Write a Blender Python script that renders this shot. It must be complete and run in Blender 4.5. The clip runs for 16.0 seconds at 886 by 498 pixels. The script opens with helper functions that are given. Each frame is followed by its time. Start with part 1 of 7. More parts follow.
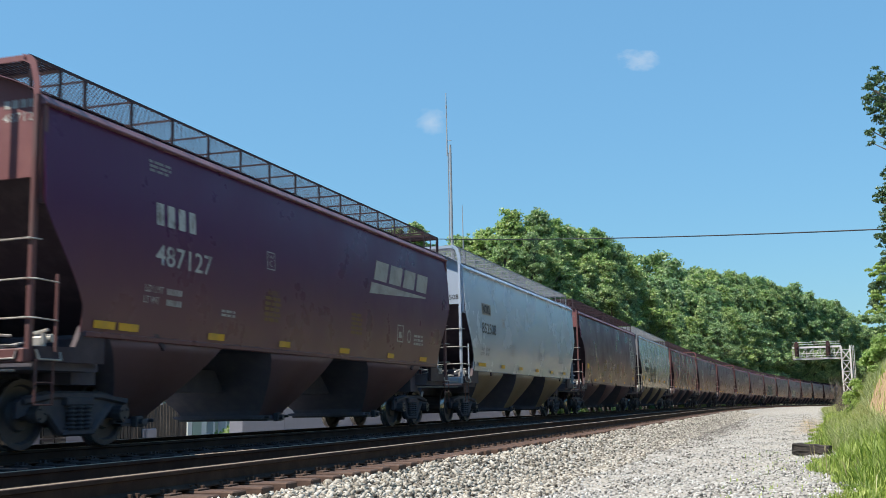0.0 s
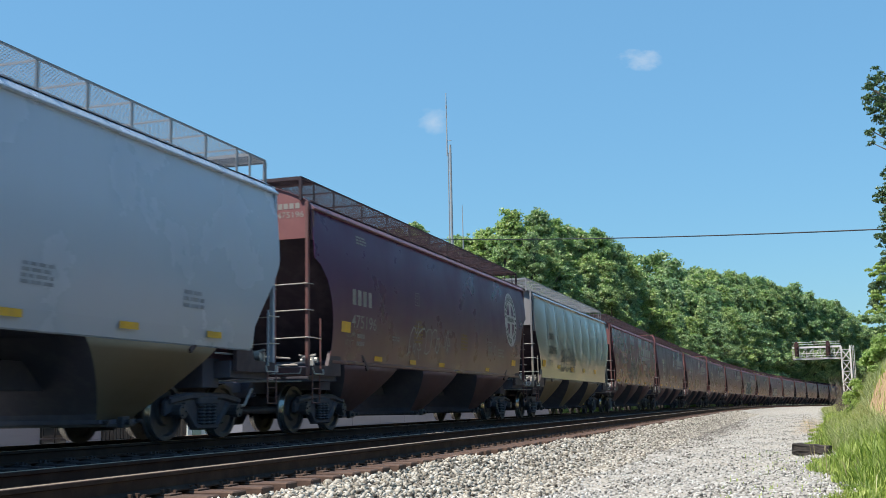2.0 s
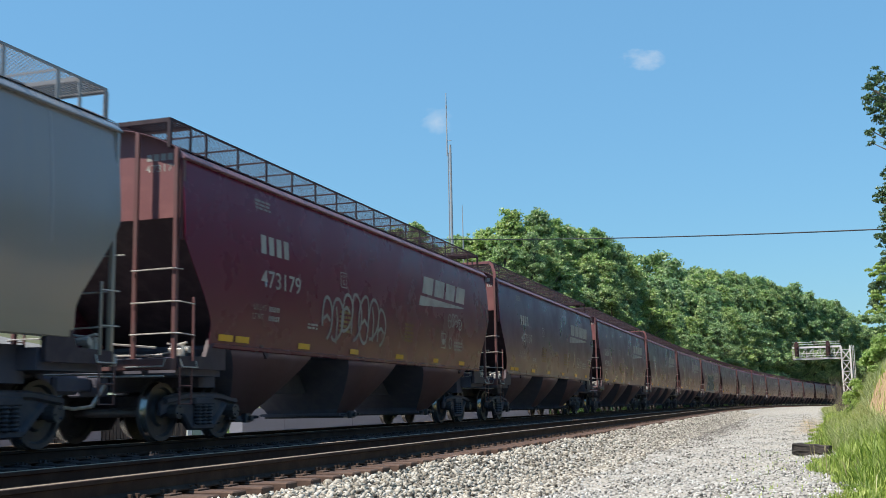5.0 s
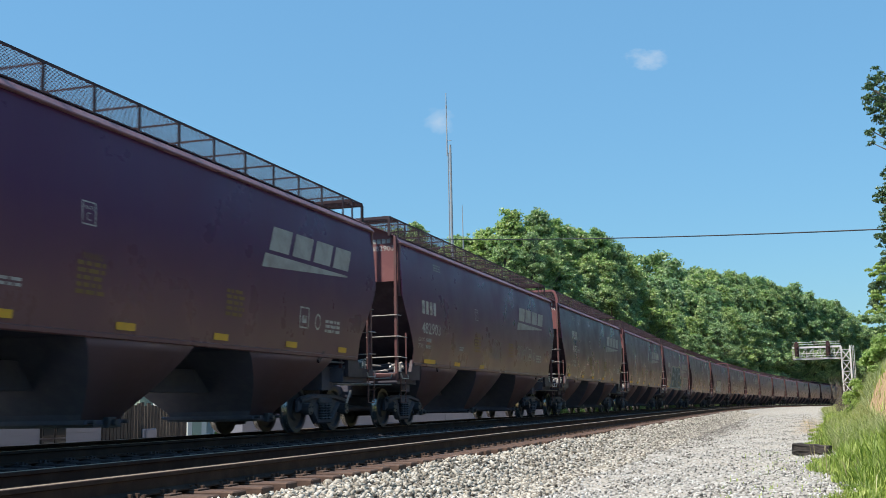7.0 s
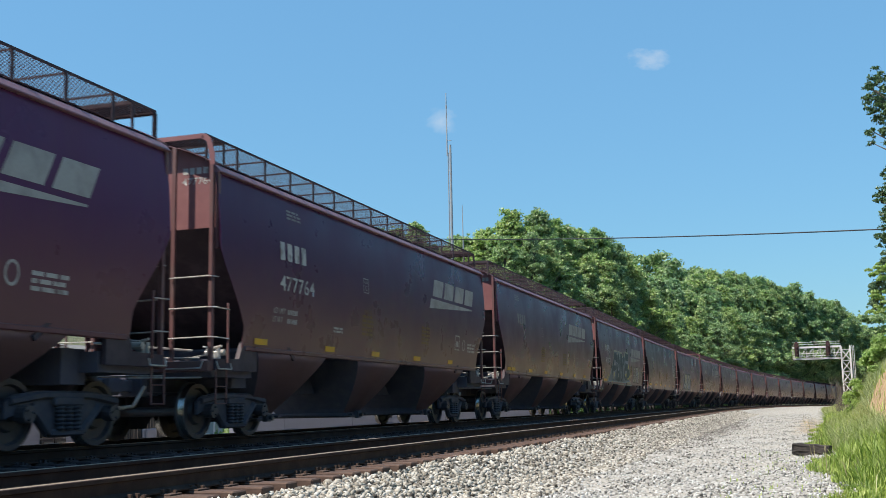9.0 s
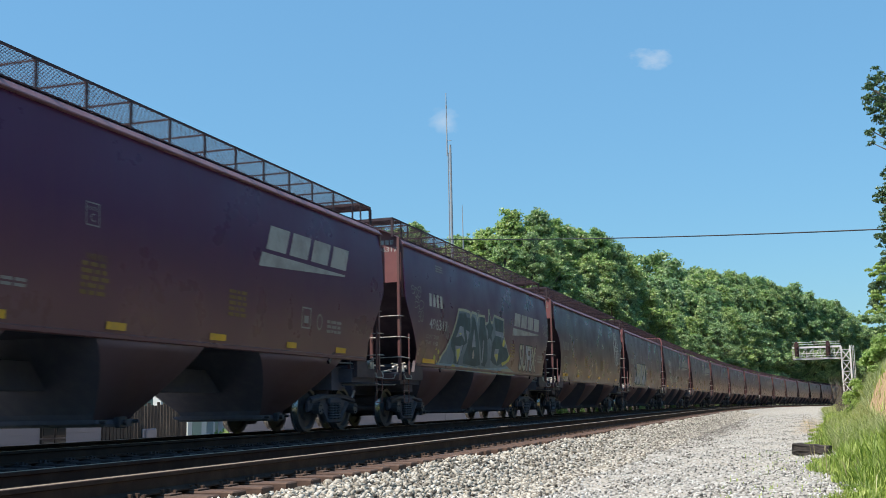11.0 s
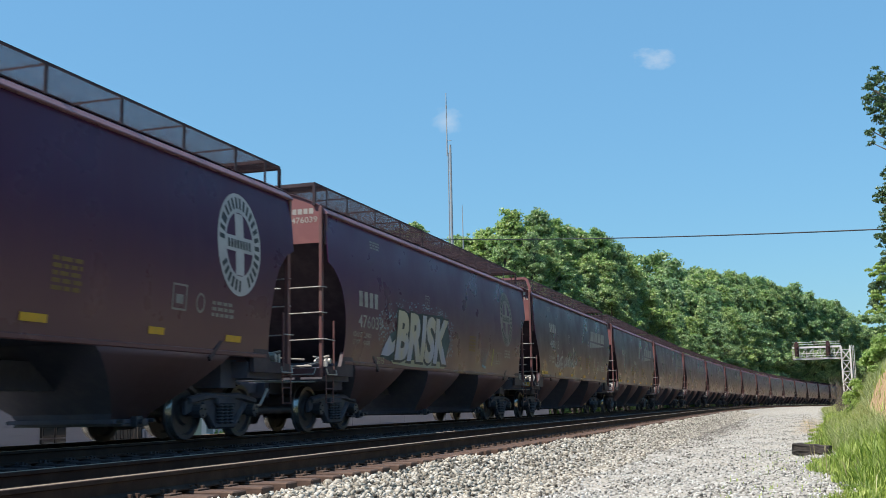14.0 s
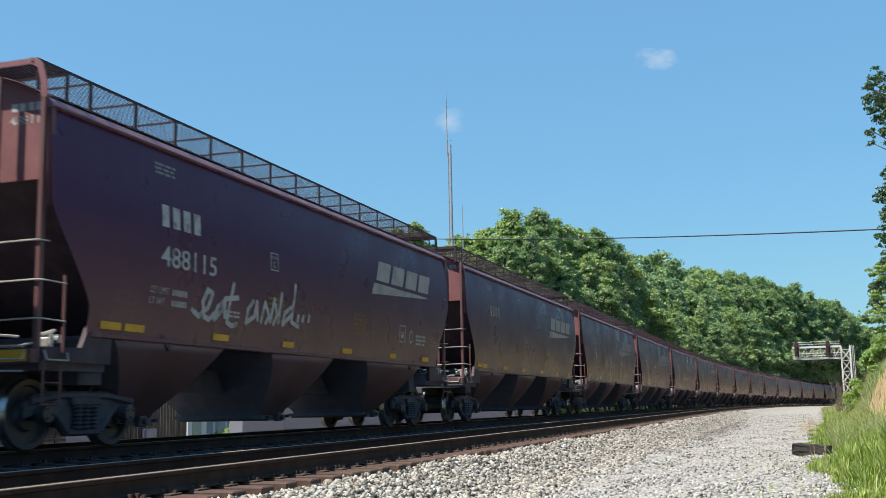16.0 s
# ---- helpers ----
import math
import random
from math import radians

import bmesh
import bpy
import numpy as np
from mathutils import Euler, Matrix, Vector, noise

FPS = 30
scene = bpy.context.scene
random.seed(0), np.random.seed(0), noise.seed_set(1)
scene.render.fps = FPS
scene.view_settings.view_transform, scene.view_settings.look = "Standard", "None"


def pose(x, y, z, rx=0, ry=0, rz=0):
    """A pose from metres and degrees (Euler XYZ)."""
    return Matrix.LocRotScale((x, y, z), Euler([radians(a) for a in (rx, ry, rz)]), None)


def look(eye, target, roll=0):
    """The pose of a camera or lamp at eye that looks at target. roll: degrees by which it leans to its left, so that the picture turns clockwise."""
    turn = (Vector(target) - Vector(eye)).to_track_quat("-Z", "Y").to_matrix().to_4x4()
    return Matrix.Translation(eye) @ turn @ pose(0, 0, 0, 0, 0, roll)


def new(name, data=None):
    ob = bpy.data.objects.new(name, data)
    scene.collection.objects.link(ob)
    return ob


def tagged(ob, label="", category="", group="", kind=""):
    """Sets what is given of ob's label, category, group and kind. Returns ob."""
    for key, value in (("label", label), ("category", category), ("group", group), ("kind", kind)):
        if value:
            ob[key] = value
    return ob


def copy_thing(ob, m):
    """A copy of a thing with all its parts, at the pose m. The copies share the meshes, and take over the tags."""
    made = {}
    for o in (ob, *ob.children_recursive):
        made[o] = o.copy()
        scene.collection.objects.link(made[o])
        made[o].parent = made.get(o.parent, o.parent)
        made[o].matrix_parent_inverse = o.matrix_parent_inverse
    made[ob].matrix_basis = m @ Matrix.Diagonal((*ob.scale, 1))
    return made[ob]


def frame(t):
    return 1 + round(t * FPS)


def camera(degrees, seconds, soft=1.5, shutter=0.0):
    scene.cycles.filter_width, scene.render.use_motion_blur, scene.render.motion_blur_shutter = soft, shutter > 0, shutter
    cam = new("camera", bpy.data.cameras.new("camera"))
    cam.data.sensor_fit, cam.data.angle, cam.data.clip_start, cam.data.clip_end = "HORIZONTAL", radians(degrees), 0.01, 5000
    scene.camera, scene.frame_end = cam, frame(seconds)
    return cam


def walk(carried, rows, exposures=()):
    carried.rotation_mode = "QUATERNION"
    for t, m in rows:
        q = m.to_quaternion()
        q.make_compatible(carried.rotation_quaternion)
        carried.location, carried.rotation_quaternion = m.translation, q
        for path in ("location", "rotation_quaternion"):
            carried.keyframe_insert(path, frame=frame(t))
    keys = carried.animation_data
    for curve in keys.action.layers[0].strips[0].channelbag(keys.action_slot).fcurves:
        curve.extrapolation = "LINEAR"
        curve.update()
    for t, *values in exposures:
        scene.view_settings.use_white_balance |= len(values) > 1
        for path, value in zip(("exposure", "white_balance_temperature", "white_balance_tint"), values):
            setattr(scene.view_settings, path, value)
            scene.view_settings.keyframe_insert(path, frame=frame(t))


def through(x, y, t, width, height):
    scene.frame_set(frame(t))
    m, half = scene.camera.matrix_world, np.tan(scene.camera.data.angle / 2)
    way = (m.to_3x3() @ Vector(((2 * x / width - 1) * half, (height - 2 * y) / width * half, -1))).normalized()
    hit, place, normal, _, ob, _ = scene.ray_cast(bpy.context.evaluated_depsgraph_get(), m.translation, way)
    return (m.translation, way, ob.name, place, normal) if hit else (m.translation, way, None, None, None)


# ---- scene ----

# the camera stands still beside the line, half a metre above rail level
EYE_Z = 0.506
STAND = pose(0, 0, EYE_Z, 98.348, 0, 17.964) @ pose(0, 0, 0, 0, 0, -1.0757)
cam = camera(44.95, 16.0, soft=0.62, shutter=0.15)
walk(cam, [(0.0, STAND), (16.0, STAND)], exposures=[(0.0, 0.58), (16.0, 0.58)])

# ---- world and sun ----
SUN_TO = Vector((-0.40, -0.335, 0.84)).normalized()
world = bpy.data.worlds.new("sky")
scene.world = world
world.use_nodes = True
wn = world.node_tree.nodes
wl = world.node_tree.links
sky = wn.new("ShaderNodeTexSky")
sky.sky_type = "NISHITA"
sky.sun_disc = False
sky.sun_elevation = math.asin(SUN_TO.z)
sky.sun_rotation = math.atan2(SUN_TO.x, SUN_TO.y)
sky.altitude = 200
sky.air_density = 1.6
sky.dust_density = 0.0
sky.ozone_density = 2.0
bg = wn["Background"]
bg.inputs["Strength"].default_value = 0.102
tone = wn.new("ShaderNodeMix")
tone.data_type, tone.blend_type = "RGBA", "MULTIPLY"
tone.inputs[0].default_value = 1.0
tone.inputs[7].default_value = (0.50, 0.78, 1.0, 1)
wl.new(sky.outputs["Color"], tone.inputs[6])
haze = wn.new("ShaderNodeMix")   # an even summer haze over the blue
haze.data_type = "RGBA"
haze.inputs[0].default_value = 0.55
haze.inputs[7].default_value = (1.30, 3.05, 4.98, 1)
wl.new(tone.outputs[2], haze.inputs[6])
wl.new(haze.outputs[2], bg.inputs["Color"])
sun = new("sun", bpy.data.lights.new("sun", "SUN"))
sun.data.energy = 5.0
sun.data.angle = radians(0.53)
sun.data.color = (1.0, 0.93, 0.82)
sun.matrix_world = look(SUN_TO * 60, (0, 0, 0))

# ---- plan of the line ----
S0, RADIUS = 71.17, 1211.2      # straight, then a right-hand curve
NEAR, FAR = -5.917, -10.309     # the two track centres, left of the camera
GRADE = 1.797e-5
FAR_UP = 0.04                   # the far track lies a little higher


def plan(s, off=0.0):
    """Place and heading on the line s metres on and off metres to the right of the camera's own parallel."""
    if s <= S0:
        return off, s, 0.0
    u = (s - S0) / RADIUS
    x, y = RADIUS * (1 - math.cos(u)), S0 + RADIUS * math.sin(u)
    return x + off * math.cos(u), y - off * math.sin(u), u


def fall(s):
    return -GRADE * max(s - 40.0, 0.0) ** 2


def plan_np(s, off):
    u = np.clip((s - S0) / RADIUS, 0, None)
    x = RADIUS * (1 - np.cos(u)) + off * np.cos(u)
    y = np.where(s <= S0, s, S0 + RADIUS * np.sin(u)) - off * np.sin(u)
    return x, y


def smooth(a, b, t):
    t = np.clip((np.asarray(t, float) - a) / (b - a), 0, 1)
    return t * t * (3 - 2 * t)


def ground_z(s, off):
    """Height of the ground beside the line."""
    s, off = np.asarray(s, float), np.asarray(off, float)
    z = np.full(np.broadcast(s, off).shape, -0.58)
    bed = smooth(-3.25, -4.65, off) * smooth(-13.4, -12.3, off)
    z = z + bed * 0.325
    edge = 0.35 + 1.3 * smooth(22, 75, s)
    z = z + 1.1 * smooth(edge + 1.3, edge + 2.0, off) * smooth(27, 34, s) * smooth(62, 50, s)
    z = z + 2.2 * smooth(edge + 0.4, edge + 4.4, off) * smooth(9, 22, s) + 5.0 * smooth(edge + 4, edge + 24, off)
    z = z - 1.1 * smooth(-12.8, -16, off)
    hill = smooth(70, 120, s) * smooth(-20, -60, off) * 12 + smooth(60, 150, s) * smooth(-50, -190, off) * 40
    z = z + hill - GRADE * np.clip(s - 40, 0, 330) ** 2
    return z + 0.02 * np.sin(s * 1.7 + off * 2.3) + 0.015 * np.sin(off * 5.1 - s * 0.9)


# ---- materials ----
def nodes_of(name):
    m = bpy.data.materials.new(name)
    m.use_nodes = True
    return m, m.node_tree.nodes, m.node_tree.links, m.node_tree.nodes["Principled BSDF"]


def noise_node(n, l, scale, detail=4.0, rough=0.55, vec=None):
    t = n.new("ShaderNodeTexNoise")
    t.inputs["Scale"].default_value = scale
    t.inputs["Detail"].default_value = detail
    t.inputs["Roughness"].default_value = rough
    if vec is not None:
        l.new(vec, t.inputs["Vector"])
    return t


def ramp(n, l, src, stops):
    r = n.new("ShaderNodeValToRGB")
    e = r.color_ramp.elements
    while len(e) < len(stops):
        e.new(0.5)
    for el, (p, c) in zip(e, stops):
        el.position = p
        el.color = (*c, 1)
    l.new(src, r.inputs["Fac"])
    return r


def mix(n, l, fac, a, b, kind="MIX"):
    m = n.new("ShaderNodeMix")
    m.data_type, m.blend_type = "RGBA", kind
    for key, val in ((0, fac), (6, a), (7, b)):
        if isinstance(val, (int, float)):
            m.inputs[key].default_value = val
        elif isinstance(val, tuple):
            m.inputs[key].default_value = (*val, 1)
        else:
            l.new(val, m.inputs[key])
    return m.outputs[2]


def stretched(n, l, sx, sy, sz):
    tc = n.new("ShaderNodeTexCoord")
    mp = n.new("ShaderNodeMapping")
    mp.inputs["Scale"].default_value = (sx, sy, sz)
    l.new(tc.outputs["Object"], mp.inputs["Vector"])
    return mp.outputs["Vector"]


def bump(n, l, bsdf, height, strength, dist):
    b = n.new("ShaderNodeBump")
    b.inputs["Strength"].default_value = strength
    b.inputs["Distance"].default_value = dist
    l.new(height, b.inputs["Height"])
    l.new(b.outputs["Normal"], bsdf.inputs["Normal"])


def surface(name, base, worn, rough=0.6, metal=0.0, scale=3.0, fine=40.0, bumpiness=0.15, dist=0.004, wear=(0.45, 0.75), spec=0.5):
    m, n, l, b = nodes_of(name)
    vec = stretched(n, l, 1, 1, 1)
    big = noise_node(n, l, scale, 5, 0.6, vec)
    small = noise_node(n, l, fine, 4, 0.6, vec)
    dark = tuple(c * 0.72 for c in base)
    c1 = mix(n, l, small.outputs["Fac"], dark, base)
    f = ramp(n, l, big.outputs["Fac"], [(wear[0], (0, 0, 0)), (wear[1], (1, 1, 1))])
    l.new(mix(n, l, f.outputs["Color"], c1, worn), b.inputs["Base Color"])
    b.inputs["Metallic"].default_value = metal
    b.inputs["Specular IOR Level"].default_value = spec
    rr = ramp(n, l, small.outputs["Fac"], [(0.2, (rough * 0.85,) * 3), (0.8, (min(rough * 1.15, 1),) * 3)])
    l.new(rr.outputs["Color"], b.inputs["Roughness"])
    if bumpiness:
        bump(n, l, b, small.outputs["Fac"], bumpiness, dist)
    return m


def car_paint(name, base, dirt, rough=0.32, dirty=0.5, spec=0.27, dust_glow=None):
    """Dusty enamel on sheet steel with rain streaks, shallow dents and ground reflection painted low down."""
    m, n, l, b = nodes_of(name)
    vec = stretched(n, l, 1, 1, 1)
    streaks = noise_node(n, l, 1.0, 6, 0.65, stretched(n, l, 0.5, 5.0, 0.35))
    blot = noise_node(n, l, 0.7, 5, 0.6, vec)
    grain = noise_node(n, l, 60, 3, 0.6, vec)
    info = n.new("ShaderNodeObjectInfo")
    tint = ramp(n, l, info.outputs["Random"], [(0.0, tuple(c * 0.85 for c in base)), (1.0, tuple(c * 1.15 for c in base))])
    f1 = ramp(n, l, streaks.outputs["Fac"], [(0.50, (0, 0, 0)), (0.80, (dirty * 0.8,) * 3)])
    f2 = ramp(n, l, blot.outputs["Fac"], [(0.45, (0, 0, 0)), (0.9, (dirty * 0.5,) * 3)])
    col = mix(n, l, f1.outputs["Color"], tint.outputs["Color"], dirt)
    col = mix(n, l, f2.outputs["Color"], col, dirt)
    # lower panels go browner: dusty, with the sunlit ground's reflection put into the colour
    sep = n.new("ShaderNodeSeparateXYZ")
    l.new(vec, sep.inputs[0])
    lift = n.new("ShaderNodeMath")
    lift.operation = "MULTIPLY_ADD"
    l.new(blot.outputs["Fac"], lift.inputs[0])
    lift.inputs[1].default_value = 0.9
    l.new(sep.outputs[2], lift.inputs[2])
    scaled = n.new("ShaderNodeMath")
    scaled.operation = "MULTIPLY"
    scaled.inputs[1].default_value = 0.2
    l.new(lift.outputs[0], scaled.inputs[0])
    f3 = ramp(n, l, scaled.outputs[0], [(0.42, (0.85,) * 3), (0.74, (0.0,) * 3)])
    col = mix(n, l, f3.outputs["Color"], col, dust_glow or dirt)
    l.new(col, b.inputs["Base Color"])
    rr = ramp(n, l, blot.outputs["Fac"], [(0.3, (rough * 0.8,) * 3), (0.8, (min(rough * 1.7, 1),) * 3)])
    l.new(rr.outputs["Color"], b.inputs["Roughness"])
    b.inputs["Specular IOR Level"].default_value = spec
    dents = noise_node(n, l, 1.0, 2, 0.5, stretched(n, l, 1, 0.9, 0.5))
    add = n.new("ShaderNodeMath")
    add.operation = "MULTIPLY_ADD"
    l.new(grain.outputs["Fac"], add.inputs[0])
    add.inputs[1].default_value = 0.012
    l.new(dents.outputs["Fac"], add.inputs[2])
    bump(n, l, b, add.outputs[0], 0.32, 0.03)
    return m


def leafy(name, dark, light, gloss=0.45, through=0.35):
    m, n, l, b = nodes_of(name)
    geo = n.new("ShaderNodeNewGeometry")
    info = n.new("ShaderNodeObjectInfo")
    r = ramp(n, l, geo.outputs["Random Per Island"], [(0.0, dark), (0.55, tuple((a + c) / 2 for a, c in zip(dark, light))), (0.9, light), (1.0, tuple(min(0.6, c * 1.25 + 0.04) for c in light))])
    tint = ramp(n, l, info.outputs["Random"], [(0.0, (0.80, 0.90, 0.98)), (0.5, (1, 1, 1)), (1.0, (1.10, 1.06, 0.90))])
    col = mix(n, l, 1.0, r.outputs["Color"], tint.outputs["Color"], "MULTIPLY")
    l.new(col, b.inputs["Base Color"])
    b.inputs["Roughness"].default_value = gloss
    tr = n.new("ShaderNodeBsdfTranslucent")
    l.new(mix(n, l, 1.0, col, (0.98, 1.20, 0.72), "MULTIPLY"), tr.inputs["Color"])
    ms = n.new("ShaderNodeMixShader")
    ms.inputs[0].default_value = through
    l.new(b.outputs[0], ms.inputs[1])
    l.new(tr.outputs[0], ms.inputs[2])
    l.new(ms.outputs[0], n["Material Output"].inputs["Surface"])
    return m


def stones_mat(name, stops):
    m, n, l, b = nodes_of(name)
    geo = n.new("ShaderNodeNewGeometry")
    r = ramp(n, l, geo.outputs["Random Per Island"], stops)
    g = noise_node(n, l, 90, 3, 0.6, stretched(n, l, 1, 1, 1))
    l.new(mix(n, l, g.outputs["Fac"], mix(n, l, 1.0, r.outputs["Color"], (0.7, 0.7, 0.7), "MULTIPLY"), r.outputs["Color"]), b.inputs["Base Color"])
    b.inputs["Roughness"].default_value = 0.9
    bump(n, l, b, g.outputs["Fac"], 0.4, 0.004)
    return m


def ground_mat():
    """Gravel by the line, going over to earth and grass away from it; the mask is stored on the mesh."""
    m, n, l, b = nodes_of("ground_cover")
    vec = stretched(n, l, 1, 1, 1)
    vor = n.new("ShaderNodeTexVoronoi")
    vor.inputs["Scale"].default_value = 17
    l.new(vec, vor.inputs["Vector"])
    vor2 = n.new("ShaderNodeTexVoronoi")
    vor2.inputs["Scale"].default_value = 31
    l.new(vec, vor2.inputs["Vector"])
    big = noise_node(n, l, 0.35, 5, 0.6, vec)
    sep = n.new("ShaderNodeSeparateColor")
    l.new(vor.outputs["Color"], sep.inputs["Color"])
    stone = ramp(n, l, sep.outputs[0], [(0.0, (0.300, 0.282, 0.252)), (0.5, (0.470, 0.446, 0.410)), (1.0, (0.616, 0.595, 0.560))])
    joint = ramp(n, l, vor.outputs["Distance"], [(0.0, (1, 1, 1)), (0.6, (0.74, 0.72, 0.69))])
    stonec = mix(n, l, 1.0, stone.outputs["Color"], joint.outputs["Color"], "MULTIPLY")
    stonec = mix(n, l, ramp(n, l, big.outputs["Fac"], [(0.45, (0, 0, 0)), (0.75, (0.5, 0.5, 0.5))]).outputs["Color"], stonec, (0.40, 0.35, 0.28))
    attr = n.new("ShaderNodeVertexColor")
    attr.layer_name = "cover"
    s2 = n.new("ShaderNodeSeparateColor")
    l.new(attr.outputs["Color"], s2.inputs["Color"])
    nz = noise_node(n, l, 2.5, 5, 0.65, vec)
    grass = ramp(n, l, nz.outputs["Fac"], [(0.3, (0.055, 0.066, 0.032)), (0.7, (0.12, 0.125, 0.07))])
    earth = ramp(n, l, nz.outputs["Fac"], [(0.3, (0.30, 0.19, 0.09)), (0.7, (0.46, 0.33, 0.19))])
    col = mix(n, l, s2.outputs[0], stonec, grass.outputs["Color"])
    col = mix(n, l, s2.outputs[1], col, earth.outputs["Color"])
    # blue channel darkens the track bed for shade and oil, and a dirty patch
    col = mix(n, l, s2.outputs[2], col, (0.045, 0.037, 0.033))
    l.new(col, b.inputs["Base Color"])
    b.inputs["Roughness"].default_value = 0.95
    h = n.new("ShaderNodeMath")
    h.operation = "ADD"
    l.new(vor.outputs["Distance"], h.inputs[0])
    l.new(vor2.outputs["Distance"], h.inputs[1])
    bump(n, l, b, h.outputs[0], 0.9, -0.03)
    return m


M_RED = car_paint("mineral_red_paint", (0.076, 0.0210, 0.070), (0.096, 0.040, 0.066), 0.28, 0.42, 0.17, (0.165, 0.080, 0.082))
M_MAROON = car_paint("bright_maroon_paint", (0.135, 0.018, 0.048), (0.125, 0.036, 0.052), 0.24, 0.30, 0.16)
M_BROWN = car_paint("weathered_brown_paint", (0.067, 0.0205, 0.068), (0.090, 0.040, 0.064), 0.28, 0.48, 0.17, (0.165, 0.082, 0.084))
# roof and end reds: paler copies of the paint with sunlight put in
M_CHORD = surface("sunlit_pink_brown_roof_paint", (0.235, 0.122, 0.150), (0.26, 0.155, 0.175), 0.55, 0.0, 1.5, 40, 0.1)
M_LITRED = surface("sunlit_red_end_paint", (0.240, 0.088, 0.092), (0.27, 0.112, 0.108), 0.6, 0.0, 1.5, 40, 0.1)
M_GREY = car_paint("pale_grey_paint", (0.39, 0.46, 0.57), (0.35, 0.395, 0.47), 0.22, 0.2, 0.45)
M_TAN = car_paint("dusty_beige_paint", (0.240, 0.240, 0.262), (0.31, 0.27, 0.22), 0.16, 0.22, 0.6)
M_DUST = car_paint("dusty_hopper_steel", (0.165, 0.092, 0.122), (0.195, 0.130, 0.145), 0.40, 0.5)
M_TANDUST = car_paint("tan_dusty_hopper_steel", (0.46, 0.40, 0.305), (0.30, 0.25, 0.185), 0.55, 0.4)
# dusty underframe steel, also the shade colour on sill ends and bay faces
M_DARK = surface("dusty_shaded_steel", (0.130, 0.128, 0.170), (0.150, 0.142, 0.170), 0.8, 0.0, 4, 50, spec=0.15)
M_TRUCK = surface("grimy_truck_castings", (0.085, 0.084, 0.110), (0.12, 0.112, 0.125), 0.7, 0.0, 5, 50, spec=0.3)
# posts: likewise a paler red that carries the sun in its colour
M_POST = surface("sunlit_red_post_paint", (0.165, 0.066, 0.066), (0.130, 0.082, 0.076), 0.6, 0.0, 1.4, 40, 0.1)
# dark colour that carries the shade of the car ends' recesses
M_SILLDARK = surface("shaded_dark_end_paint", (0.064, 0.044, 0.056), (0.095, 0.072, 0.078), 0.6, 0.0, 3, 40, spec=0.25)
M_WALK = surface("galvanised_walkway_steel", (0.062, 0.044, 0.052), (0.095, 0.066, 0.070), 0.6, 0.0, 5, 60, spec=0.15)
M_WALKPALE = surface("pale_galvanised_walkway", (0.30, 0.31, 0.33), (0.24, 0.24, 0.25), 0.55, 0.2, 5, 60)
M_WHEEL = surface("worn_wheel_steel", (0.070, 0.070, 0.088), (0.10, 0.092, 0.098), 0.5, 0.1, 6, 40)
M_TREAD = surface("polished_tread_steel", (0.45, 0.44, 0.43), (0.35, 0.33, 0.3), 0.25, 1.0, 6, 40, 0.05)
M_RAILTOP = surface("polished_rail_head", (0.36, 0.27, 0.195), (0.28, 0.19, 0.13), 0.55, 0.1, 1.5, 30, 0.03)
M_RAILSIDE = surface("dark_rusted_rail_web", (0.046, 0.031, 0.027), (0.072, 0.048, 0.038), 0.85, 0.0, 3, 60, 0.3, spec=0.15)
M_RUST = surface("rusted_rail_steel", (0.082, 0.046, 0.031), (0.145, 0.088, 0.058), 0.85, 0.0, 3, 60, 0.3)
M_TIE = surface("creosoted_tie_wood", (0.092, 0.052, 0.038), (0.150, 0.092, 0.066), 0.9, 0.0, 2.5, 25, 0.5, 0.01)
# tie wood blackened to carry the shade under the train
M_TIEDARK = surface("shade_black_tie_wood", (0.072, 0.064, 0.072), (0.105, 0.090, 0.090), 0.9, 0.0, 2.5, 25, 0.5, 0.01, spec=0.15)
M_WHITE = surface("faded_white_lettering", (0.52, 0.50, 0.47), (0.17, 0.14, 0.13), 0.6, 0.0, 5, 30, 0.0, 0.004, (0.48, 0.68))
M_OFFWHITE = surface("chalky_white_logo", (0.40, 0.38, 0.35), (0.20, 0.175, 0.16), 0.65, 0.0, 2, 30, 0.0)
M_EMBLEM = surface("bright_white_emblem", (0.54, 0.52, 0.52), (0.36, 0.34, 0.34), 0.6, 0.0, 2, 30, 0.0)
M_BLACKINK = surface("black_lettering", (0.014, 0.016, 0.022), (0.045, 0.046, 0.052), 0.6, 0.0, 3, 30, 0.0)
M_YELLOW = surface("yellow_reflector_tape", (0.82, 0.44, 0.025), (0.52, 0.30, 0.05), 0.5, 0.0, 4, 30, 0.0)
M_RUNG = surface("worn_pale_grab_iron", (0.55, 0.53, 0.5), (0.35, 0.28, 0.24), 0.5, 0.3, 8, 40, 0.0)
M_LEAF_A = leafy("broad_green_leaves", (0.140, 0.208, 0.096), (0.47, 0.58, 0.29), 0.55, 0.44)
M_LEAF_B = leafy("deep_green_leaves", (0.105, 0.168, 0.080), (0.36, 0.46, 0.24), 0.55, 0.44)
M_LEAF_OAK = leafy("dark_oak_leaves", (0.030, 0.062, 0.030), (0.12, 0.19, 0.085), 0.45, 0.25)
M_LEAF_C = leafy("yellow_green_leaves", (0.13, 0.21, 0.07), (0.36, 0.46, 0.19), 0.6, 0.45)
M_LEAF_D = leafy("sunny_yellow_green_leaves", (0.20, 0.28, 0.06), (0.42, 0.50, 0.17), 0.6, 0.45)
M_GRASS = leafy("tall_grass_blades", (0.15, 0.222, 0.038), (0.39, 0.452, 0.12), 0.5, 0.4)
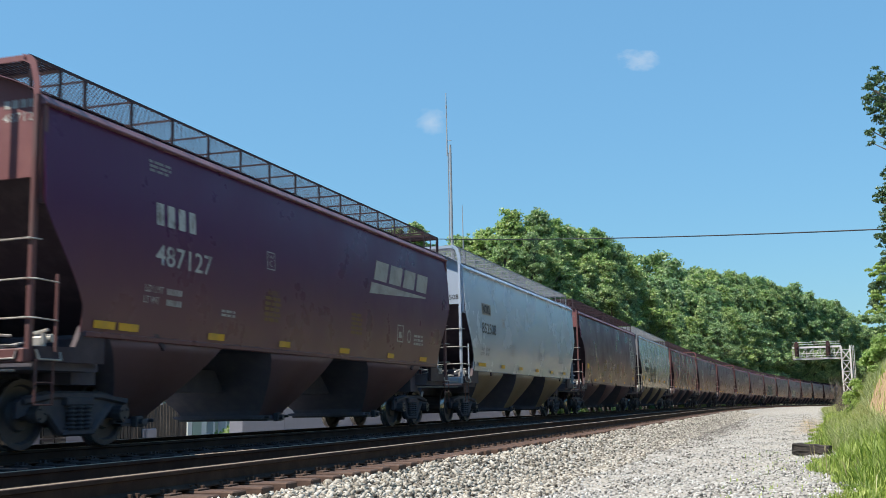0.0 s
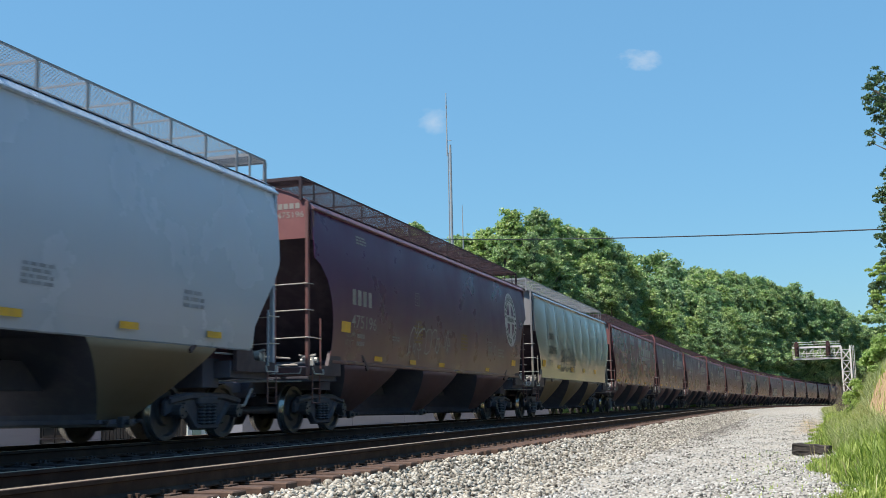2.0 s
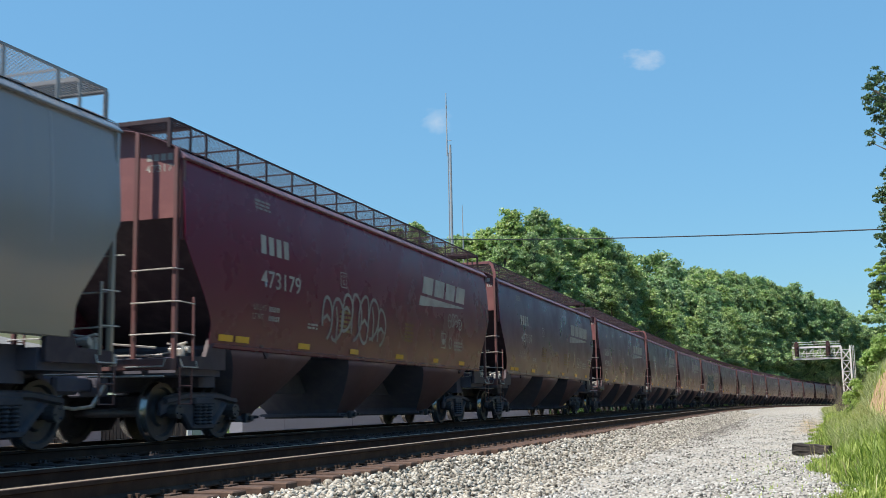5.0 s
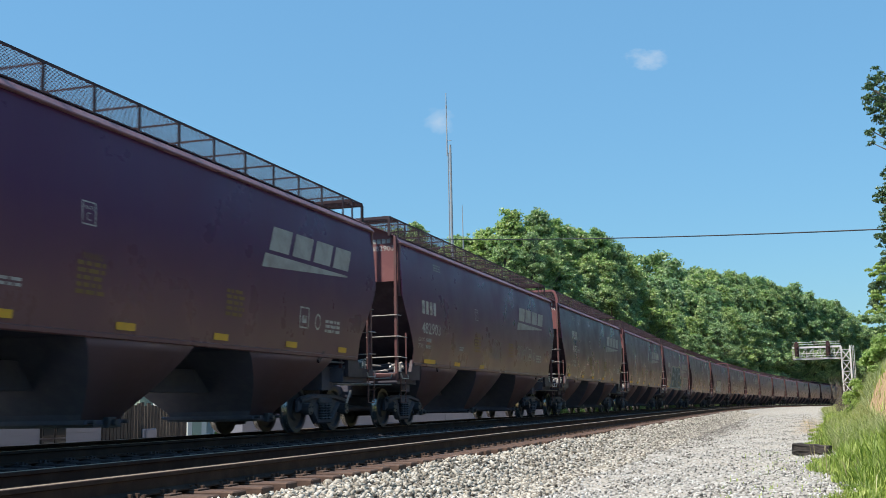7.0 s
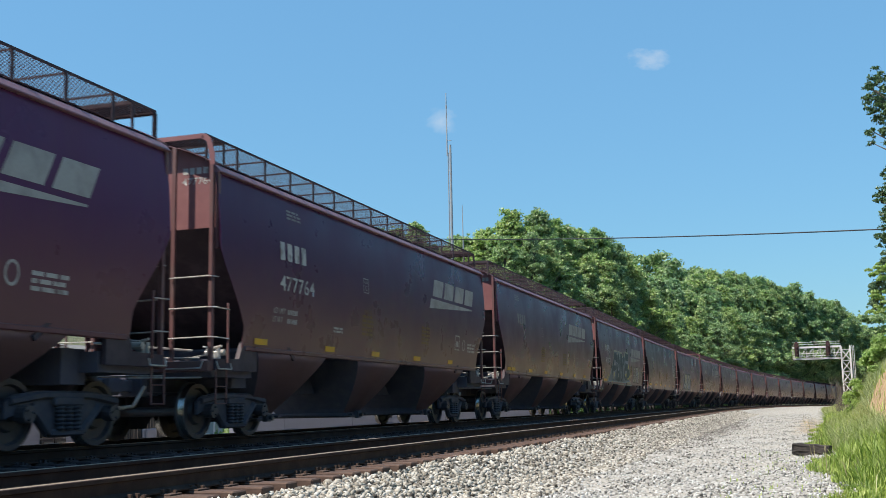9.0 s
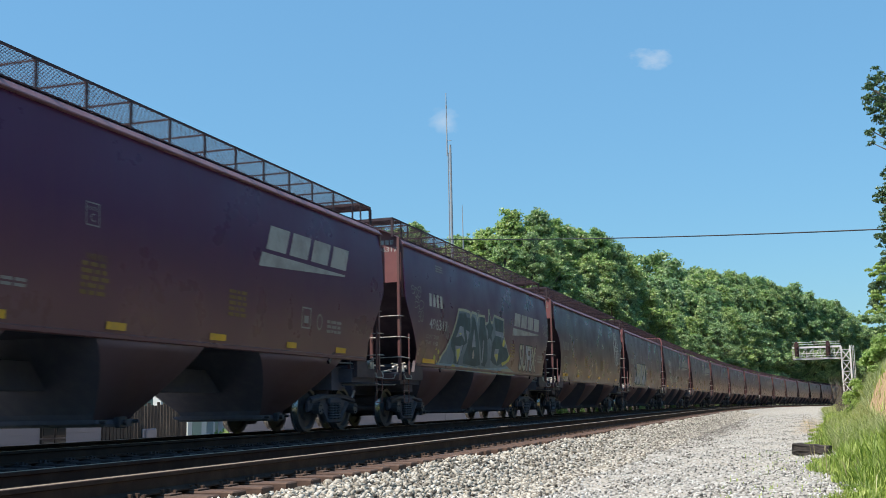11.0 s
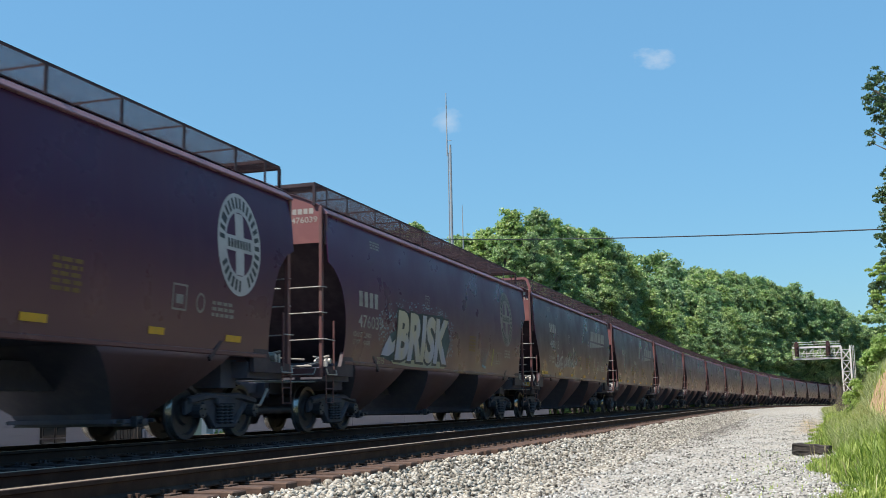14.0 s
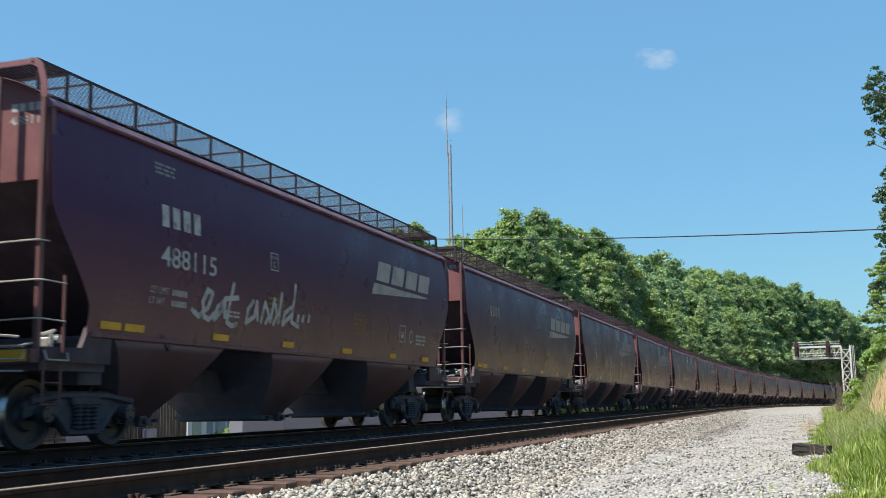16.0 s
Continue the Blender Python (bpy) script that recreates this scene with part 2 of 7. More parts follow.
M_PALEGRASS = leafy("pale_dry_grass", (0.24, 0.27, 0.11), (0.44, 0.45, 0.24), 0.7, 0.4)
M_STRAW = leafy("dry_grass_stalks", (0.28, 0.22, 0.11), (0.45, 0.38, 0.20), 0.7, 0.3)
M_BARK = surface("grey_brown_bark", (0.13, 0.105, 0.08), (0.22, 0.19, 0.15), 0.95, 0.0, 3, 20, 0.8, 0.03)
M_BALLAST = stones_mat("limestone_ballast", [(0.0, (0.060, 0.052, 0.043)), (0.20, (0.205, 0.178, 0.146)), (0.45, (0.375, 0.336, 0.278)), (0.75, (0.490, 0.452, 0.388)), (1.0, (0.640, 0.606, 0.545))])
M_GRAVEL = stones_mat("grey_road_gravel", [(0.0, (0.065, 0.060, 0.056)), (0.22, (0.25, 0.236, 0.216)), (0.5, (0.445, 0.424, 0.392)), (0.8, (0.565, 0.546, 0.515)), (1.0, (0.690, 0.676, 0.650))])
# oily stones, darkened further for the shade by the train
M_DARKSTONE = stones_mat("oily_shaded_ballast", [(0.0, (0.036, 0.032, 0.032)), (0.6, (0.080, 0.066, 0.058)), (1.0, (0.16, 0.13, 0.11))])
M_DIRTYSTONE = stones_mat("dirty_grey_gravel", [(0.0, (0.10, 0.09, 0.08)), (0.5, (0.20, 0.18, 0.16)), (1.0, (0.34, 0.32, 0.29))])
M_GROUND = ground_mat()
M_ALU = surface("galvanised_signal_steel", (0.78, 0.76, 0.75), (0.66, 0.62, 0.60), 0.6, 0.0, 3, 30, 0.05)
M_BLACK = surface("black_signal_housing", (0.035, 0.022, 0.022), (0.14, 0.035, 0.03), 0.6, 0.0, 3, 30, 0.0)
M_POLE = surface("weathered_pole_steel", (0.42, 0.43, 0.45), (0.3, 0.3, 0.31), 0.55, 0.4, 3, 30, 0.05)


# ---- mesh helpers ----
def part(name, bm, material, parent=None, label="", smooth_shade=False):
    """Link a bmesh as one mesh object, under a thing if one is given."""
    me = bpy.data.meshes.new(name)
    bm.to_mesh(me)
    bm.free()
    me.materials.append(material)
    if smooth_shade:
        for p in me.polygons:
            p.use_smooth = True
    ob = new(name, me)
    ob.parent = parent
    if label:
        tagged(ob, label)
    return ob


def shared(name, me, parent, label=""):
    ob = new(name, me)
    ob.parent = parent
    if label:
        tagged(ob, label)
    return ob


def pydata(name, verts, faces, material, parent=None, smooth_shade=False):
    me = bpy.data.meshes.new(name)
    me.from_pydata([tuple(v) for v in verts], [], faces)
    me.materials.append(material)
    if smooth_shade:
        for p in me.polygons:
            p.use_smooth = True
    me.update()
    ob = new(name, me)
    ob.parent = parent
    return ob


def fast_mesh(name, verts, faces, material):
    """A mesh from numpy arrays; all faces have the same number of corners."""
    verts, faces = np.asarray(verts, np.float32), np.asarray(faces, np.int32)
    k = faces.shape[1]
    me = bpy.data.meshes.new(name)
    me.vertices.add(len(verts))
    me.vertices.foreach_set("co", verts.ravel())
    me.loops.add(faces.size)
    me.loops.foreach_set("vertex_index", faces.ravel())
    me.polygons.add(len(faces))
    me.polygons.foreach_set("loop_start", np.arange(0, faces.size, k, dtype=np.int32))
    me.update(calc_edges=True)
    me.materials.append(material)
    return me


def box(bm, x0, x1, y0, y1, z0, z1, bevel=0.0):
    m = Matrix.LocRotScale(((x0 + x1) / 2, (y0 + y1) / 2, (z0 + z1) / 2), None, (abs(x1 - x0), abs(y1 - y0), abs(z1 - z0)))
    r = bmesh.ops.create_cube(bm, size=1.0, matrix=m)
    if bevel:
        es = {e for v in r["verts"] for e in v.link_edges}
        bmesh.ops.bevel(bm, geom=list(es), offset=bevel, segments=1, affect="EDGES")


def rod(bm, p, q, r, sides=6, r2=None):
    p, q = Vector(p), Vector(q)
    d = q - p
    m = Matrix.Translation((p + q) / 2) @ d.to_track_quat("Z", "Y").to_matrix().to_4x4()
    bmesh.ops.create_cone(bm, cap_ends=True, segments=sides, radius1=r, radius2=r if r2 is None else r2, depth=d.length, matrix=m)


def prism(bm, outline, axis, lo, hi):
    """Extrude an outline of (u, v) pairs along an axis from lo to hi."""
    def at(u, v, w):
        return {"x": (w, u, v), "y": (u, w, v), "z": (u, v, w)}[axis]
    a = [bm.verts.new(at(u, v, lo)) for u, v in outline]
    b = [bm.verts.new(at(u, v, hi)) for u, v in outline]
    n = len(outline)
    bm.faces.new(a)
    bm.faces.new(list(reversed(b)))
    for i in range(n):
        bm.faces.new((a[i], b[i], b[(i + 1) % n], a[(i + 1) % n]))
    bmesh.ops.recalc_face_normals(bm, faces=bm.faces)


def strip(name, material, outline, off, s_list, parent, up=0.0, smooth_shade=False):
    """Sweep an outline of (offset, height) along the line."""
    verts, faces, n = [], [], len(outline)
    for s in s_list:
        for o, z in outline:
            x, y, _ = plan(s, off + o)
            verts.append((x, y, z + up + fall(s)))
    for i in range(len(s_list) - 1):
        for j in range(n):
            a, b = i * n + j, i * n + (j + 1) % n
            faces.append((a, b, b + n, a + n))
    faces.append(tuple(range(n)))
    faces.append(tuple(reversed(range((len(s_list) - 1) * n, len(s_list) * n))))
    ob = pydata(name, verts, faces, material, parent, smooth_shade)
    bm = bmesh.new()
    bm.from_mesh(ob.data)
    bmesh.ops.recalc_face_normals(bm, faces=bm.faces)
    bm.to_mesh(ob.data)
    bm.free()
    return ob


def lay_on(bm, sx):
    """Cut flat shapes into low bands and lay them on the curve of a car's side."""
    zs = [v.co.z for v in bm.verts]
    lo, hi = min(zs), max(zs)
    n = int((hi - lo) / 0.22)
    for i in range(1, n + 1):
        z = lo + (hi - lo) * i / (n + 1)
        bmesh.ops.bisect_plane(bm, geom=bm.verts[:] + bm.edges[:] + bm.faces[:], plane_co=(0, 0, z), plane_no=(0, 0, 1))
    for v in bm.verts:
        v.co.x = sx(v.co.z)


def lettering(name, text, y0, y1, z0, z1, material, parent, sx, thick=0.0, label="", shear=0.0):
    """Painted letters fitted to a rectangle of a car's side; sx gives the side's bulge at each height."""
    cu = bpy.data.curves.new("letters", "FONT")
    cu.body = text
    cu.offset = thick
    cu.shear = shear
    cu.resolution_u = 3
    tmp = bpy.data.objects.new("letters", cu)
    scene.collection.objects.link(tmp)
    dg = bpy.context.evaluated_depsgraph_get()
    me = bpy.data.meshes.new_from_object(tmp.evaluated_get(dg))
    bpy.data.objects.remove(tmp)
    co = np.array([v.co[:] for v in me.vertices])
    lo, hi = co.min(0), co.max(0)
    for v in me.vertices:
        y = y0 + (v.co.x - lo[0]) / (hi[0] - lo[0]) * (y1 - y0)
        z = z0 + (v.co.y - lo[1]) / (hi[1] - lo[1]) * (z1 - z0)
        v.co = (0, y, z)
    bm = bmesh.new()
    bm.from_mesh(me)
    lay_on(bm, sx)
    bm.to_mesh(me)
    bm.free()
    me.materials.clear()
    me.materials.append(material)
    ob = new(name, me)
    ob.parent = parent
    if label:
        tagged(ob, label)
    return ob


def decal(name, polys, material, parent, sx, label=""):
    """Flat painted shapes, each an outline of (y, z) on a car's side."""
    bm = bmesh.new()
    for p in polys:
        f = bm.faces.new([bm.verts.new((0, y, z)) for y, z in p])
        f.normal_update()
        if f.normal.x < 0:
            f.normal_flip()
    lay_on(bm, sx)
    ob = part(name, bm, material, parent, label)
    return tagged(ob, kind="stuff") if len(polys) > 6 else ob


# ---- ground ----
def build_ground():
    ss = np.concatenate([np.arange(-60, 0, 6.0), np.arange(0, 45, 0.5), np.arange(45, 120, 1.5), np.arange(120, 420, 8.0), [460, 560, 800, 1300, 2500]])
    oo = np.concatenate([[-2500, -1200, -600, -350, -250], np.arange(-200, -24, 8.0), np.arange(-24, -14, 1.0), np.arange(-14, -2.8, 0.25), np.arange(-2.8, 8, 0.4), np.arange(8, 40, 3.0), [60, 120, 300, 800, 2500]])
    S, O = np.meshgrid(ss, oo, indexing="ij")
    X, Y = plan_np(np.minimum(S, 420), O)
    u = max(420 - S0, 0) / RADIUS
    X = X + np.clip(S - 420, 0, None) * math.sin(u)
    Y = Y + np.clip(S - 420, 0, None) * math.cos(u)
    Z = ground_z(S, O)
    verts = np.stack([X, Y, Z], -1).reshape(-1, 3)
    a, b = len(ss), len(oo)
    i, j = np.meshgrid(np.arange(a - 1), np.arange(b - 1), indexing="ij")
    k = (i * b + j).ravel()
    faces = np.stack([k, k + 1, k + b + 1, k + b], 1)[:, ::-1]
    me = fast_mesh("ground", verts, faces, M_GROUND)
    edge = 0.35 + 1.3 * smooth(22, 75, S)
    wob = 0.25 * np.sin(S * 0.9) + 0.15 * np.sin(S * 2.3 + 1)
    grass = np.maximum(smooth(edge - 0.25 + wob, edge + 0.35 + wob, O), smooth(-15, -19, O))
    earth = smooth(edge + 1.0, edge + 1.4, O) * smooth(edge + 3.4, edge + 2.2, O) * smooth(26, 31, S) * smooth(66, 54, S)
    earth = np.maximum(earth, 0.65 * smooth(edge + 1.2, edge + 2.0, O) * smooth(26, 14, O) * smooth(18, 26, S))
    earth = np.maximum(earth, 0.85 * np.exp(-((O - 0.35 - 0.012 * (S - 45)) / 0.32) ** 2) * smooth(33, 40, S) * smooth(66, 56, S))
    earth = np.maximum(earth, 0.5 * smooth(0.1, 0.5, O) * smooth(2.4, 1.4, O) * smooth(14.2, 13.2, S) * smooth(8, 10, S))
    earth = np.maximum(earth, 0.8 * smooth(edge + 0.3, edge + 1.2, O) * smooth(58, 72, S))
    grass = grass * (1 - smooth(2.4, 1.4, O) * smooth(-1, 0, O) * smooth(14.2, 13.0, S))
    # track bed darkened for the shade under the train as well as oil
    shade_dirt = smooth(-12.4, -11.6, O) * smooth(-4.9, -5.2, O) * 0.9
    shade_dirt = np.maximum(shade_dirt, 0.72 * np.exp(-((S - 45) / 11) ** 2 - ((O + 3.2 + 0.012 * (S - 45)) / 0.75) ** 2))
    col = me.color_attributes.new("cover", "FLOAT_COLOR", "POINT")
    rgba = np.ones((S.size, 4), np.float32)
    rgba[:, 0], rgba[:, 1], rgba[:, 2] = grass.ravel(), earth.ravel(), shade_dirt.ravel()
    col.data.foreach_set("color", rgba.ravel())
    me.polygons.foreach_set("use_smooth", [True] * len(me.polygons))
    tagged(new("ground", me), "pale gravel service road beside grassy banks", "ground", kind="structure")


build_ground()

# ---- track ----
RAIL_OUT = [(-0.075, -0.172), (0.075, -0.172), (0.075, -0.16), (0.012, -0.13), (0.012, -0.045), (0.036, -0.034), (0.036, -0.006), (0.028, 0.0), (-0.028, 0.0), (-0.036, -0.006), (-0.036, -0.034), (-0.012, -0.045), (-0.012, -0.13), (-0.075, -0.16)]
HEAD_OUT = [(-0.030, -0.002), (0.030, -0.002), (0.024, 0.002), (-0.024, 0.002)]
S_LIST = [-30.0, 0.0] + [i * 6.0 for i in range(2, 75)]


def tie_mesh():
    bm = bmesh.new()
    box(bm, -1.3, 1.3, -0.115, 0.115, -0.36, -0.186, 0.012)
    me = bpy.data.meshes.new("tie")
    bm.to_mesh(me)
    bm.free()
    me.materials.append(M_TIE)
    return me


def plate_mesh():
    bm = bmesh.new()
    for sgn in (-1, 1):
        box(bm, sgn * 0.753 - 0.19, sgn * 0.753 + 0.19, -0.095, 0.095, -0.188, -0.170, 0.004)
        for dx in (-0.085, 0.085):
            for dy in (-0.05, 0.05):
                box(bm, sgn * 0.753 + dx - 0.016, sgn * 0.753 + dx + 0.016, dy - 0.014, dy + 0.014, -0.175, -0.135)
        box(bm, sgn * 0.753 + sgn * 0.15 - 0.014, sgn * 0.753 + sgn * 0.15 + 0.014, 0.03, 0.058, -0.175, -0.145)
    me = bpy.data.meshes.new("tie_plate")
    bm.to_mesh(me)
    bm.free()
    me.materials.append(M_RUST)
    return me


TIE, PLATE = tie_mesh(), plate_mesh()


def joined(me, mats):
    """Verts and faces of many copies of one mesh at the poses given."""
    base = np.array([v.co[:] + (1.0,) for v in me.vertices])
    polys = [list(p.vertices) for p in me.polygons]
    vs, fs = [], []
    for i, m in enumerate(mats):
        vs.append((base @ np.array(m).T)[:, :3])
        fs += [[v + i * len(base) for v in p] for p in polys]
    return np.concatenate(vs), fs


def build_track(off, up, singles, label):
    track = tagged(new("railway_track"), label, "track", kind="structure")
    for k in (-0.753, 0.753):
        rail = strip("rail", M_RAILSIDE, RAIL_OUT, off + k, S_LIST, track, up)
        strip("rail_head", M_RAILTOP, HEAD_OUT, off + k, S_LIST, rail, up + 0.001)
    rnd = random.Random(7)
    rest = []
    s = -8.0
    while s < 330:
        x, y, u = plan(s, off + rnd.uniform(-0.04, 0.04))
        m = pose(x, y, fall(s) + up - rnd.uniform(0, 0.006), 0, 0, -math.degrees(u) + rnd.uniform(-1.2, 1.2))
        if singles and 4.0 < s < 90:
            t = shared("tie", TIE, track)
            t.matrix_basis = m
            t = shared("tie_plate", PLATE, track)
            t.matrix_basis = m
        else:
            rest.append(m)
        s += 0.5
    # far track's ties and plates have the train's shade in their colour
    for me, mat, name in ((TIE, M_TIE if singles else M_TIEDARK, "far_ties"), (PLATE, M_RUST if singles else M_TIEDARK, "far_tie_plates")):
        v, f = joined(me, rest)
        tagged(pydata(name, v, f, mat, track), kind="stuff")
    return track


build_track(NEAR, 0.0, True, "rusty empty railway track on wooden ties")
build_track(FAR, FAR_UP, False, "railway track under the passing grain train")


# ---- loose stones ----
def stone_shapes(count, seed):
    rng = np.random.RandomState(seed)
    bm = bmesh.new()
    bmesh.ops.create_icosphere(bm, subdivisions=1, radius=1.0)
    base = np.array([v.co[:] for v in bm.verts])
    faces = np.array([[v.index for v in f.verts] for f in bm.faces])
    bm.free()
    out = []
    for _ in range(count):
        v = base * (0.55 + 0.85 * rng.rand(len(base), 1)) * np.array([1.15, 0.6 + 0.4 * rng.rand(), 0.40 + 0.35 * rng.rand()])
        out.append(v)
    return np.array(out), faces


def scatter(name, s, off, size, material, label, seed, sink=0.25, up=0.0):
    rng = np.random.RandomState(seed)
    shapes, faces = stone_shapes(12, seed)
    n = len(s)
    v = shapes[rng.randint(0, 12, n)] * size[:, None, None]
    q = rng.normal(size=(n, 4)) * np.array([1, 0.35, 0.35, 1])
    q /= np.linalg.norm(q, axis=1)[:, None]
    w, x, y, z = q.T
    R = np.stack([np.stack([1 - 2 * (y * y + z * z), 2 * (x * y - z * w), 2 * (x * z + y * w)], 1),
                  np.stack([2 * (x * y + z * w), 1 - 2 * (x * x + z * z), 2 * (y * z - x * w)], 1),
                  np.stack([2 * (x * z - y * w), 2 * (y * z + x * w), 1 - 2 * (x * x + y * y)], 1)], 1)
    v = np.einsum("nij,nkj->nki", R, v)
    X, Y = plan_np(s, off)
    Z = ground_z(s, off) + size * sink + up
    v = v + np.stack([X, Y, Z], 1)[:, None, :]
    f = (faces[None] + (np.arange(n) * shapes.shape[1])[:, None, None]).reshape(-1, 3)
    me = fast_mesh(name, v.reshape(-1, 3), f, material)
    return tagged(new(name, me), label, "gravel", kind="stuff")


def build_stones():
    rng = np.random.RandomState(3)
    n = 26000
    s = 5 + 85 * rng.rand(n) ** 1.9
    o = -4.68 + 1.75 * rng.rand(n)
    scatter("ballast_stones", s, o, 0.018 + 0.022 * rng.rand(n), M_BALLAST, "pale limestone ballast stones on the track shoulder", 11, 0.3)
    n = 23000
    s = 11 + 75 * rng.rand(n) ** 2.0
    o = -3.5 + 4.3 * rng.rand(n)
    scatter("road_gravel", s, o, 0.010 + 0.020 * rng.rand(n) ** 1.5, M_GRAVEL, "loose grey gravel on the service road", 12, 0.2)
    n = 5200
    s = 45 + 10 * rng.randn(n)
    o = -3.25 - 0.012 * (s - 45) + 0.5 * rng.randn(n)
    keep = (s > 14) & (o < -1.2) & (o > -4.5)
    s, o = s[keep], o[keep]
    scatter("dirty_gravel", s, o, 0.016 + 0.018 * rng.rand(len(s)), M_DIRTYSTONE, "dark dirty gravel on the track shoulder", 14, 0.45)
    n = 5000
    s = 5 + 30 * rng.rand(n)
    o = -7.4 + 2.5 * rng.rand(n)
    scatter("ballast_between_rails", s, o, 0.018 + 0.02 * rng.rand(n), M_DARKSTONE, "dark oily ballast stones between the rails", 13, 0.2)


build_stones()


# ---- covered hopper cars ----
EAVE, WALK_Z = 4.38, 4.985
REDS = ("mineral_red_paint", "bright_maroon_paint", "weathered_brown_paint")


def is_red(paint):
    return paint.name in REDS


def roof_z(x):
    """Height of the shallow roof over a point of its width."""
    return EAVE + 0.09 + 0.28 * (1 - (x / 1.53) ** 2)


def cap_z(x):
    """Height of the raised arch that closes the roof at either end."""
    return EAVE + 0.075 + 0.46 * (1 - (x / 1.53) ** 2)


def side_x(z):
    """Half width of the body at a height: a shallow barrel."""
    return 1.620 - 0.110 * max(0.0, (z - 2.75) / 1.65) ** 2 - 0.085 * max(0.0, (2.75 - z) / 1.25) ** 2


def proud_x(z):
    return side_x(z) + 0.006


def prouder_x(z):
    return side_x(z) + 0.010


def proudest_x(z):
    return side_x(z) + 0.014


def end_cut(z, rounded):
    """How far the side sheet's edge lies from the car's end at a height."""
    if not rounded:
        t = min(1.0, max(0.0, (3.06 - z) / 1.22))
        return 0.03 + 0.86 * (0.72 * t + 0.28 * float(smooth(0, 1, t)))
    return min(0.03 + 0.90 * math.sqrt(max(0.0, 1 - ((z - 1.9) / 1.42) ** 2)), 0.08 + 1.15 * max(0.0, 3.45 - z))


def mesh_of(bm, name, material, smooth_shade=False):
    me = bpy.data.meshes.new(name)
    bm.to_mesh(me)
    bm.free()
    me.materials.append(material)
    if smooth_shade:
        for p in me.polygons:
            p.use_smooth = True
    return me


def side_sheet_mesh(length, paint, rounded, sg, sill, seams):
    """The barrel side of one flank, cut in at both ends; panels swell a little between their seams."""
    bm = bmesh.new()
    h = length / 2
    marks = [0.0] + [q + h for q in seams] + [length]
    us = []
    for a, b in zip(marks, marks[1:]):
        n = 6 if seams else 10
        us += [(a + (b - a) * k / n) / length for k in range(n)]
    us.append(1.0)

    def swell(u):
        if not seams:
            return 0.0
        y = u * length
        for a, b in zip(marks, marks[1:]):
            if a <= y <= b:
                k = (y - a) / (b - a)
                return -0.013 * (1 - math.sin(math.pi * k) ** 0.7)
        return -0.013
    rows = []
    for i in range(33):
        z = sill + (EAVE - sill) * i / 32
        c = end_cut(z, rounded)
        ease = float(smooth(0.0, 0.25, z - sill) * smooth(0.0, 0.25, EAVE - z))
        rows.append([[bm.verts.new((sg * (side_x(z) + swell(u) * ease - d), -h + c + (length - 2 * c) * u, z)) for u in us] for d in (0.0, 0.012)])
    last = len(us) - 1
    for i in range(32):
        for j in range(last):
            for k in (0, 1):
                a, b = rows[i][k], rows[i + 1][k]
                bm.faces.new((a[j], a[j + 1], b[j + 1], b[j]))
        for j in (0, last):
            f = bm.faces.new((rows[i][0][j], rows[i + 1][0][j], rows[i + 1][1][j], rows[i][1][j]))
            for e in f.edges:
                e.smooth = False
    bmesh.ops.recalc_face_normals(bm, faces=bm.faces)
    return mesh_of(bm, "side_sheet", paint, True)


def rib_mesh(y, sg, paint, sill):
    """The narrow welded strap over one seam of the side."""
    bm = bmesh.new()
    rows = []
    for i in range(16):
        z = sill + 0.05 + (EAVE - sill - 0.1) * i / 15
        rows.append([bm.verts.new((sg * (side_x(z) + d), y + e, z)) for d, e in ((-0.016, -0.022), (-0.004, -0.014), (-0.004, 0.014), (-0.016, 0.022))])
    for p, q in zip(rows, rows[1:]):
        for k in range(3):
            bm.faces.new((p[k], p[k + 1], q[k + 1], q[k]))
    bmesh.ops.recalc_face_normals(bm, faces=bm.faces)
    return mesh_of(bm, "rib", paint)


def end_sheet_mesh(length, paint, end_z, e, rounded):
    """The upright sheet that closes one end under the arch of the roof; set back under the roof on the newer cars."""
    bm = bmesh.new()
    back = 0.05 if rounded else 0.19
    ye = e * (length / 2 - back)
    w = 1.452
    n = 14
    outline = [(-w, end_z), (w, end_z)] + [(w - 2 * w * k / n, cap_z(w - 2 * w * k / n) - 0.012) for k in range(n + 1)]
    prism(bm, outline, "y", ye, ye - e * 0.03)
    # on red cars the end's sunlight comes from a paler copy of the paint
    return mesh_of(bm, "end_sheet", M_LITRED if is_red(paint) else paint)


def slope_mesh(length, end_z, sill, rounded):
    """The slope sheet that runs in under the body from the end sheet (at -y); the recess's shade is put into its dark
    colour.
    """
    bm = bmesh.new()
    h = length / 2
    w = 1.545
    a = 0.085 if rounded else 0.225
    prism(bm, [(-h + a, end_z), (-h + a + 0.055, end_z + 0.04), (-h + 2.9, sill - 0.1), (-h + 2.85, sill - 0.16)], "x", -w, w)
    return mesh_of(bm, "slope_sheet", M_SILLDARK)


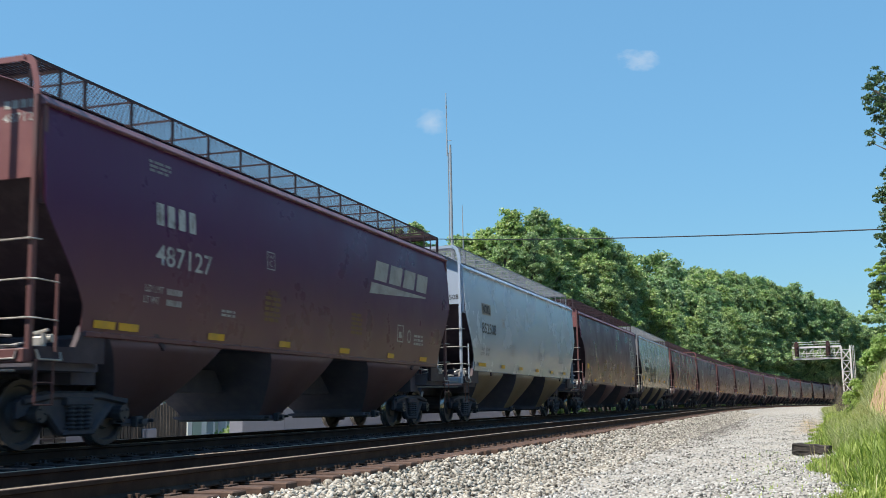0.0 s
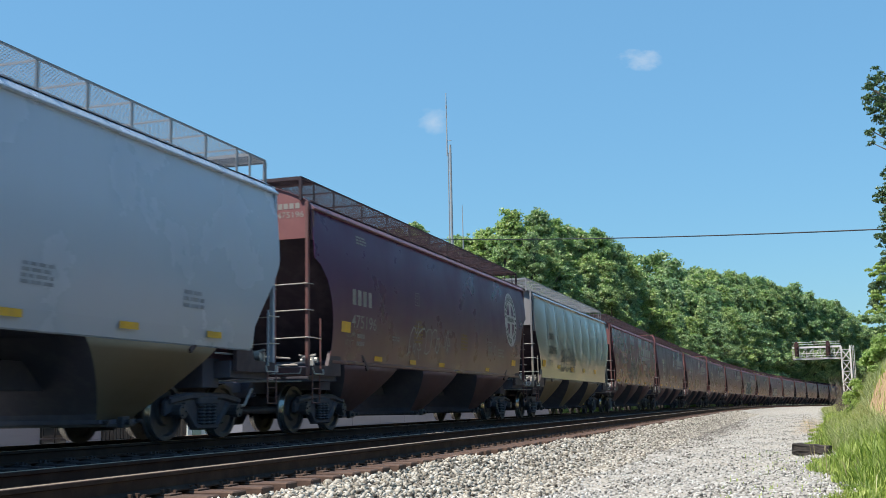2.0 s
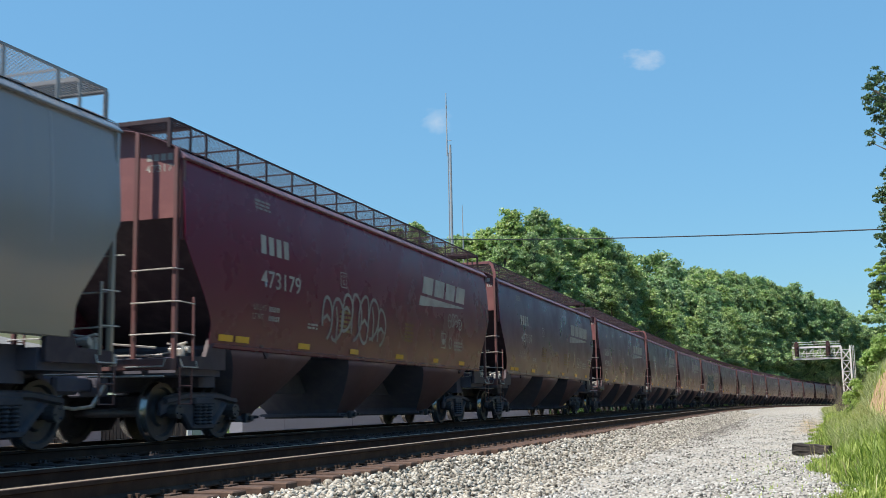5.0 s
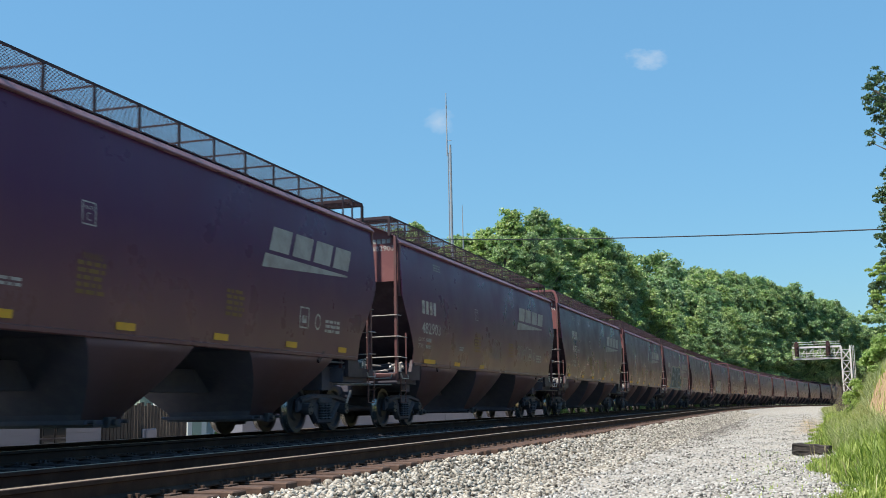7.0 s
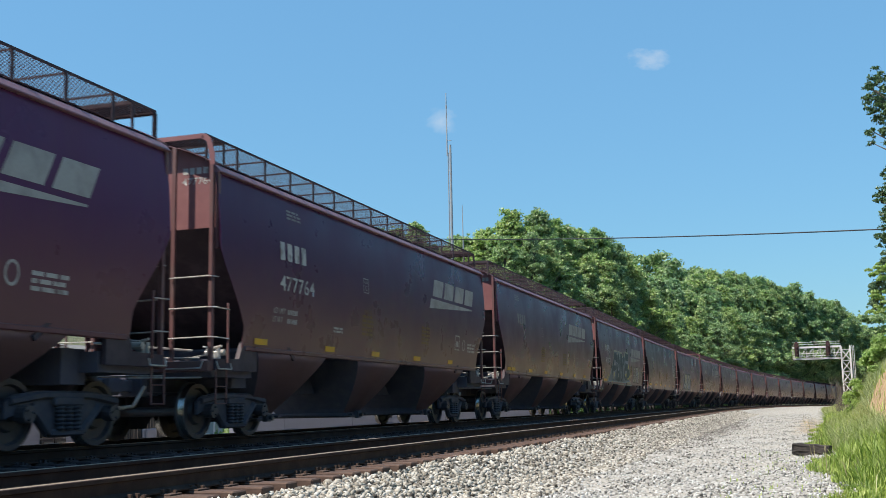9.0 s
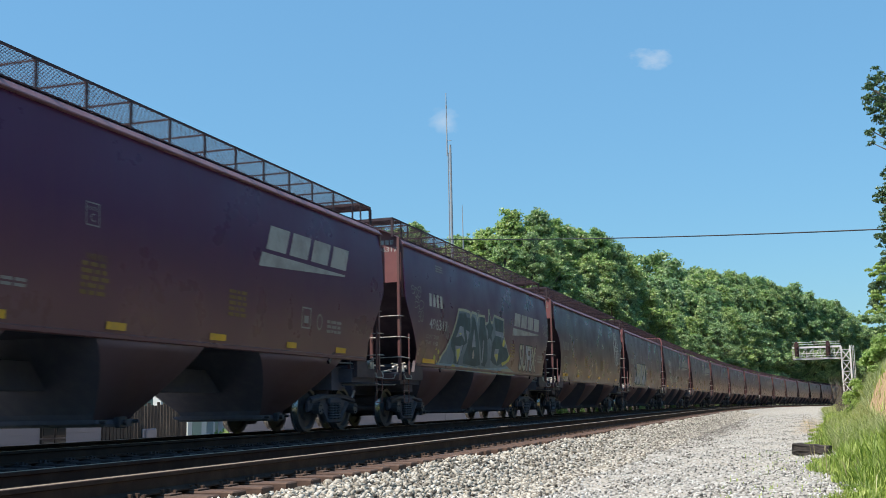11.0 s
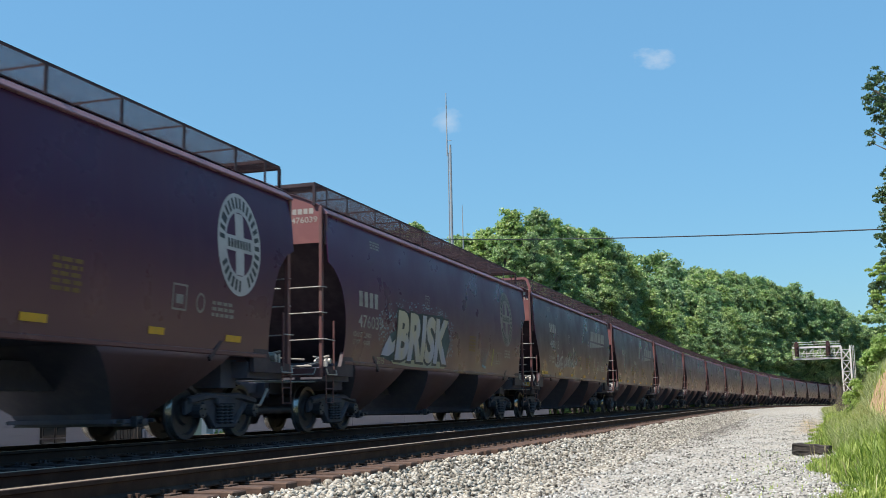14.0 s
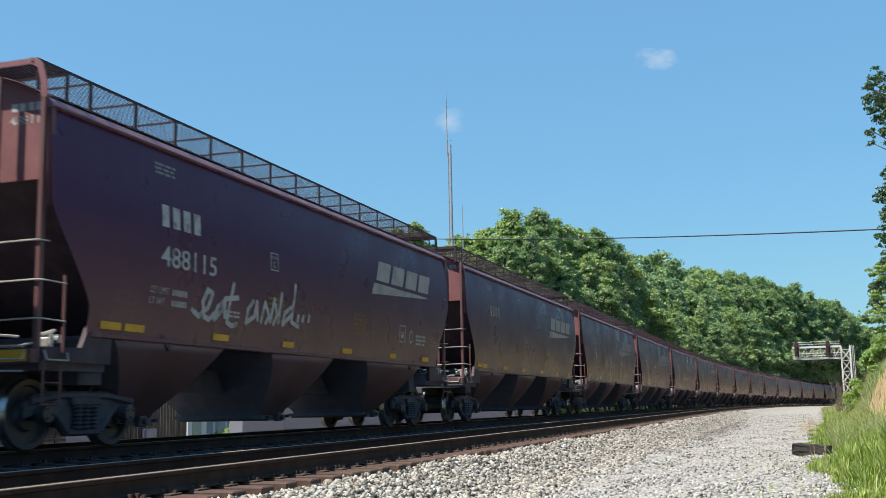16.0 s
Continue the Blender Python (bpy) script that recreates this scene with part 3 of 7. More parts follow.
def roof_mesh(length, paint):
    """The shallow roof sheet with its pressed cross ribs, and a raised arch over each end."""
    bm = bmesh.new()
    h = length / 2
    n = 14
    xs = [-1.455 + 2.91 * i / n for i in range(n + 1)]
    for y0, y1, top in ((-h + 0.02, -h + 0.29, cap_z), (-h + 0.26, h - 0.26, roof_z), (h - 0.29, h - 0.02, cap_z)):
        rows = [[[bm.verts.new((x, y, top(x) + d)) for x in xs] for d in (0.0, -0.01)] for y in (y0, y1)]
        for k in (0, 1):
            for i in range(n):
                bm.faces.new((rows[0][k][i], rows[0][k][i + 1], rows[1][k][i + 1], rows[1][k][i]))
        for r in rows:
            for i in range(n):
                bm.faces.new((r[0][i], r[0][i + 1], r[1][i + 1], r[1][i]))
    bmesh.ops.recalc_face_normals(bm, faces=bm.faces)
    k = int(length / 1.3)
    for i in range(k):
        y = -h + 0.6 + (length - 1.2) * i / (k - 1)
        for j in range(n):
            x0, x1 = -1.44 + 2.88 * j / n, -1.44 + 2.88 * (j + 1) / n
            z0, z1 = roof_z(x0), roof_z(x1)
            v = [bm.verts.new(p) for p in ((x0, y - 0.03, z0), (x1, y - 0.03, z1), (x1, y, z1 + 0.008), (x0, y, z0 + 0.008), (x0, y + 0.03, z0), (x1, y + 0.03, z1))]
            bm.faces.new((v[0], v[1], v[2], v[3]))
            bm.faces.new((v[3], v[2], v[5], v[4]))
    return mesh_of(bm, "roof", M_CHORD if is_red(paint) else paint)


def chord_mesh(length, paint):
    """The folded angle along the eave, one side: a short fascia, a sloping top and a lip."""
    bm = bmesh.new()
    h = length / 2
    prism(bm, [(1.44, EAVE - 0.060), (1.568, EAVE - 0.060), (1.590, EAVE - 0.050), (1.591, EAVE - 0.034), (1.500, EAVE + 0.056), (1.44, EAVE + 0.105)], "y", -h + 0.02, h - 0.02)
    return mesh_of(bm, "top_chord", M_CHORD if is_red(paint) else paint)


def sill_mesh(length, paint, deep, sill):
    """The side sill: a thin flange on the red cars, a deeper painted channel on the pale ones."""
    bm = bmesh.new()
    h = length / 2
    lo = side_x(sill)
    if deep < 0.2:
        prism(bm, [(1.48, sill - 0.055), (lo + 0.006, sill - 0.055), (lo + 0.022, sill - 0.040), (lo + 0.024, sill + 0.012), (lo + 0.004, sill + 0.026), (1.48, sill + 0.026)], "y", -h + 0.98, h - 0.98)
    else:
        prism(bm, [(1.48, sill - 0.05), (lo - 0.004, sill - 0.05), (lo + 0.012, sill - 0.03), (side_x(sill + deep) + 0.014, sill + deep), (1.48, sill + deep)], "y", -h + 0.98, h - 0.98)
    me = mesh_of(bm, "side_sill", paint)
    me.materials.append(M_DARK)
    # sill ends take the dark steel: shade painted on by facing
    for p in me.polygons:
        if abs(p.normal.y) > 0.9:
            p.material_index = 1
    return me


def hopper_mesh(y0, y1, paint, sill):
    """One outlet bay: a funnel that curves in under the sill and narrows to its gate."""
    bm = bmesh.new()
    yc, g = (y0 + y1) / 2, 0.44
    top = sill - 0.03
    lv = []
    for k in range(8):
        t = k / 7
        z = top + (0.44 - top) * t
        x = 1.535 - 0.66 * t ** 1.35
        lv.append((z, x, y0 + (yc - g - 0.05 - y0) * t, y1 + (yc + g + 0.05 - y1) * t))
    lv.append((0.34, 0.82, yc - g, yc + g))
    loops = [[bm.verts.new((sx, sy, z)) for sx, sy in ((-x, a), (x, a), (x, b), (-x, b))] for z, x, a, b in lv]
    for p, q in zip(loops, loops[1:]):
        for i in range(4):
            bm.faces.new((p[i], p[(i + 1) % 4], q[(i + 1) % 4], q[i]))
    bm.faces.new(loops[0])
    bm.faces.new(loops[-1])
    box(bm, -0.92, 0.92, yc - 0.5, yc + 0.5, 0.30, 0.36)
    bmesh.ops.recalc_face_normals(bm, faces=bm.faces)
    me = mesh_of(bm, "hopper_bay", paint)
    me.materials.append(M_DARK)
    # faces towards the gaps are darkened: shade between the bays put into colour
    for p in me.polygons:
        if abs(p.normal.y) > 0.45 or p.center.z < 0.37:
            p.material_index = 1
        elif abs(p.normal.x) > 0.5:
            p.use_smooth = True
    return me


def gate_mesh(y0, y1):
    """The sliding outlet gate under one bay with its rack rods and end stops."""
    bm = bmesh.new()
    yc = (y0 + y1) / 2
    box(bm, -0.95, 0.95, yc - 0.34, yc + 0.34, 0.255, 0.298, 0.006)
    for d in (-0.40, 0.40):
        rod(bm, (-1.02, yc + d, 0.33), (1.02, yc + d, 0.33), 0.026, 7)
    box(bm, 0.93, 1.03, yc - 0.09, yc + 0.09, 0.24, 0.40, 0.012)
    rod(bm, (1.0, yc, 0.32), (1.10, yc, 0.32), 0.045, 8)
    return mesh_of(bm, "outlet_gate", M_WHEEL)


def underframe_mesh(length, sill):
    bm = bmesh.new()
    h = length / 2
    box(bm, -0.28, 0.28, -h + 0.1, h - 0.1, 0.78, 1.18)
    box(bm, -1.42, 1.42, -h + 2.0, h - 2.0, sill - 0.02, sill + 0.06)
    for e in (-1, 1):
        yt = e * (h - 1.55)
        box(bm, -1.12, 1.12, yt - 0.26, yt + 0.26, 0.84, 1.32)
        box(bm, -1.42, 1.42, min(e * (h - 0.12), e * (h - 1.44)), max(e * (h - 0.12), e * (h - 1.44)), 1.00, 1.28)
        box(bm, -1.0, -0.5, e * (h - 0.9) - 0.3, e * (h - 0.9) + 0.3, 1.15, 1.42, 0.03)
    return mesh_of(bm, "underframe", M_DARK)


def walkway_mesh(length, metal, step):
    """Running board of one side: its frame angles, struts down to the roof and cross bars."""
    bm = bmesh.new()
    h = length / 2 - 0.02
    x0, x1, z = 0.41, 1.31, WALK_Z
    for x in (x0, x1):
        box(bm, x - 0.010, x + 0.010, -h, h, z - 0.026, z + 0.010)
    k = round(2 * h / step)
    for i in range(k + 1):
        y = -h + 0.03 + (2 * h - 0.06) * i / k
        box(bm, x0, x1, y - 0.010, y + 0.010, z - 0.04, z - 0.012)
        box(bm, x1 - 0.006, x1 + 0.008, y - 0.034, y + 0.034, roof_z(x1) - 0.01, z - 0.01)
    return mesh_of(bm, "walkway_frame", metal)


def grating_mesh(length, metal, pitch=0.150, t=0.0030):
    """The long-diamond strands of the running board."""
    h = length / 2 - 0.02
    x0, x1, z = 0.42, 1.30, WALK_Z
    w = x1 - x0
    verts, faces = [], []
    rise = 0.36
    run = w / rise
    y = -h - run
    while y < h:
        for ya, yb in ((y, y + run), (y + run, y)):
            ca, cb = max(-h, min(h, ya)), max(-h, min(h, yb))
            if abs(ca - cb) < 0.01:
                continue
            xa = x0 + w * (ca - ya) / (yb - ya)
            xb = x0 + w * (cb - ya) / (yb - ya)
            n = len(verts)
            for xx, yy in ((xa, ca), (xb, cb)):
                verts += [(xx - t, yy, z - 0.003), (xx + t, yy, z - 0.003), (xx, yy, z + 0.004)]
            faces += [(n, n + 1, n + 4, n + 3), (n + 1, n + 2, n + 5, n + 4), (n + 2, n, n + 3, n + 5)]
        y += pitch
    return fast_mesh("grating", verts, faces, metal)


def hatch_mesh(a, b, paint):
    """One long cover of the roof's loading trough, with its clamp bars."""
    bm = bmesh.new()
    prism(bm, [(-0.33, 4.70), (0.33, 4.70), (0.34, 4.83), (0.2, 4.88), (-0.2, 4.88), (-0.34, 4.83)], "y", a, b)
    for y in (a + 0.4, (a + b) / 2, b - 0.4):
        box(bm, -0.36, 0.36, y - 0.02, y + 0.02, 4.82, 4.90)
    return mesh_of(bm, "hatch_cover", paint)


def end_frame_mesh(length, paint, rounded):
    """Corner posts, ladder stiles and end sill of one end (at -y)."""
    bm = bmesh.new()
    y = -length / 2
    for sg in (-1, 1):
        box(bm, sg * 1.46 - 0.034, sg * 1.46 + 0.034, y - 0.03, y + 0.05, 1.12, EAVE + 0.10, 0.006)
        box(bm, sg * 0.75 - 0.033, sg * 0.75 + 0.033, y - 0.02, y + 0.03, 1.12, 3.86 if rounded else cap_z(0.75) - 0.015)
        box(bm, sg * 1.51, sg * 1.56, y + 0.03, y + 0.10, 3.72 if rounded else 3.06, EAVE - 0.01)
        box(bm, sg * 1.55, sg * 1.58, y + 0.36, y + 0.39, 1.22, 2.20)
    box(bm, -1.49, 1.49, y - 0.12, y + 0.04, 1.08, 1.25, 0.01)
    return mesh_of(bm, "end_frame", M_POST if is_red(paint) else paint)


def corner_plate_meshes(length):
    """The dark corner plates, sill stubs and brake step of one end (at -y), each a part."""
    out = []
    y = -length / 2
    bm = bmesh.new()
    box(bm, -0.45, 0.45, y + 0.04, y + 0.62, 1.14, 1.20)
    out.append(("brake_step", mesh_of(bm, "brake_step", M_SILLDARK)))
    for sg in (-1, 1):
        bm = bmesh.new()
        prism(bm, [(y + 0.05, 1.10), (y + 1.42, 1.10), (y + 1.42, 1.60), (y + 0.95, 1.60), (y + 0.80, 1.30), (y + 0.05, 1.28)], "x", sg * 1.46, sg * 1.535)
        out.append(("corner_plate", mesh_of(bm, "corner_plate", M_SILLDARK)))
    return out


def rung_meshes(length, rounded):
    """The grab irons of one end, each bent round its corner."""
    out = []
    y = -length / 2
    for sg in (-1, 1):
        for z in ((1.81, 2.34, 2.85) if rounded else (1.62, 2.10, 2.60)):
            bm = bmesh.new()
            rod(bm, (sg * 0.72, y - 0.05, z), (sg * 1.47, y - 0.05, z + 0.01), 0.012)
            if z < 2.2:
                rod(bm, (sg * 1.47, y - 0.05, z + 0.01), (sg * 1.585, y + 0.0, z), 0.011)
                rod(bm, (sg * 1.585, y, z), (sg * 1.585, y + 0.38, z - 0.01), 0.011)
            else:
                rod(bm, (sg * 1.47, y - 0.05, z + 0.01), (sg * 1.56, y + 0.06, z), 0.011)
            out.append(mesh_of(bm, "rung", M_RUNG))
        bm = bmesh.new()
        for a, b in (((0.70, -0.13, 1.13), (1.36, -0.13, 1.13)), ((1.36, -0.13, 1.13), (1.40, -0.13, 1.24)), ((1.56, 0.02, 1.24), (1.59, 0.05, 1.12)), ((1.59, 0.05, 1.12), (1.59, 0.46, 1.12)), ((1.59, 0.46, 1.12), (1.57, 0.46, 1.22))):
            rod(bm, (sg * a[0], y + a[1], a[2]), (sg * b[0], y + b[1], b[2]), 0.012)
        out.append(mesh_of(bm, "rung", M_RUNG))
    bm = bmesh.new()
    rod(bm, (-0.6, y - 0.06, 2.86), (0.6, y - 0.06, 2.86), 0.012)
    out.append(mesh_of(bm, "rung", M_RUNG))
    return out


def step_meshes(length):
    """The stirrup steps that hang under the corners of one end."""
    out = []
    y = -length / 2
    for sg in (-1, 1):
        bm = bmesh.new()
        for yy in (y + 0.03, y + 0.36):
            box(bm, sg * 1.545, sg * 1.558, yy - 0.016, yy + 0.016, 0.56, 1.12)
        for z in (0.57, 0.84):
            rod(bm, (sg * 1.55, y + 0.03, z), (sg * 1.55, y + 0.36, z), 0.010)
        out.append(mesh_of(bm, "sill_step", M_POST))
    return out


def gear_mesh(length):
    """Brake rigging, air reservoir, hose and uncoupling lever at one end."""
    bm = bmesh.new()
    y = -length / 2
    rod(bm, (1.12, y + 0.45, 1.40), (1.46, y + 0.45, 1.40), 0.055, 10)
    box(bm, 1.28, 1.42, y + 0.28, y + 0.38, 1.27, 1.42, 0.02)
    rod(bm, (1.20, y + 0.33, 1.44), (1.48, y + 0.33, 1.50), 0.022, 6)
    rod(bm, (1.10, y + 0.40, 1.50), (1.38, y + 0.38, 1.46), 0.016, 6)
    rod(bm, (1.44, y + 0.30, 1.24), (1.44, y + 0.30, 1.46), 0.03, 8)
    rod(bm, (0.85, y + 0.25, 1.30), (1.25, y + 0.40, 1.38), 0.014, 6)
    rod(bm, (0.3, y - 0.02, 1.50), (0.95, y + 0.3, 1.44), 0.018)
    rod(bm, (0.3, y + 0.05, 1.32), (1.2, y + 0.1, 1.30), 0.018)
    rod(bm, (-1.4, y - 0.16, 0.98), (-0.1, y - 0.22, 1.0), 0.014)
    rod(bm, (0.1, y - 0.22, 1.0), (1.4, y - 0.16, 0.98), 0.014)
    rod(bm, (0.36, y - 0.15, 0.86), (0.36, y - 0.45, 0.55), 0.03)
    rod(bm, (0.36, y - 0.45, 0.55), (0.30, y - 0.8, 0.52), 0.028)
    return mesh_of(bm, "brake_gear", M_RUNG)


def coupler_mesh(length):
    bm = bmesh.new()
    y = -length / 2
    box(bm, -0.12, 0.12, y - 0.55, y + 0.3, 0.78, 0.98, 0.02)
    box(bm, -0.2, 0.2, y - 0.86, y - 0.5, 0.73, 1.02, 0.05)
    box(bm, -0.3, 0.3, y - 0.14, y + 0.05, 0.70, 1.06, 0.02)
    return mesh_of(bm, "coupler", M_DARK)


def brake_wheel_mesh(length):
    bm = bmesh.new()
    y = -length / 2 - 0.12
    k = 16
    ring = [(0.27 * math.cos(i * math.tau / k), 0.27 * math.sin(i * math.tau / k)) for i in range(k)]
    for i in range(k):
        (a, b), (c, d) = ring[i], ring[(i + 1) % k]
        rod(bm, (-0.55 + a, y, 2.05 + b), (-0.55 + c, y, 2.05 + d), 0.014, 5)
    for i in range(0, k, 4):
        rod(bm, (-0.55, y, 2.05), (-0.55 + ring[i][0], y, 2.05 + ring[i][1]), 0.011, 5)
    rod(bm, (-0.55, y, 2.05), (-0.55, y + 0.25, 2.05), 0.04, 8)
    return mesh_of(bm, "brake_wheel", M_DARK)


def end_rail_mesh(length, metal, legs):
    """Grated platform across one end where the running boards meet, on its legs."""
    bm = bmesh.new()
    h = length / 2
    box(bm, -1.31, 1.31, -h + 0.62, -h + 0.65, WALK_Z - 0.05, WALK_Z + 0.01)
    box(bm, -1.31, 1.31, -h + 0.004, -h + 0.03, WALK_Z - 0.06, WALK_Z + 0.008)
    for i in range(41):
        x = -1.29 + 2.58 * i / 40
        box(bm, x - 0.005, x + 0.005, -h + 0.03, -h + 0.62, WALK_Z - 0.025, WALK_Z)
    for i in range(4):
        y = -h + 0.14 + 0.12 * i
        box(bm, -1.30, 1.30, y - 0.004, y + 0.004, WALK_Z - 0.020, WALK_Z - 0.005)
    for x in (-1.31, 1.31):
        box(bm, x - 0.008, x + 0.008, -h + 0.59, -h + 0.65, roof_z(x) - 0.01, WALK_Z - 0.02)
    if legs:
        for x in (-1.30, 1.30):
            box(bm, x - 0.028, x + 0.028, -h + 0.004, -h + 0.05, roof_z(x) - 0.03, WALK_Z - 0.04)
    return mesh_of(bm, "end_platform", metal)


def gusset_meshes(length, paint):
    """The painted facing of the end platform and the bent gussets that carry it from the corner posts (at -y)."""
    out = []
    y = -length / 2
    # platform facing and gussets: same red with the sunlight put into it
    m = M_LITRED if is_red(paint) else paint
    bm = bmesh.new()
    box(bm, -1.27, 1.27, y - 0.012, y + 0.0, WALK_Z - 0.075, WALK_Z + 0.002)
    out.append(("platform_facing", mesh_of(bm, "platform_facing", m)))
    for sg in (-1, 1):
        bm = bmesh.new()
        top = WALK_Z
        prism(bm, [(sg * 1.24, top + 0.004), (sg * 1.36, top - 0.02), (sg * 1.44, top - 0.10), (sg * 1.515, EAVE + 0.24), (sg * 1.515, EAVE + 0.06), (sg * 1.425, EAVE + 0.06), (sg * 1.425, EAVE + 0.22), (sg * 1.36, top - 0.14), (sg * 1.24, top - 0.075)], "y", y - 0.034, y - 0.016)
        rod(bm, (sg * 1.27, y - 0.05, top - 0.035), (sg * 1.27, y - 0.03, top - 0.035), 0.02, 8)
        out.append(("gusset", mesh_of(bm, "gusset", m)))
    return out


def wheelset_meshes():
    bm = bmesh.new()
    prof = [(0.0, 0.09), (0.0, 0.20), (0.055, 0.23), (0.055, 0.36), (0.0, 0.385), (0.0, 0.453), (0.105, 0.460), (0.118, 0.485), (0.145, 0.485), (0.145, 0.39), (0.10, 0.36), (0.10, 0.22), (0.145, 0.19), (0.145, 0.09)]
    k = 28
    for sg in (-1, 1):
        rings = []
        for i in range(k):
            a = i * math.tau / k
            rings.append([bm.verts.new((sg * (0.858 - dx), r * math.cos(a), r * math.sin(a))) for dx, r in prof])
        for i in range(k):
            p, q = rings[i], rings[(i + 1) % k]
            for j in range(len(prof) - 1):
                bm.faces.new((p[j], p[j + 1], q[j + 1], q[j]))
    rod(bm, (-1.05, 0, 0), (1.05, 0, 0), 0.08, 12)
    for sg in (-1, 1):
        rod(bm, (sg * 1.02, 0, 0), (sg * 1.17, 0, 0), 0.115, 12)
        for i in range(3):
            a = i * math.tau / 3
            rod(bm, (sg * 1.17, 0.07 * math.cos(a), 0.07 * math.sin(a)), (sg * 1.195, 0.07 * math.cos(a), 0.07 * math.sin(a)), 0.018)
    bmesh.ops.recalc_face_normals(bm, faces=bm.faces)
    me = mesh_of(bm, "wheelset", M_WHEEL)
    me.materials.append(M_TREAD)
    for p in me.polygons:
        r = math.hypot(p.center.y, p.center.z)
        if 0.44 < r < 0.48 and abs(p.normal.x) < 0.3 and 0.72 < abs(p.center.x) < 0.87:
            p.material_index = 1
            p.use_smooth = True
    return me


def side_frame_mesh():
    """Cast truck side: arched top chord, V-shaped tension members, window for the springs."""
    bm = bmesh.new()
    outer = [(-1.18, 0.40), (-1.18, 0.60), (-1.02, 0.70), (-0.55, 0.76), (0.55, 0.76), (1.02, 0.70), (1.18, 0.60), (1.18, 0.40), (0.98, 0.46), (0.70, 0.48), (0.36, 0.16), (-0.36, 0.16), (-0.70, 0.48), (-0.98, 0.46)]
    prism(bm, [p for p in outer], "x", 0.96, 1.02)
    # raised ribs
    for a, b in (((-1.1, 0.62), (-0.5, 0.70)), ((-0.5, 0.70), (0.5, 0.70)), ((0.5, 0.70), (1.1, 0.62)), ((-0.72, 0.56), (-0.34, 0.22)), ((0.72, 0.56), (0.34, 0.22)), ((-0.34, 0.21), (0.34, 0.21))):
        rod(bm, (1.03, *a), (1.03, *b), 0.055, 6)
    box(bm, 0.98, 1.10, -0.30, 0.30, 0.56, 0.68, 0.02)
    return mesh_of(bm, "side_frame", M_TRUCK)


def spring_mesh():
    bm = bmesh.new()
    k = 10
    rings = []
    for i in range(13):
        r = 0.075 if i % 2 else 0.05
        rings.append([bm.verts.new((1.06 + r * math.cos(a * math.tau / k), r * math.sin(a * math.tau / k), 0.24 + i * 0.027)) for a in range(k)])
    for p, q in zip(rings, rings[1:]):
        for a in range(k):
            bm.faces.new((p[a], p[(a + 1) % k], q[(a + 1) % k], q[a]))
    return mesh_of(bm, "coil_spring", M_WHEEL)


WHEELSET, SIDE_FRAME, SPRINGS = wheelset_meshes(), side_frame_mesh(), spring_mesh()
SIDE_FRAME_L, SPRINGS_L = SIDE_FRAME.copy(), SPRINGS.copy()
for me in (SIDE_FRAME_L, SPRINGS_L):
    for v in me.vertices:
        v.co.x = -v.co.x
    me.flip_normals()
KITS = {}


def mirrored(me, axis):
    """A copy of a mesh mirrored in x or in y."""
    c = me.copy()
    for v in c.vertices:
        if axis == "x":
            v.co.x = -v.co.x
        else:
            v.co.y = -v.co.y
    c.flip_normals()
    return c


def kit(length, paint, seams, deep, end_z, rounded, sill, gusset):
    key = (length, paint.name, len(seams), end_z, rounded, sill, gusset)
    if key in KITS:
        return KITS[key]
    h = length / 2
    ribs = [-h + q for q in seams]
    metal = M_WALKPALE if paint in (M_GREY, M_TAN) else M_WALK
    k = {"side_sheet": [side_sheet_mesh(length, paint, rounded, sg, sill, ribs) for sg in (-1, 1)], "rib": [rib_mesh(y, sg, paint, sill) for sg in (-1, 1) for y in ribs], "end_sheet": [end_sheet_mesh(length, paint, end_z, e, rounded) for e in (-1, 1)], "roof": [roof_mesh(length, paint)]}
    for name, me in (("top_chord", chord_mesh(length, paint)), ("side_sill", sill_mesh(length, paint, deep, sill)), ("walkway_frame", walkway_mesh(length, metal, 1.6 if rounded else 1.07)), ("grating", grating_mesh(length, metal, 0.095, 0.0023) if rounded else grating_mesh(length, metal))):
        k[name] = [me, mirrored(me, "x")]
    for name, me in (("end_frame", end_frame_mesh(length, paint, rounded)), ("brake_gear", gear_mesh(length)), ("slope_sheet", slope_mesh(length, end_z, sill, rounded)), ("coupler", coupler_mesh(length))):
        k[name] = [me, mirrored(me, "y")]
    for name, meshes in (("rung", rung_meshes(length, rounded)), ("sill_step", step_meshes(length))):
        k[name] = meshes + [mirrored(me, "y") for me in meshes]
    for name, me in corner_plate_meshes(length):
        k.setdefault(name, []).extend([me, mirrored(me, "y")])
    k["end_platform"] = [end_rail_mesh(length, metal, not gusset), mirrored(end_rail_mesh(length, metal, True), "y")]
    if gusset:
        for name, me in gusset_meshes(length, paint):
            k.setdefault(name, []).append(me)
    k["brake_wheel"] = [mirrored(brake_wheel_mesh(length), "y")]
    span = (length - 1.8) / 4
    k["hatch_cover"] = [hatch_mesh(-h + 0.95 + span * i, -h + 0.85 + span * (i + 1), paint) for i in range(4)]
    k["underframe"] = [underframe_mesh(length, sill)]
    bays = [(-h + length * a, -h + length * b) for a, b in (((0.110, 0.307), (0.388, 0.590), (0.660, 0.855)) if ribs else ((0.092, 0.277), (0.379, 0.546), (0.652, 0.870)))]
    k["hopper_bay"] = [hopper_mesh(a, b, M_TANDUST if paint in (M_GREY, M_TAN) else M_DUST, sill) for a, b in bays]
    k["outlet_gate"] = [gate_mesh(a, b) for a, b in bays]
    KITS[key] = k
    return k


CARS = []


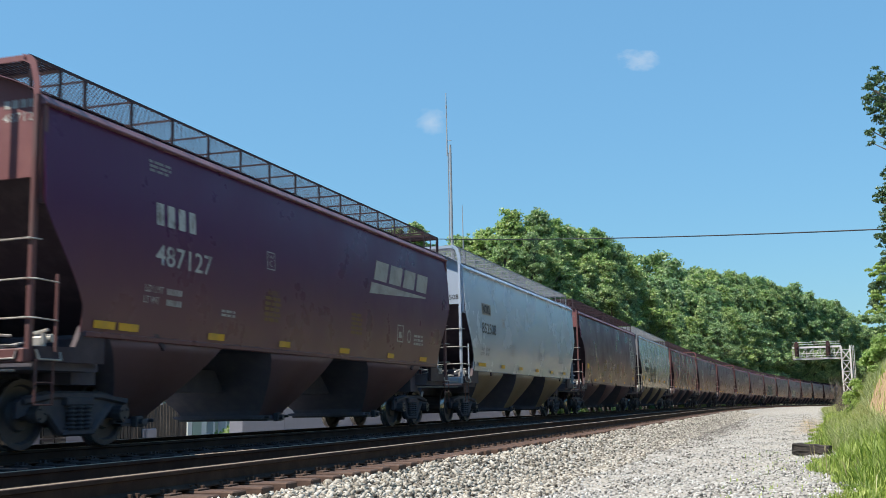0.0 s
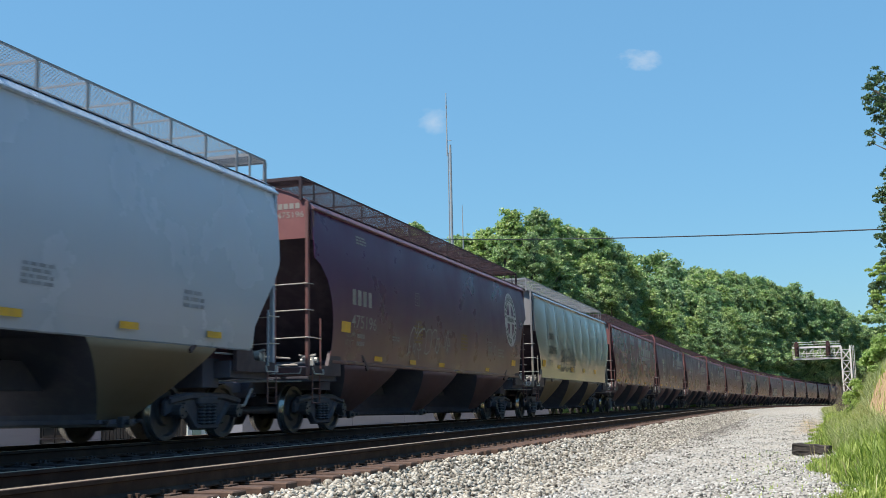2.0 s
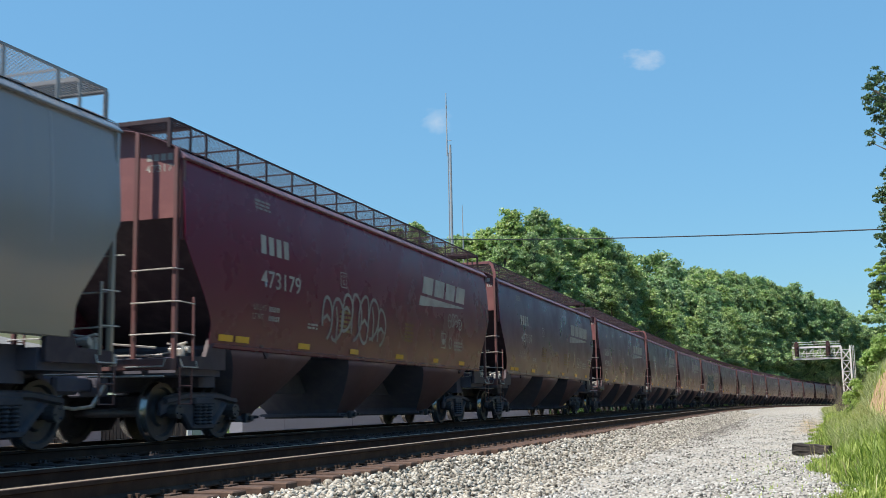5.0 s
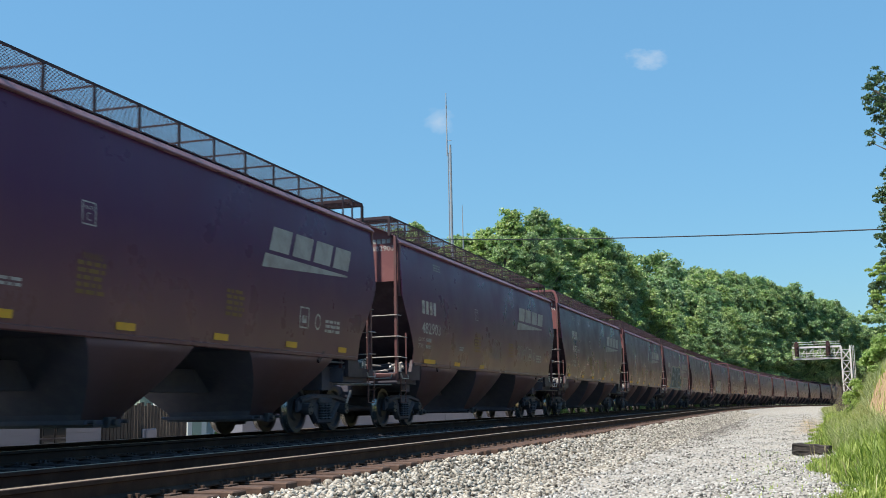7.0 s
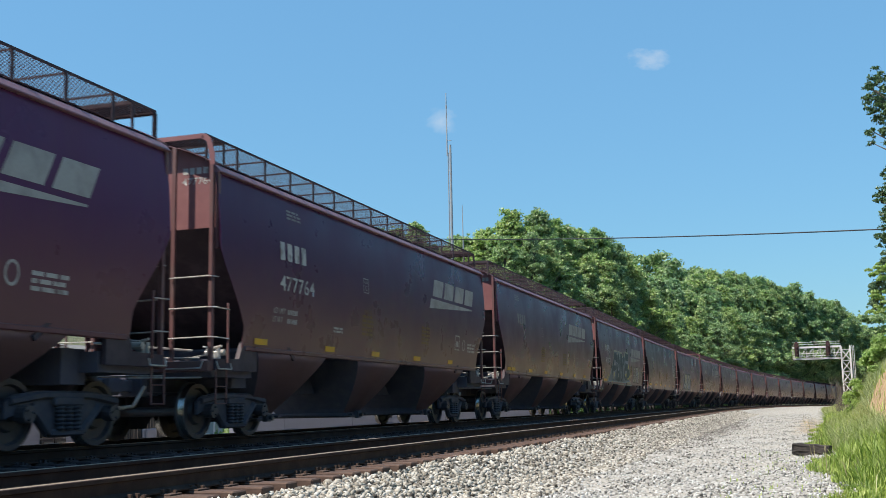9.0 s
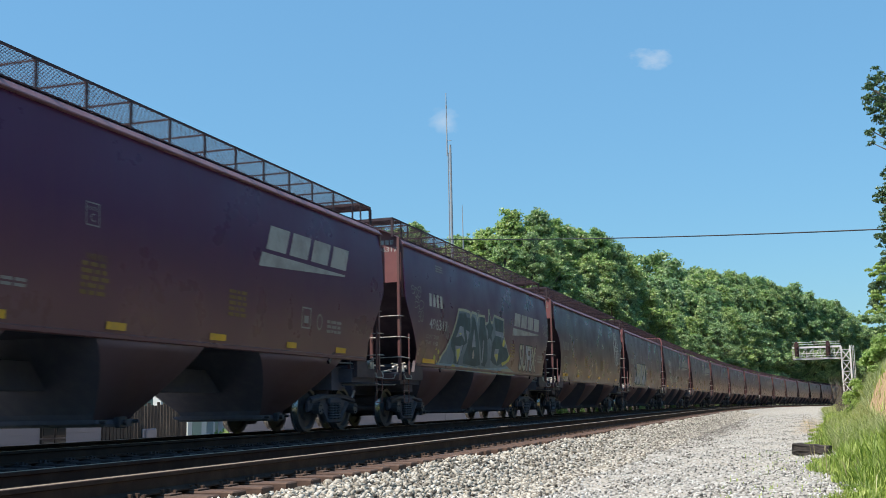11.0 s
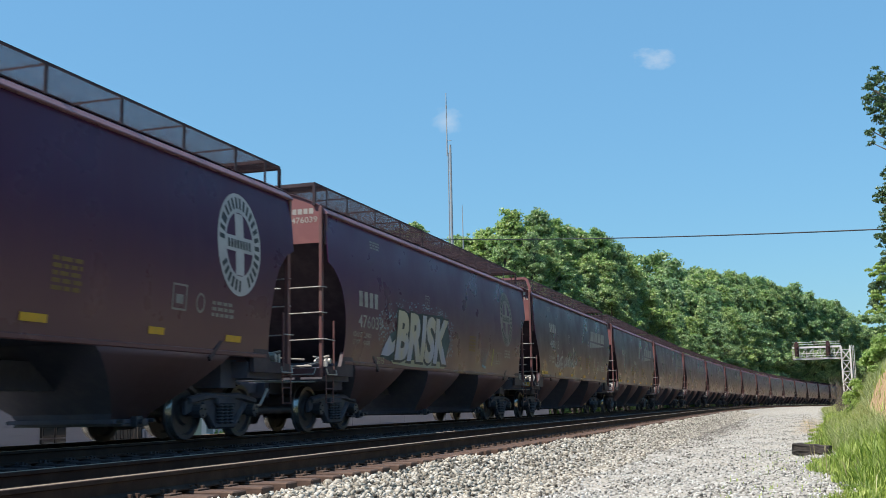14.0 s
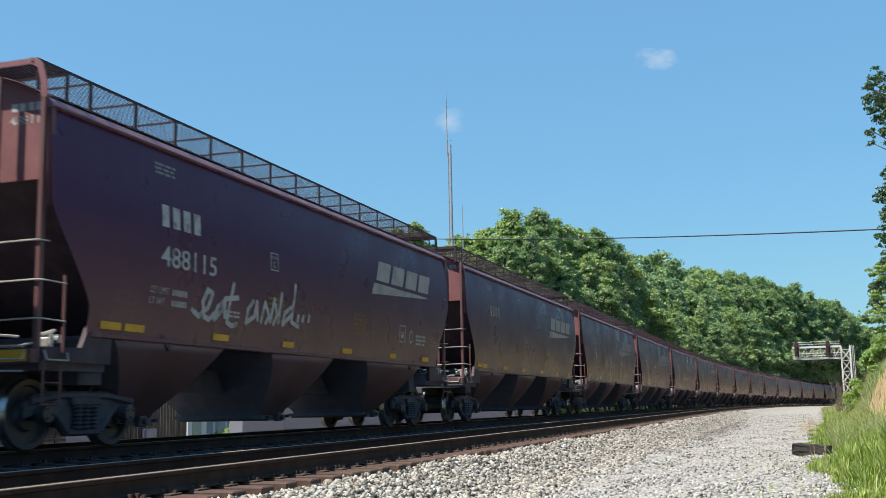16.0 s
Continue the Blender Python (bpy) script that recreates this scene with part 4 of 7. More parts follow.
def hopper_car(s0, length, paint, label, seams=(), deep=0.10, end_z=3.44, rounded=False, sill=1.50, gusset=False):
    """A covered hopper whose front corner post stands s0 metres up the line at the start."""
    car = tagged(new("covered_hopper_car"), label, "freight car", "cars of the grain train")
    k = kit(length, paint, seams, deep, 3.76 if rounded else end_z, rounded, 1.40 if rounded else sill, gusset)
    for name, meshes in k.items():
        for me in meshes:
            shared(name, me, car)
    wheels = []
    for e in (-1, 1):
        yt = e * (length / 2 - 1.55)
        bm = bmesh.new()
        box(bm, -1.0, 1.0, -0.17, 0.17, 0.46, 0.74, 0.03)
        truck = part("truck_bolster", bm, M_TRUCK, car)
        truck.location = (0, yt, 0)
        for me_s, me_p in ((SIDE_FRAME, SPRINGS), (SIDE_FRAME_L, SPRINGS_L)):
            shared("side_frame", me_s, truck)
            for dy in (-0.17, 0.0, 0.17):
                shared("coil_spring", me_p, truck).location = (0, dy, 0)
        for d in (-0.89, 0.89):
            w = shared("wheelset", WHEELSET, car)
            w.location = (0, yt + d, 0.457)
            wheels.append((w, yt + d))
    CARS.append((car, s0 + length / 2, length, wheels))
    return car


# ---- trees ----
def leaf_cloud(rng, centres, radii, count, size, flat=0.8, outward=1.0):
    """Leaf sprays on the shells of many clumps, each a slim three-cornered blade that faces out and up."""
    w = radii ** 2
    pick = rng.choice(len(centres), count, p=w / w.sum())
    d = rng.normal(size=(count, 3))
    d /= np.linalg.norm(d, axis=1)[:, None]
    d[:, 2] = np.where(d[:, 2] < -0.35, -d[:, 2] * 0.6, d[:, 2])
    r = radii[pick] * (0.3 + 0.95 * rng.rand(count))
    p = centres[pick] + d * r[:, None] * np.array([1, 1, flat])
    nrm = outward * d + 0.75 * rng.normal(size=(count, 3)) + np.array([0, 0, 0.45])
    nrm /= np.linalg.norm(nrm, axis=1)[:, None]
    t = np.cross(nrm, rng.normal(size=(count, 3)))
    t /= np.linalg.norm(t, axis=1)[:, None]
    b = np.cross(nrm, t)
    sz = size * (0.6 + 0.8 * rng.rand(count))[:, None]
    v = np.stack([p - t * sz, p + t * sz * 0.7 + b * sz * 0.75, p + t * sz * 0.7 - b * sz * 0.75], 1)
    return v.reshape(-1, 3), np.arange(count * 3).reshape(-1, 3)


def tree(height, width, leaves, size, material, seed, label, lobes=40, bare=0.06, clump=0.42):
    """A broadleaf tree: tapered trunk, limbs, and a crown of boughs that each carry many small tufts of leaves."""
    rng = np.random.RandomState(seed)
    root = tagged(new("tree"), label, "tree")
    boughs = []
    for i in range(lobes):
        t = (i + 0.5) / lobes
        z = height * (bare + (0.95 - bare) * t)
        prof = (1 - t) ** 0.70 * min(1.0, 0.5 + 2.0 * t)
        a = i * 2.4 + rng.rand() * 1.4
        rr = width * 0.5 * prof * (0.35 + 0.75 * rng.rand())
        rad = width * (0.050 + 0.060 * rng.rand()) * (0.5 + 0.5 * prof)
        boughs.append((rr * math.cos(a), rr * math.sin(a), z - rad * 0.4, rad))
    boughs.append((0, 0, height - width * 0.10, width * 0.07))
    centres, radii = [], []
    for x, y, z, rad in boughs:
        n = int(6 + 12 * (rad / (width * 0.1)) ** 2)
        for _ in range(n):
            d = rng.normal(size=3)
            d /= np.linalg.norm(d)
            d[2] = abs(d[2]) if rng.rand() < 0.75 else d[2]
            k = rad * (0.55 + 0.6 * rng.rand())
            centres.append((x + d[0] * k, y + d[1] * k, z + d[2] * k * 1.15))
            radii.append(clump * (0.55 + 0.9 * rng.rand()))
    for k in range(5):
        centres.append((rng.uniform(-0.25, 0.25), rng.uniform(-0.25, 0.25), height - 0.35 * k - 0.2))
        radii.append(clump * (0.45 + 0.12 * k))
    centres, radii = np.array(centres), np.array(radii)
    v, f = leaf_cloud(rng, centres, radii, leaves, size, 0.9)
    crown = new("crown", fast_mesh("crown", v, f, material))
    crown.parent = root
    bm = bmesh.new()
    r0 = height * 0.016 + 0.05
    pts = [Vector((0.25 * math.sin(k * 1.3 + seed), 0.25 * math.cos(k * 1.7 + seed) - 0.25 * math.cos(seed), height * 0.92 * k / 6)) * (1 if k else 0) for k in range(7)]
    pts[0].z = -0.5
    for k in range(6):
        rod(bm, pts[k], pts[k + 1], r0 * (1 - k / 6.6), 7, r0 * (1 - (k + 1) / 6.6))
    for x, y, z, r in boughs[::2]:
        zz = max(z - r - height * 0.10, height * 0.1)
        k = min(int(zz / (height * 0.92) * 6), 5)
        rod(bm, pts[k].lerp(pts[k + 1], 0.5), Vector((x, y, z)), r0 * 0.35, 5, r0 * 0.08)
    part("trunk", bm, M_BARK, root)
    return root


def line_coords(x, y):
    """Distance along the line and offset of a place in the plan."""
    cx, cy = RADIUS, S0
    if y <= S0:
        return y, x
    u = math.atan2(y - cy, cx - x)
    return S0 + u * RADIUS, RADIUS - math.hypot(x - cx, y - cy)


def height_at(x, y):
    s, o = line_coords(x, y)
    return float(ground_z(s, o))


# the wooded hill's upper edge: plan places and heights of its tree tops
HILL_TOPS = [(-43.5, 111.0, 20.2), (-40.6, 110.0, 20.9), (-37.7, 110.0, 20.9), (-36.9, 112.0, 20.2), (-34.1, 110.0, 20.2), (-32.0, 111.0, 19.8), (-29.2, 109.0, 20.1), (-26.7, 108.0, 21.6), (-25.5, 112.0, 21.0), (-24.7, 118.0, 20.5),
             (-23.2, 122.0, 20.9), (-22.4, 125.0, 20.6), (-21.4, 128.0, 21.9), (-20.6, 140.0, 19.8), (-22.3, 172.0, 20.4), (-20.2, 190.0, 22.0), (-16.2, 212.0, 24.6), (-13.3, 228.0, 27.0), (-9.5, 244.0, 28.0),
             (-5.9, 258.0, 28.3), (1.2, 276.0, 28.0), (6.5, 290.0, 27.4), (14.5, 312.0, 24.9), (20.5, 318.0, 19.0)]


def along(points, step, rng):
    """Places at uneven steps along a broken line."""
    out, left = [], 0.0
    for a, b in zip(points, points[1:]):
        a, b = Vector(a), Vector(b)
        n = (b - a).length
        while left < n:
            out.append(a.lerp(b, left / n))
            left += step * rng.uniform(0.7, 1.25)
        left -= n
    return out


def build_woods():
    kinds = ((M_LEAF_A, 9.5, "full-leaved green broadleaf tree on the wooded hillside"), (M_LEAF_B, 8.0, "dark green broadleaf tree on the wooded hillside"),
             (M_LEAF_A, 11.0, "wide green broadleaf tree on the wooded hillside"), (M_LEAF_B, 9.0, "deep green leafy tree on the wooded hillside"),
             (M_LEAF_C, 7.5, "light yellow-green tree on the wooded hillside"))
    protos = [tagged(tree(18.0, w * 1.12, 60000, 0.105, mat, 40 + i, lab, 70 + 6 * i, 0.06, 0.36), group="wooded hillside") for i, (mat, w, lab) in enumerate(kinds)]
    protos += [tagged(tree(18.0, w * 1.15, 38000, 0.150, mat, 60 + i, lab, 64 + 6 * i, 0.06, 0.48), group="wooded hillside") for i, (mat, w, lab) in enumerate(kinds)]
    rng = random.Random(5)
    fresh = set(range(len(protos)))

    def put(x, y, top, lo, hi, spread):
        z = height_at(x, y) - 0.4
        h = max(lo, min(hi, top - z))
        i = rng.choice((0, 0, 0, 1, 1, 2, 2, 2, 3, 3, 4)) + (5 if y > 158 else 0)
        k = h / 18.0
        m = Matrix.LocRotScale((x, y, top - h), Euler((0, 0, rng.uniform(0, 6.28))), (k * spread, k * spread, k))
        if i in fresh:
            fresh.discard(i)
            protos[i].matrix_basis = m
        else:
            copy_thing(protos[i], Matrix()).matrix_basis = m

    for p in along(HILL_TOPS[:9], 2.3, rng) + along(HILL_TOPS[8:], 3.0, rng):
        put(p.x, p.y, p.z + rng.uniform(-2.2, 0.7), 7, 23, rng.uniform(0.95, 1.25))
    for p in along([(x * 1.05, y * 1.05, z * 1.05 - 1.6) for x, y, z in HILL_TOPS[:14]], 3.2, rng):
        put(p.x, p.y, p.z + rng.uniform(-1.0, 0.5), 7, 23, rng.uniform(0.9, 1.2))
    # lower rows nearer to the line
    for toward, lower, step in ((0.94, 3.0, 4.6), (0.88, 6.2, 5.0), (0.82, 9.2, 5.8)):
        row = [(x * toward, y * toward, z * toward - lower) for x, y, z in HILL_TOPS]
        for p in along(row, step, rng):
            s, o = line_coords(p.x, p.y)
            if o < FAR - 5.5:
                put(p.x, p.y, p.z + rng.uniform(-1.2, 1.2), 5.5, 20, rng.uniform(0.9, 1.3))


build_woods()

RIDGE_TOPS = [(-78.0, 428.0, 66.0), (-65.7, 430.0, 64.0), (-58.3, 430.0, 61.2), (-52.3, 430.0, 60.0), (-47.1, 430.0, 60.2), (-40.7, 430.0, 56.0), (-33.2, 430.0, 53.1), (-25.1, 430.0, 50.5), (-12.2, 430.0, 47.7), (-2.9, 430.0, 43.5), (4.6, 430.0, 40.0), (20.2, 430.0, 32.0), (27.2, 430.0, 32.3), (33.7, 430.0, 33.7)]


def build_ridge():
    """The farther wooded ridge, too far off to tell its trees apart."""
    rng = np.random.RandomState(9)
    centres, radii = [], []
    for p in along(RIDGE_TOPS, 1.4, random.Random(2)):
        for k in range(6):
            r = rng.uniform(2.4, 4.0)
            centres.append((p.x + rng.uniform(-3, 3), p.y + rng.uniform(-2, 20) - k * 3, p.z - r + rng.uniform(-1.5, 1.0) - k * 4.6))
            radii.append(r)
    v, f = leaf_cloud(rng, np.array(centres), np.array(radii), 70000, 0.7)
    tagged(new("far_woods", fast_mesh("far_woods", v, f, M_LEAF_B)), "distant wooded ridge in summer leaf", "woods", kind="stuff")


build_ridge()


# ---- the train: cars, and what is painted on them ----
M_BLUE = surface("pale_blue_spray_paint", (0.22, 0.33, 0.42), (0.34, 0.42, 0.46), 0.6, 0.0, 2, 30, 0.0)
M_CREAM = surface("cream_spray_paint", (0.40, 0.39, 0.27), (0.26, 0.33, 0.36), 0.6, 0.0, 1.5, 30, 0.0)
M_BLUEGREY = surface("grey_blue_spray_paint", (0.13, 0.17, 0.21), (0.19, 0.25, 0.28), 0.6, 0.0, 1.5, 30, 0.0)
M_LILAC = surface("cream_and_lilac_spray_paint", (0.50, 0.45, 0.32), (0.36, 0.38, 0.47), 0.6, 0.0, 1.1, 30, 0.0, 0.004, (0.42, 0.62))
M_TEAL = surface("teal_spray_paint", (0.015, 0.045, 0.06), (0.04, 0.10, 0.12), 0.6, 0.0, 2, 30, 0.0)
M_INK = surface("black_spray_paint", (0.018, 0.024, 0.03), (0.03, 0.04, 0.05), 0.5, 0.0, 2, 30, 0.0)
M_LIME = surface("yellow_spray_paint", (0.55, 0.50, 0.10), (0.40, 0.38, 0.12), 0.6, 0.0, 2, 30, 0.0)
M_FADED = surface("faint_grey_scrawl", (0.30, 0.28, 0.26), (0.16, 0.13, 0.12), 0.65, 0.0, 2, 30, 0.0)
M_GHOST = surface("ghostly_grey_stencil", (0.22, 0.25, 0.30), (0.30, 0.34, 0.40), 0.6, 0.0, 4, 30, 0.0)
M_RUSTY = surface("rust_yellow_notice", (0.22, 0.13, 0.03), (0.12, 0.07, 0.03), 0.65, 0.0, 5, 30, 0.0)


def rect(y0, y1, z0, z1, lean=0.0):
    return [(y0, z0), (y1, z0), (y1 + lean, z1), (y0 + lean, z1)]


def bars(y0, y1, z0, z1, rows, rng):
    """Small print too fine to read: rows of short bars."""
    out = []
    h = (z1 - z0) / rows
    for i in range(rows):
        y = y0
        z = z1 - (i + 1) * h
        while y < y1 - 0.05:
            w = rng.uniform(0.08, 0.25)
            out.append(rect(y, min(y + w, y1), z + h * 0.25, z + h * 0.85))
            y += w + 0.04
    return out


def ring(yc, zc, ry, rz, k0, k1, n=40):
    out = []
    for i in range(n):
        a, b = i * math.tau / n, (i + 1) * math.tau / n
        out.append([(yc + ry * k * math.cos(t), zc + rz * k * math.sin(t)) for t, k in ((a, k1), (b, k1), (b, k0), (a, k0))])
    return out


def stroke(points, w):
    """A painted line through the points as a chain of slim quads."""
    out = []
    for (a, b), (c, d) in zip(points, points[1:]):
        n = math.hypot(c - a, d - b) or 1
        u, v = -(d - b) / n * w / 2, (c - a) / n * w / 2
        e, f = (c - a) / n * w * 0.3, (d - b) / n * w * 0.3
        out.append([(a - u - e, b - v - f), (c - u + e, d - v + f), (c + u + e, d + v + f), (a + u - e, b + v - f)])
    return out


def on(h, points):
    """Points given from the car's front end, in the car's own space."""
    return [(y - h, z) for y, z in points]


def scrawl(y0, y1, z0, z1, n, rng, w):
    """Hand-sprayed tag: n rounded looping letters that run into one another inside a rectangle."""
    out = []
    cell, mid, half = (y1 - y0) / n, (z0 + z1) / 2, (z1 - z0) / 2
    for i in range(n):
        c = y0 + cell * (i + 0.5)
        hh = half * rng.uniform(0.7, 1.0)
        base = mid + (half - hh) * rng.choice((-1, 0.5))
        lean, ph = rng.uniform(0.0, 0.25) * cell, rng.uniform(2.4, 4.0)
        turn, wide, pinch = rng.uniform(4.6, 6.6), rng.uniform(0.42, 0.6), rng.uniform(-0.25, 0.3)
        pts = []
        for q in range(25):
            t = ph - turn * q / 24
            u, v = math.cos(t) + pinch * math.cos(2 * t), math.sin(t)
            pts.append((c + cell * wide * u + lean * v, base + hh * (v * (1 - 0.12 * abs(v)))))
        out += stroke(pts, w)
        if i % 2 == 0:
            a = rng.uniform(-0.25, 0.3)
            out += stroke([(c - cell * 0.3, base + hh * a), (c, base + hh * (a + 0.15)), (c + cell * 0.32, base + hh * (a - 0.05))], w)
        elif rng.random() < 0.6:
            out += stroke([(c - cell * 0.1, base + hh * 0.5), (c + cell * 0.05, base), (c + cell * 0.02, base - hh * 0.95)], w)
    return out


def road_mark(car, h, y, z, material):
    """The owner's mark as four plain upright blocks."""
    for i in range(4):
        decal("owner_mark", [rect(y - h + i * 0.295, y - h + 0.19 + i * 0.295, z, z + 0.33)], material, car, proud_x)


def big_logo(car, h, y, z, material):
    """The large emblem: four leaning blocks over a long wedge."""
    for i in range(4):
        decal("logo_block", [rect(y - h + 0.28 + i * 0.92, y - h + 1.05 + i * 0.92, z + 0.33, z + 0.78, 0.24)], material, car, proud_x)
    decal("logo_wedge", [[(y - h, z), (y - h + 3.75, z + 0.20), (y - h + 3.78, z + 0.235), (y - h + 0.14, z + 0.26)]], material, car, proud_x, "faded white wedge of a railroad logo")


def emblem(car, h, y, z, material):
    """A round emblem: a broad ring and cross with dark bars where its words stand."""
    yc, ry, rz = y - h, 0.73, 0.87
    polys = ring(yc, z, ry, rz, 0.62, 1.0)
    polys += [rect(yc - 0.14, yc + 0.14, z + 0.13, z + 0.52), rect(yc - 0.14, yc + 0.14, z - 0.52, z - 0.13), rect(yc - 0.46, yc + 0.46, z - 0.13, z + 0.13)]
    decal("round_emblem", polys, material, car, proud_x, "round faded white cross emblem")
    words = [rect(yc - 0.40 + k * 0.10, yc - 0.335 + k * 0.10, z - 0.075, z + 0.07) for k in range(8)]
    for k in range(27):
        t = math.radians(-150 + 12 * k + (18 if k > 5 else 0) - (0 if k < 24 else 6))
        u, v = math.cos(t), math.sin(t)
        p = [(0.70, -0.045), (0.92, -0.045), (0.92, 0.045), (0.70, 0.045)]
        words.append([(yc + ry * (r * u - w * v), z + rz * (r * v + w * u)) for r, w in p])
    decal("emblem_lettering", words, M_INK, car, prouder_x, "dark bars round the emblem")


def end_tape(car, length):
    """Amber reflective sheeting across the front end sill."""
    bm = bmesh.new()
    box(bm, 0.79, 1.42, -length / 2 - 0.126, -length / 2 - 0.118, 1.10, 1.245)
    part("end_tape", bm, M_YELLOW, car, "amber reflective sheeting")


def dress(car, length, number, ink, rng, mark_y=2.48, mark_z=3.16, num_z=2.57, logo=True, round_sign=0.0, dim=None, logo_z=2.93, logo_y=10.7, weights=("", ""), tape=((1.13, 1.60), (1.68, 2.15), (4.05, 4.55), (6.5, 6.95), (9.2, 9.7), (11.9, 12.3), (14.1, 14.6)), tape_z=1.57, rounded=False, shift=0.0, num_w=1.58, tail=True):
    """The usual stencils of a car's side and front end."""
    h = length / 2 - shift
    ink2 = dim or ink
    low = 2.0 if num_z > 2.3 else num_z - 0.36
    if ink is not M_BLACKINK:
        road_mark(car, h, mark_y, mark_z, ink)
    else:
        decal("owner_mark", [rect(mark_y - h - 0.1 + i * 0.28, mark_y - h + 0.1 + i * 0.28, mark_z, mark_z + 0.3) for i in range(4)], ink, car, proud_x)
    if number:
        lettering("car_number", number, mark_y - h - 0.02, mark_y - h - 0.02 + num_w, num_z, num_z + (0.31 if num_w > 1.5 else 0.28), ink, car, proud_x, 0.008)
    if weights[0]:
        lettering("load_weight", weights[0], mark_y - h + 0.32, mark_y - h + 0.72, low + 0.16, low + 0.26, ink2, car, proud_x)
        lettering("empty_weight", weights[1], mark_y - h + 0.32, mark_y - h + 0.68, low, low + 0.1, ink2, car, proud_x)
    else:
        decal("weight_stencil", [rect(mark_y - h + 0.32 + k * 0.07, mark_y - h + 0.365 + k * 0.07, z, z + 0.09) for k in range(6) for z in (low, low + 0.16)], ink2, car, proud_x)
    lettering("load_limit", "LD LMT", mark_y - h - 0.25, mark_y - h + 0.22, low + 0.16, low + 0.26, ink2, car, prouder_x)
    lettering("light_weight", "LT WT", mark_y - h - 0.27, mark_y - h + 0.12, low, low + 0.1, ink2, car, prouder_x)
    box_y, box_z = 5.92 - h, 2.90
    decal("plate_box", [rect(box_y, box_y + 0.30, box_z, box_z + 0.02), rect(box_y, box_y + 0.30, box_z + 0.30, box_z + 0.32), rect(box_y, box_y + 0.02, box_z, box_z + 0.32), rect(box_y + 0.28, box_y + 0.30, box_z, box_z + 0.32)], ink2, car, proud_x)
    lettering("plate_word", "PLATE", box_y + 0.05, box_y + 0.25, box_z + 0.21, box_z + 0.26, ink2, car, proud_x)
    lettering("plate_letter", "C", box_y + 0.10, box_y + 0.20, box_z + 0.06, box_z + 0.17, ink2, car, proud_x)
    decal("small_stencil", bars(4.4 - h, 4.85 - h, 1.95, 2.08, 2, rng) + bars(13.6 - h, 14.3 - h, 1.92, 2.2, 3, rng), ink2, car, proud_x)
    decal("top_stencil", bars(2.35 - h, 2.92 - h, 3.92, 4.12, 3, rng), M_FADED, car, proud_x)
    if tail:
        a, b, c, d = 12.45 - h, 12.85 - h, 1.96, 2.36
        fr = [rect(a, a + 0.03, c, d), rect(b - 0.03, b, c, d), rect(a, b, c, c + 0.03), rect(a, b, d - 0.03, d), rect(a + 0.1, b - 0.1, c + 0.1, c + 0.24)]
        decal("consolidated_stencil", fr + ring(13.25 - h, 2.12, 0.13, 0.16, 0.75, 1.0, 18), ink2, car, proud_x)
    for a, b in ((5.87, 6.47), (9.71, 10.31)):
        decal("warning_notice", bars(a - h, b - h, 1.97, 2.44, 5, rng), M_RUSTY, car, proud_x, "faded yellow warning notice")
    lettering("warning_word", "WARNING", 5.95 - h, 6.4 - h, 2.45, 2.54, M_RUSTY, car, proud_x)
    for a, b in tape:
        if b < length - 0.9:
            decal("reflector", [rect(a - h, b - h, tape_z, tape_z + 0.105)], M_YELLOW, car, lambda z: side_x(z) + 0.018, "yellow reflective tape")
    if logo:
        big_logo(car, h, logo_y, logo_z, M_OFFWHITE)
    if round_sign:
        emblem(car, h, round_sign, 3.2, M_EMBLEM)
    # on the end sheet, facing up the line
    y = -length / 2 + (0.046 if rounded else 0.186)
    bm = bmesh.new()
    for i in range(4):
        for q in ((0.80 + i * 0.125, 0.895 + i * 0.125),):
            bm.faces.new([bm.verts.new(p) for p in ((q[0], y, 4.36), (q[1], y, 4.36), (q[1], y, 4.47), (q[0], y, 4.47))])
    part("end_mark", bm, ink, car)
    if number:
        ob = lettering("end_number", number, 0.78, 1.36, 4.18, 4.30, ink, car, lambda z: 0.0, 0.006)
        for v in ob.data.vertices:
            v.co = (v.co.y, y, v.co.z)


RED_LABEL = "mineral-red covered hopper car with faded white stencils"
PLAIN_LABEL = "weathered brown covered hopper car in a long grain train"
POSTS = [-7.1, 10.85, 28.75, 45.90, 64.52, 81.7, 100.1, 118.03, 136.25, 153.4, 171.46, 188.35, 206.59, 224.4, 242.3, 259.8]
POSTS += [259.8 + 17.9 * i for i in range(1, 15)]


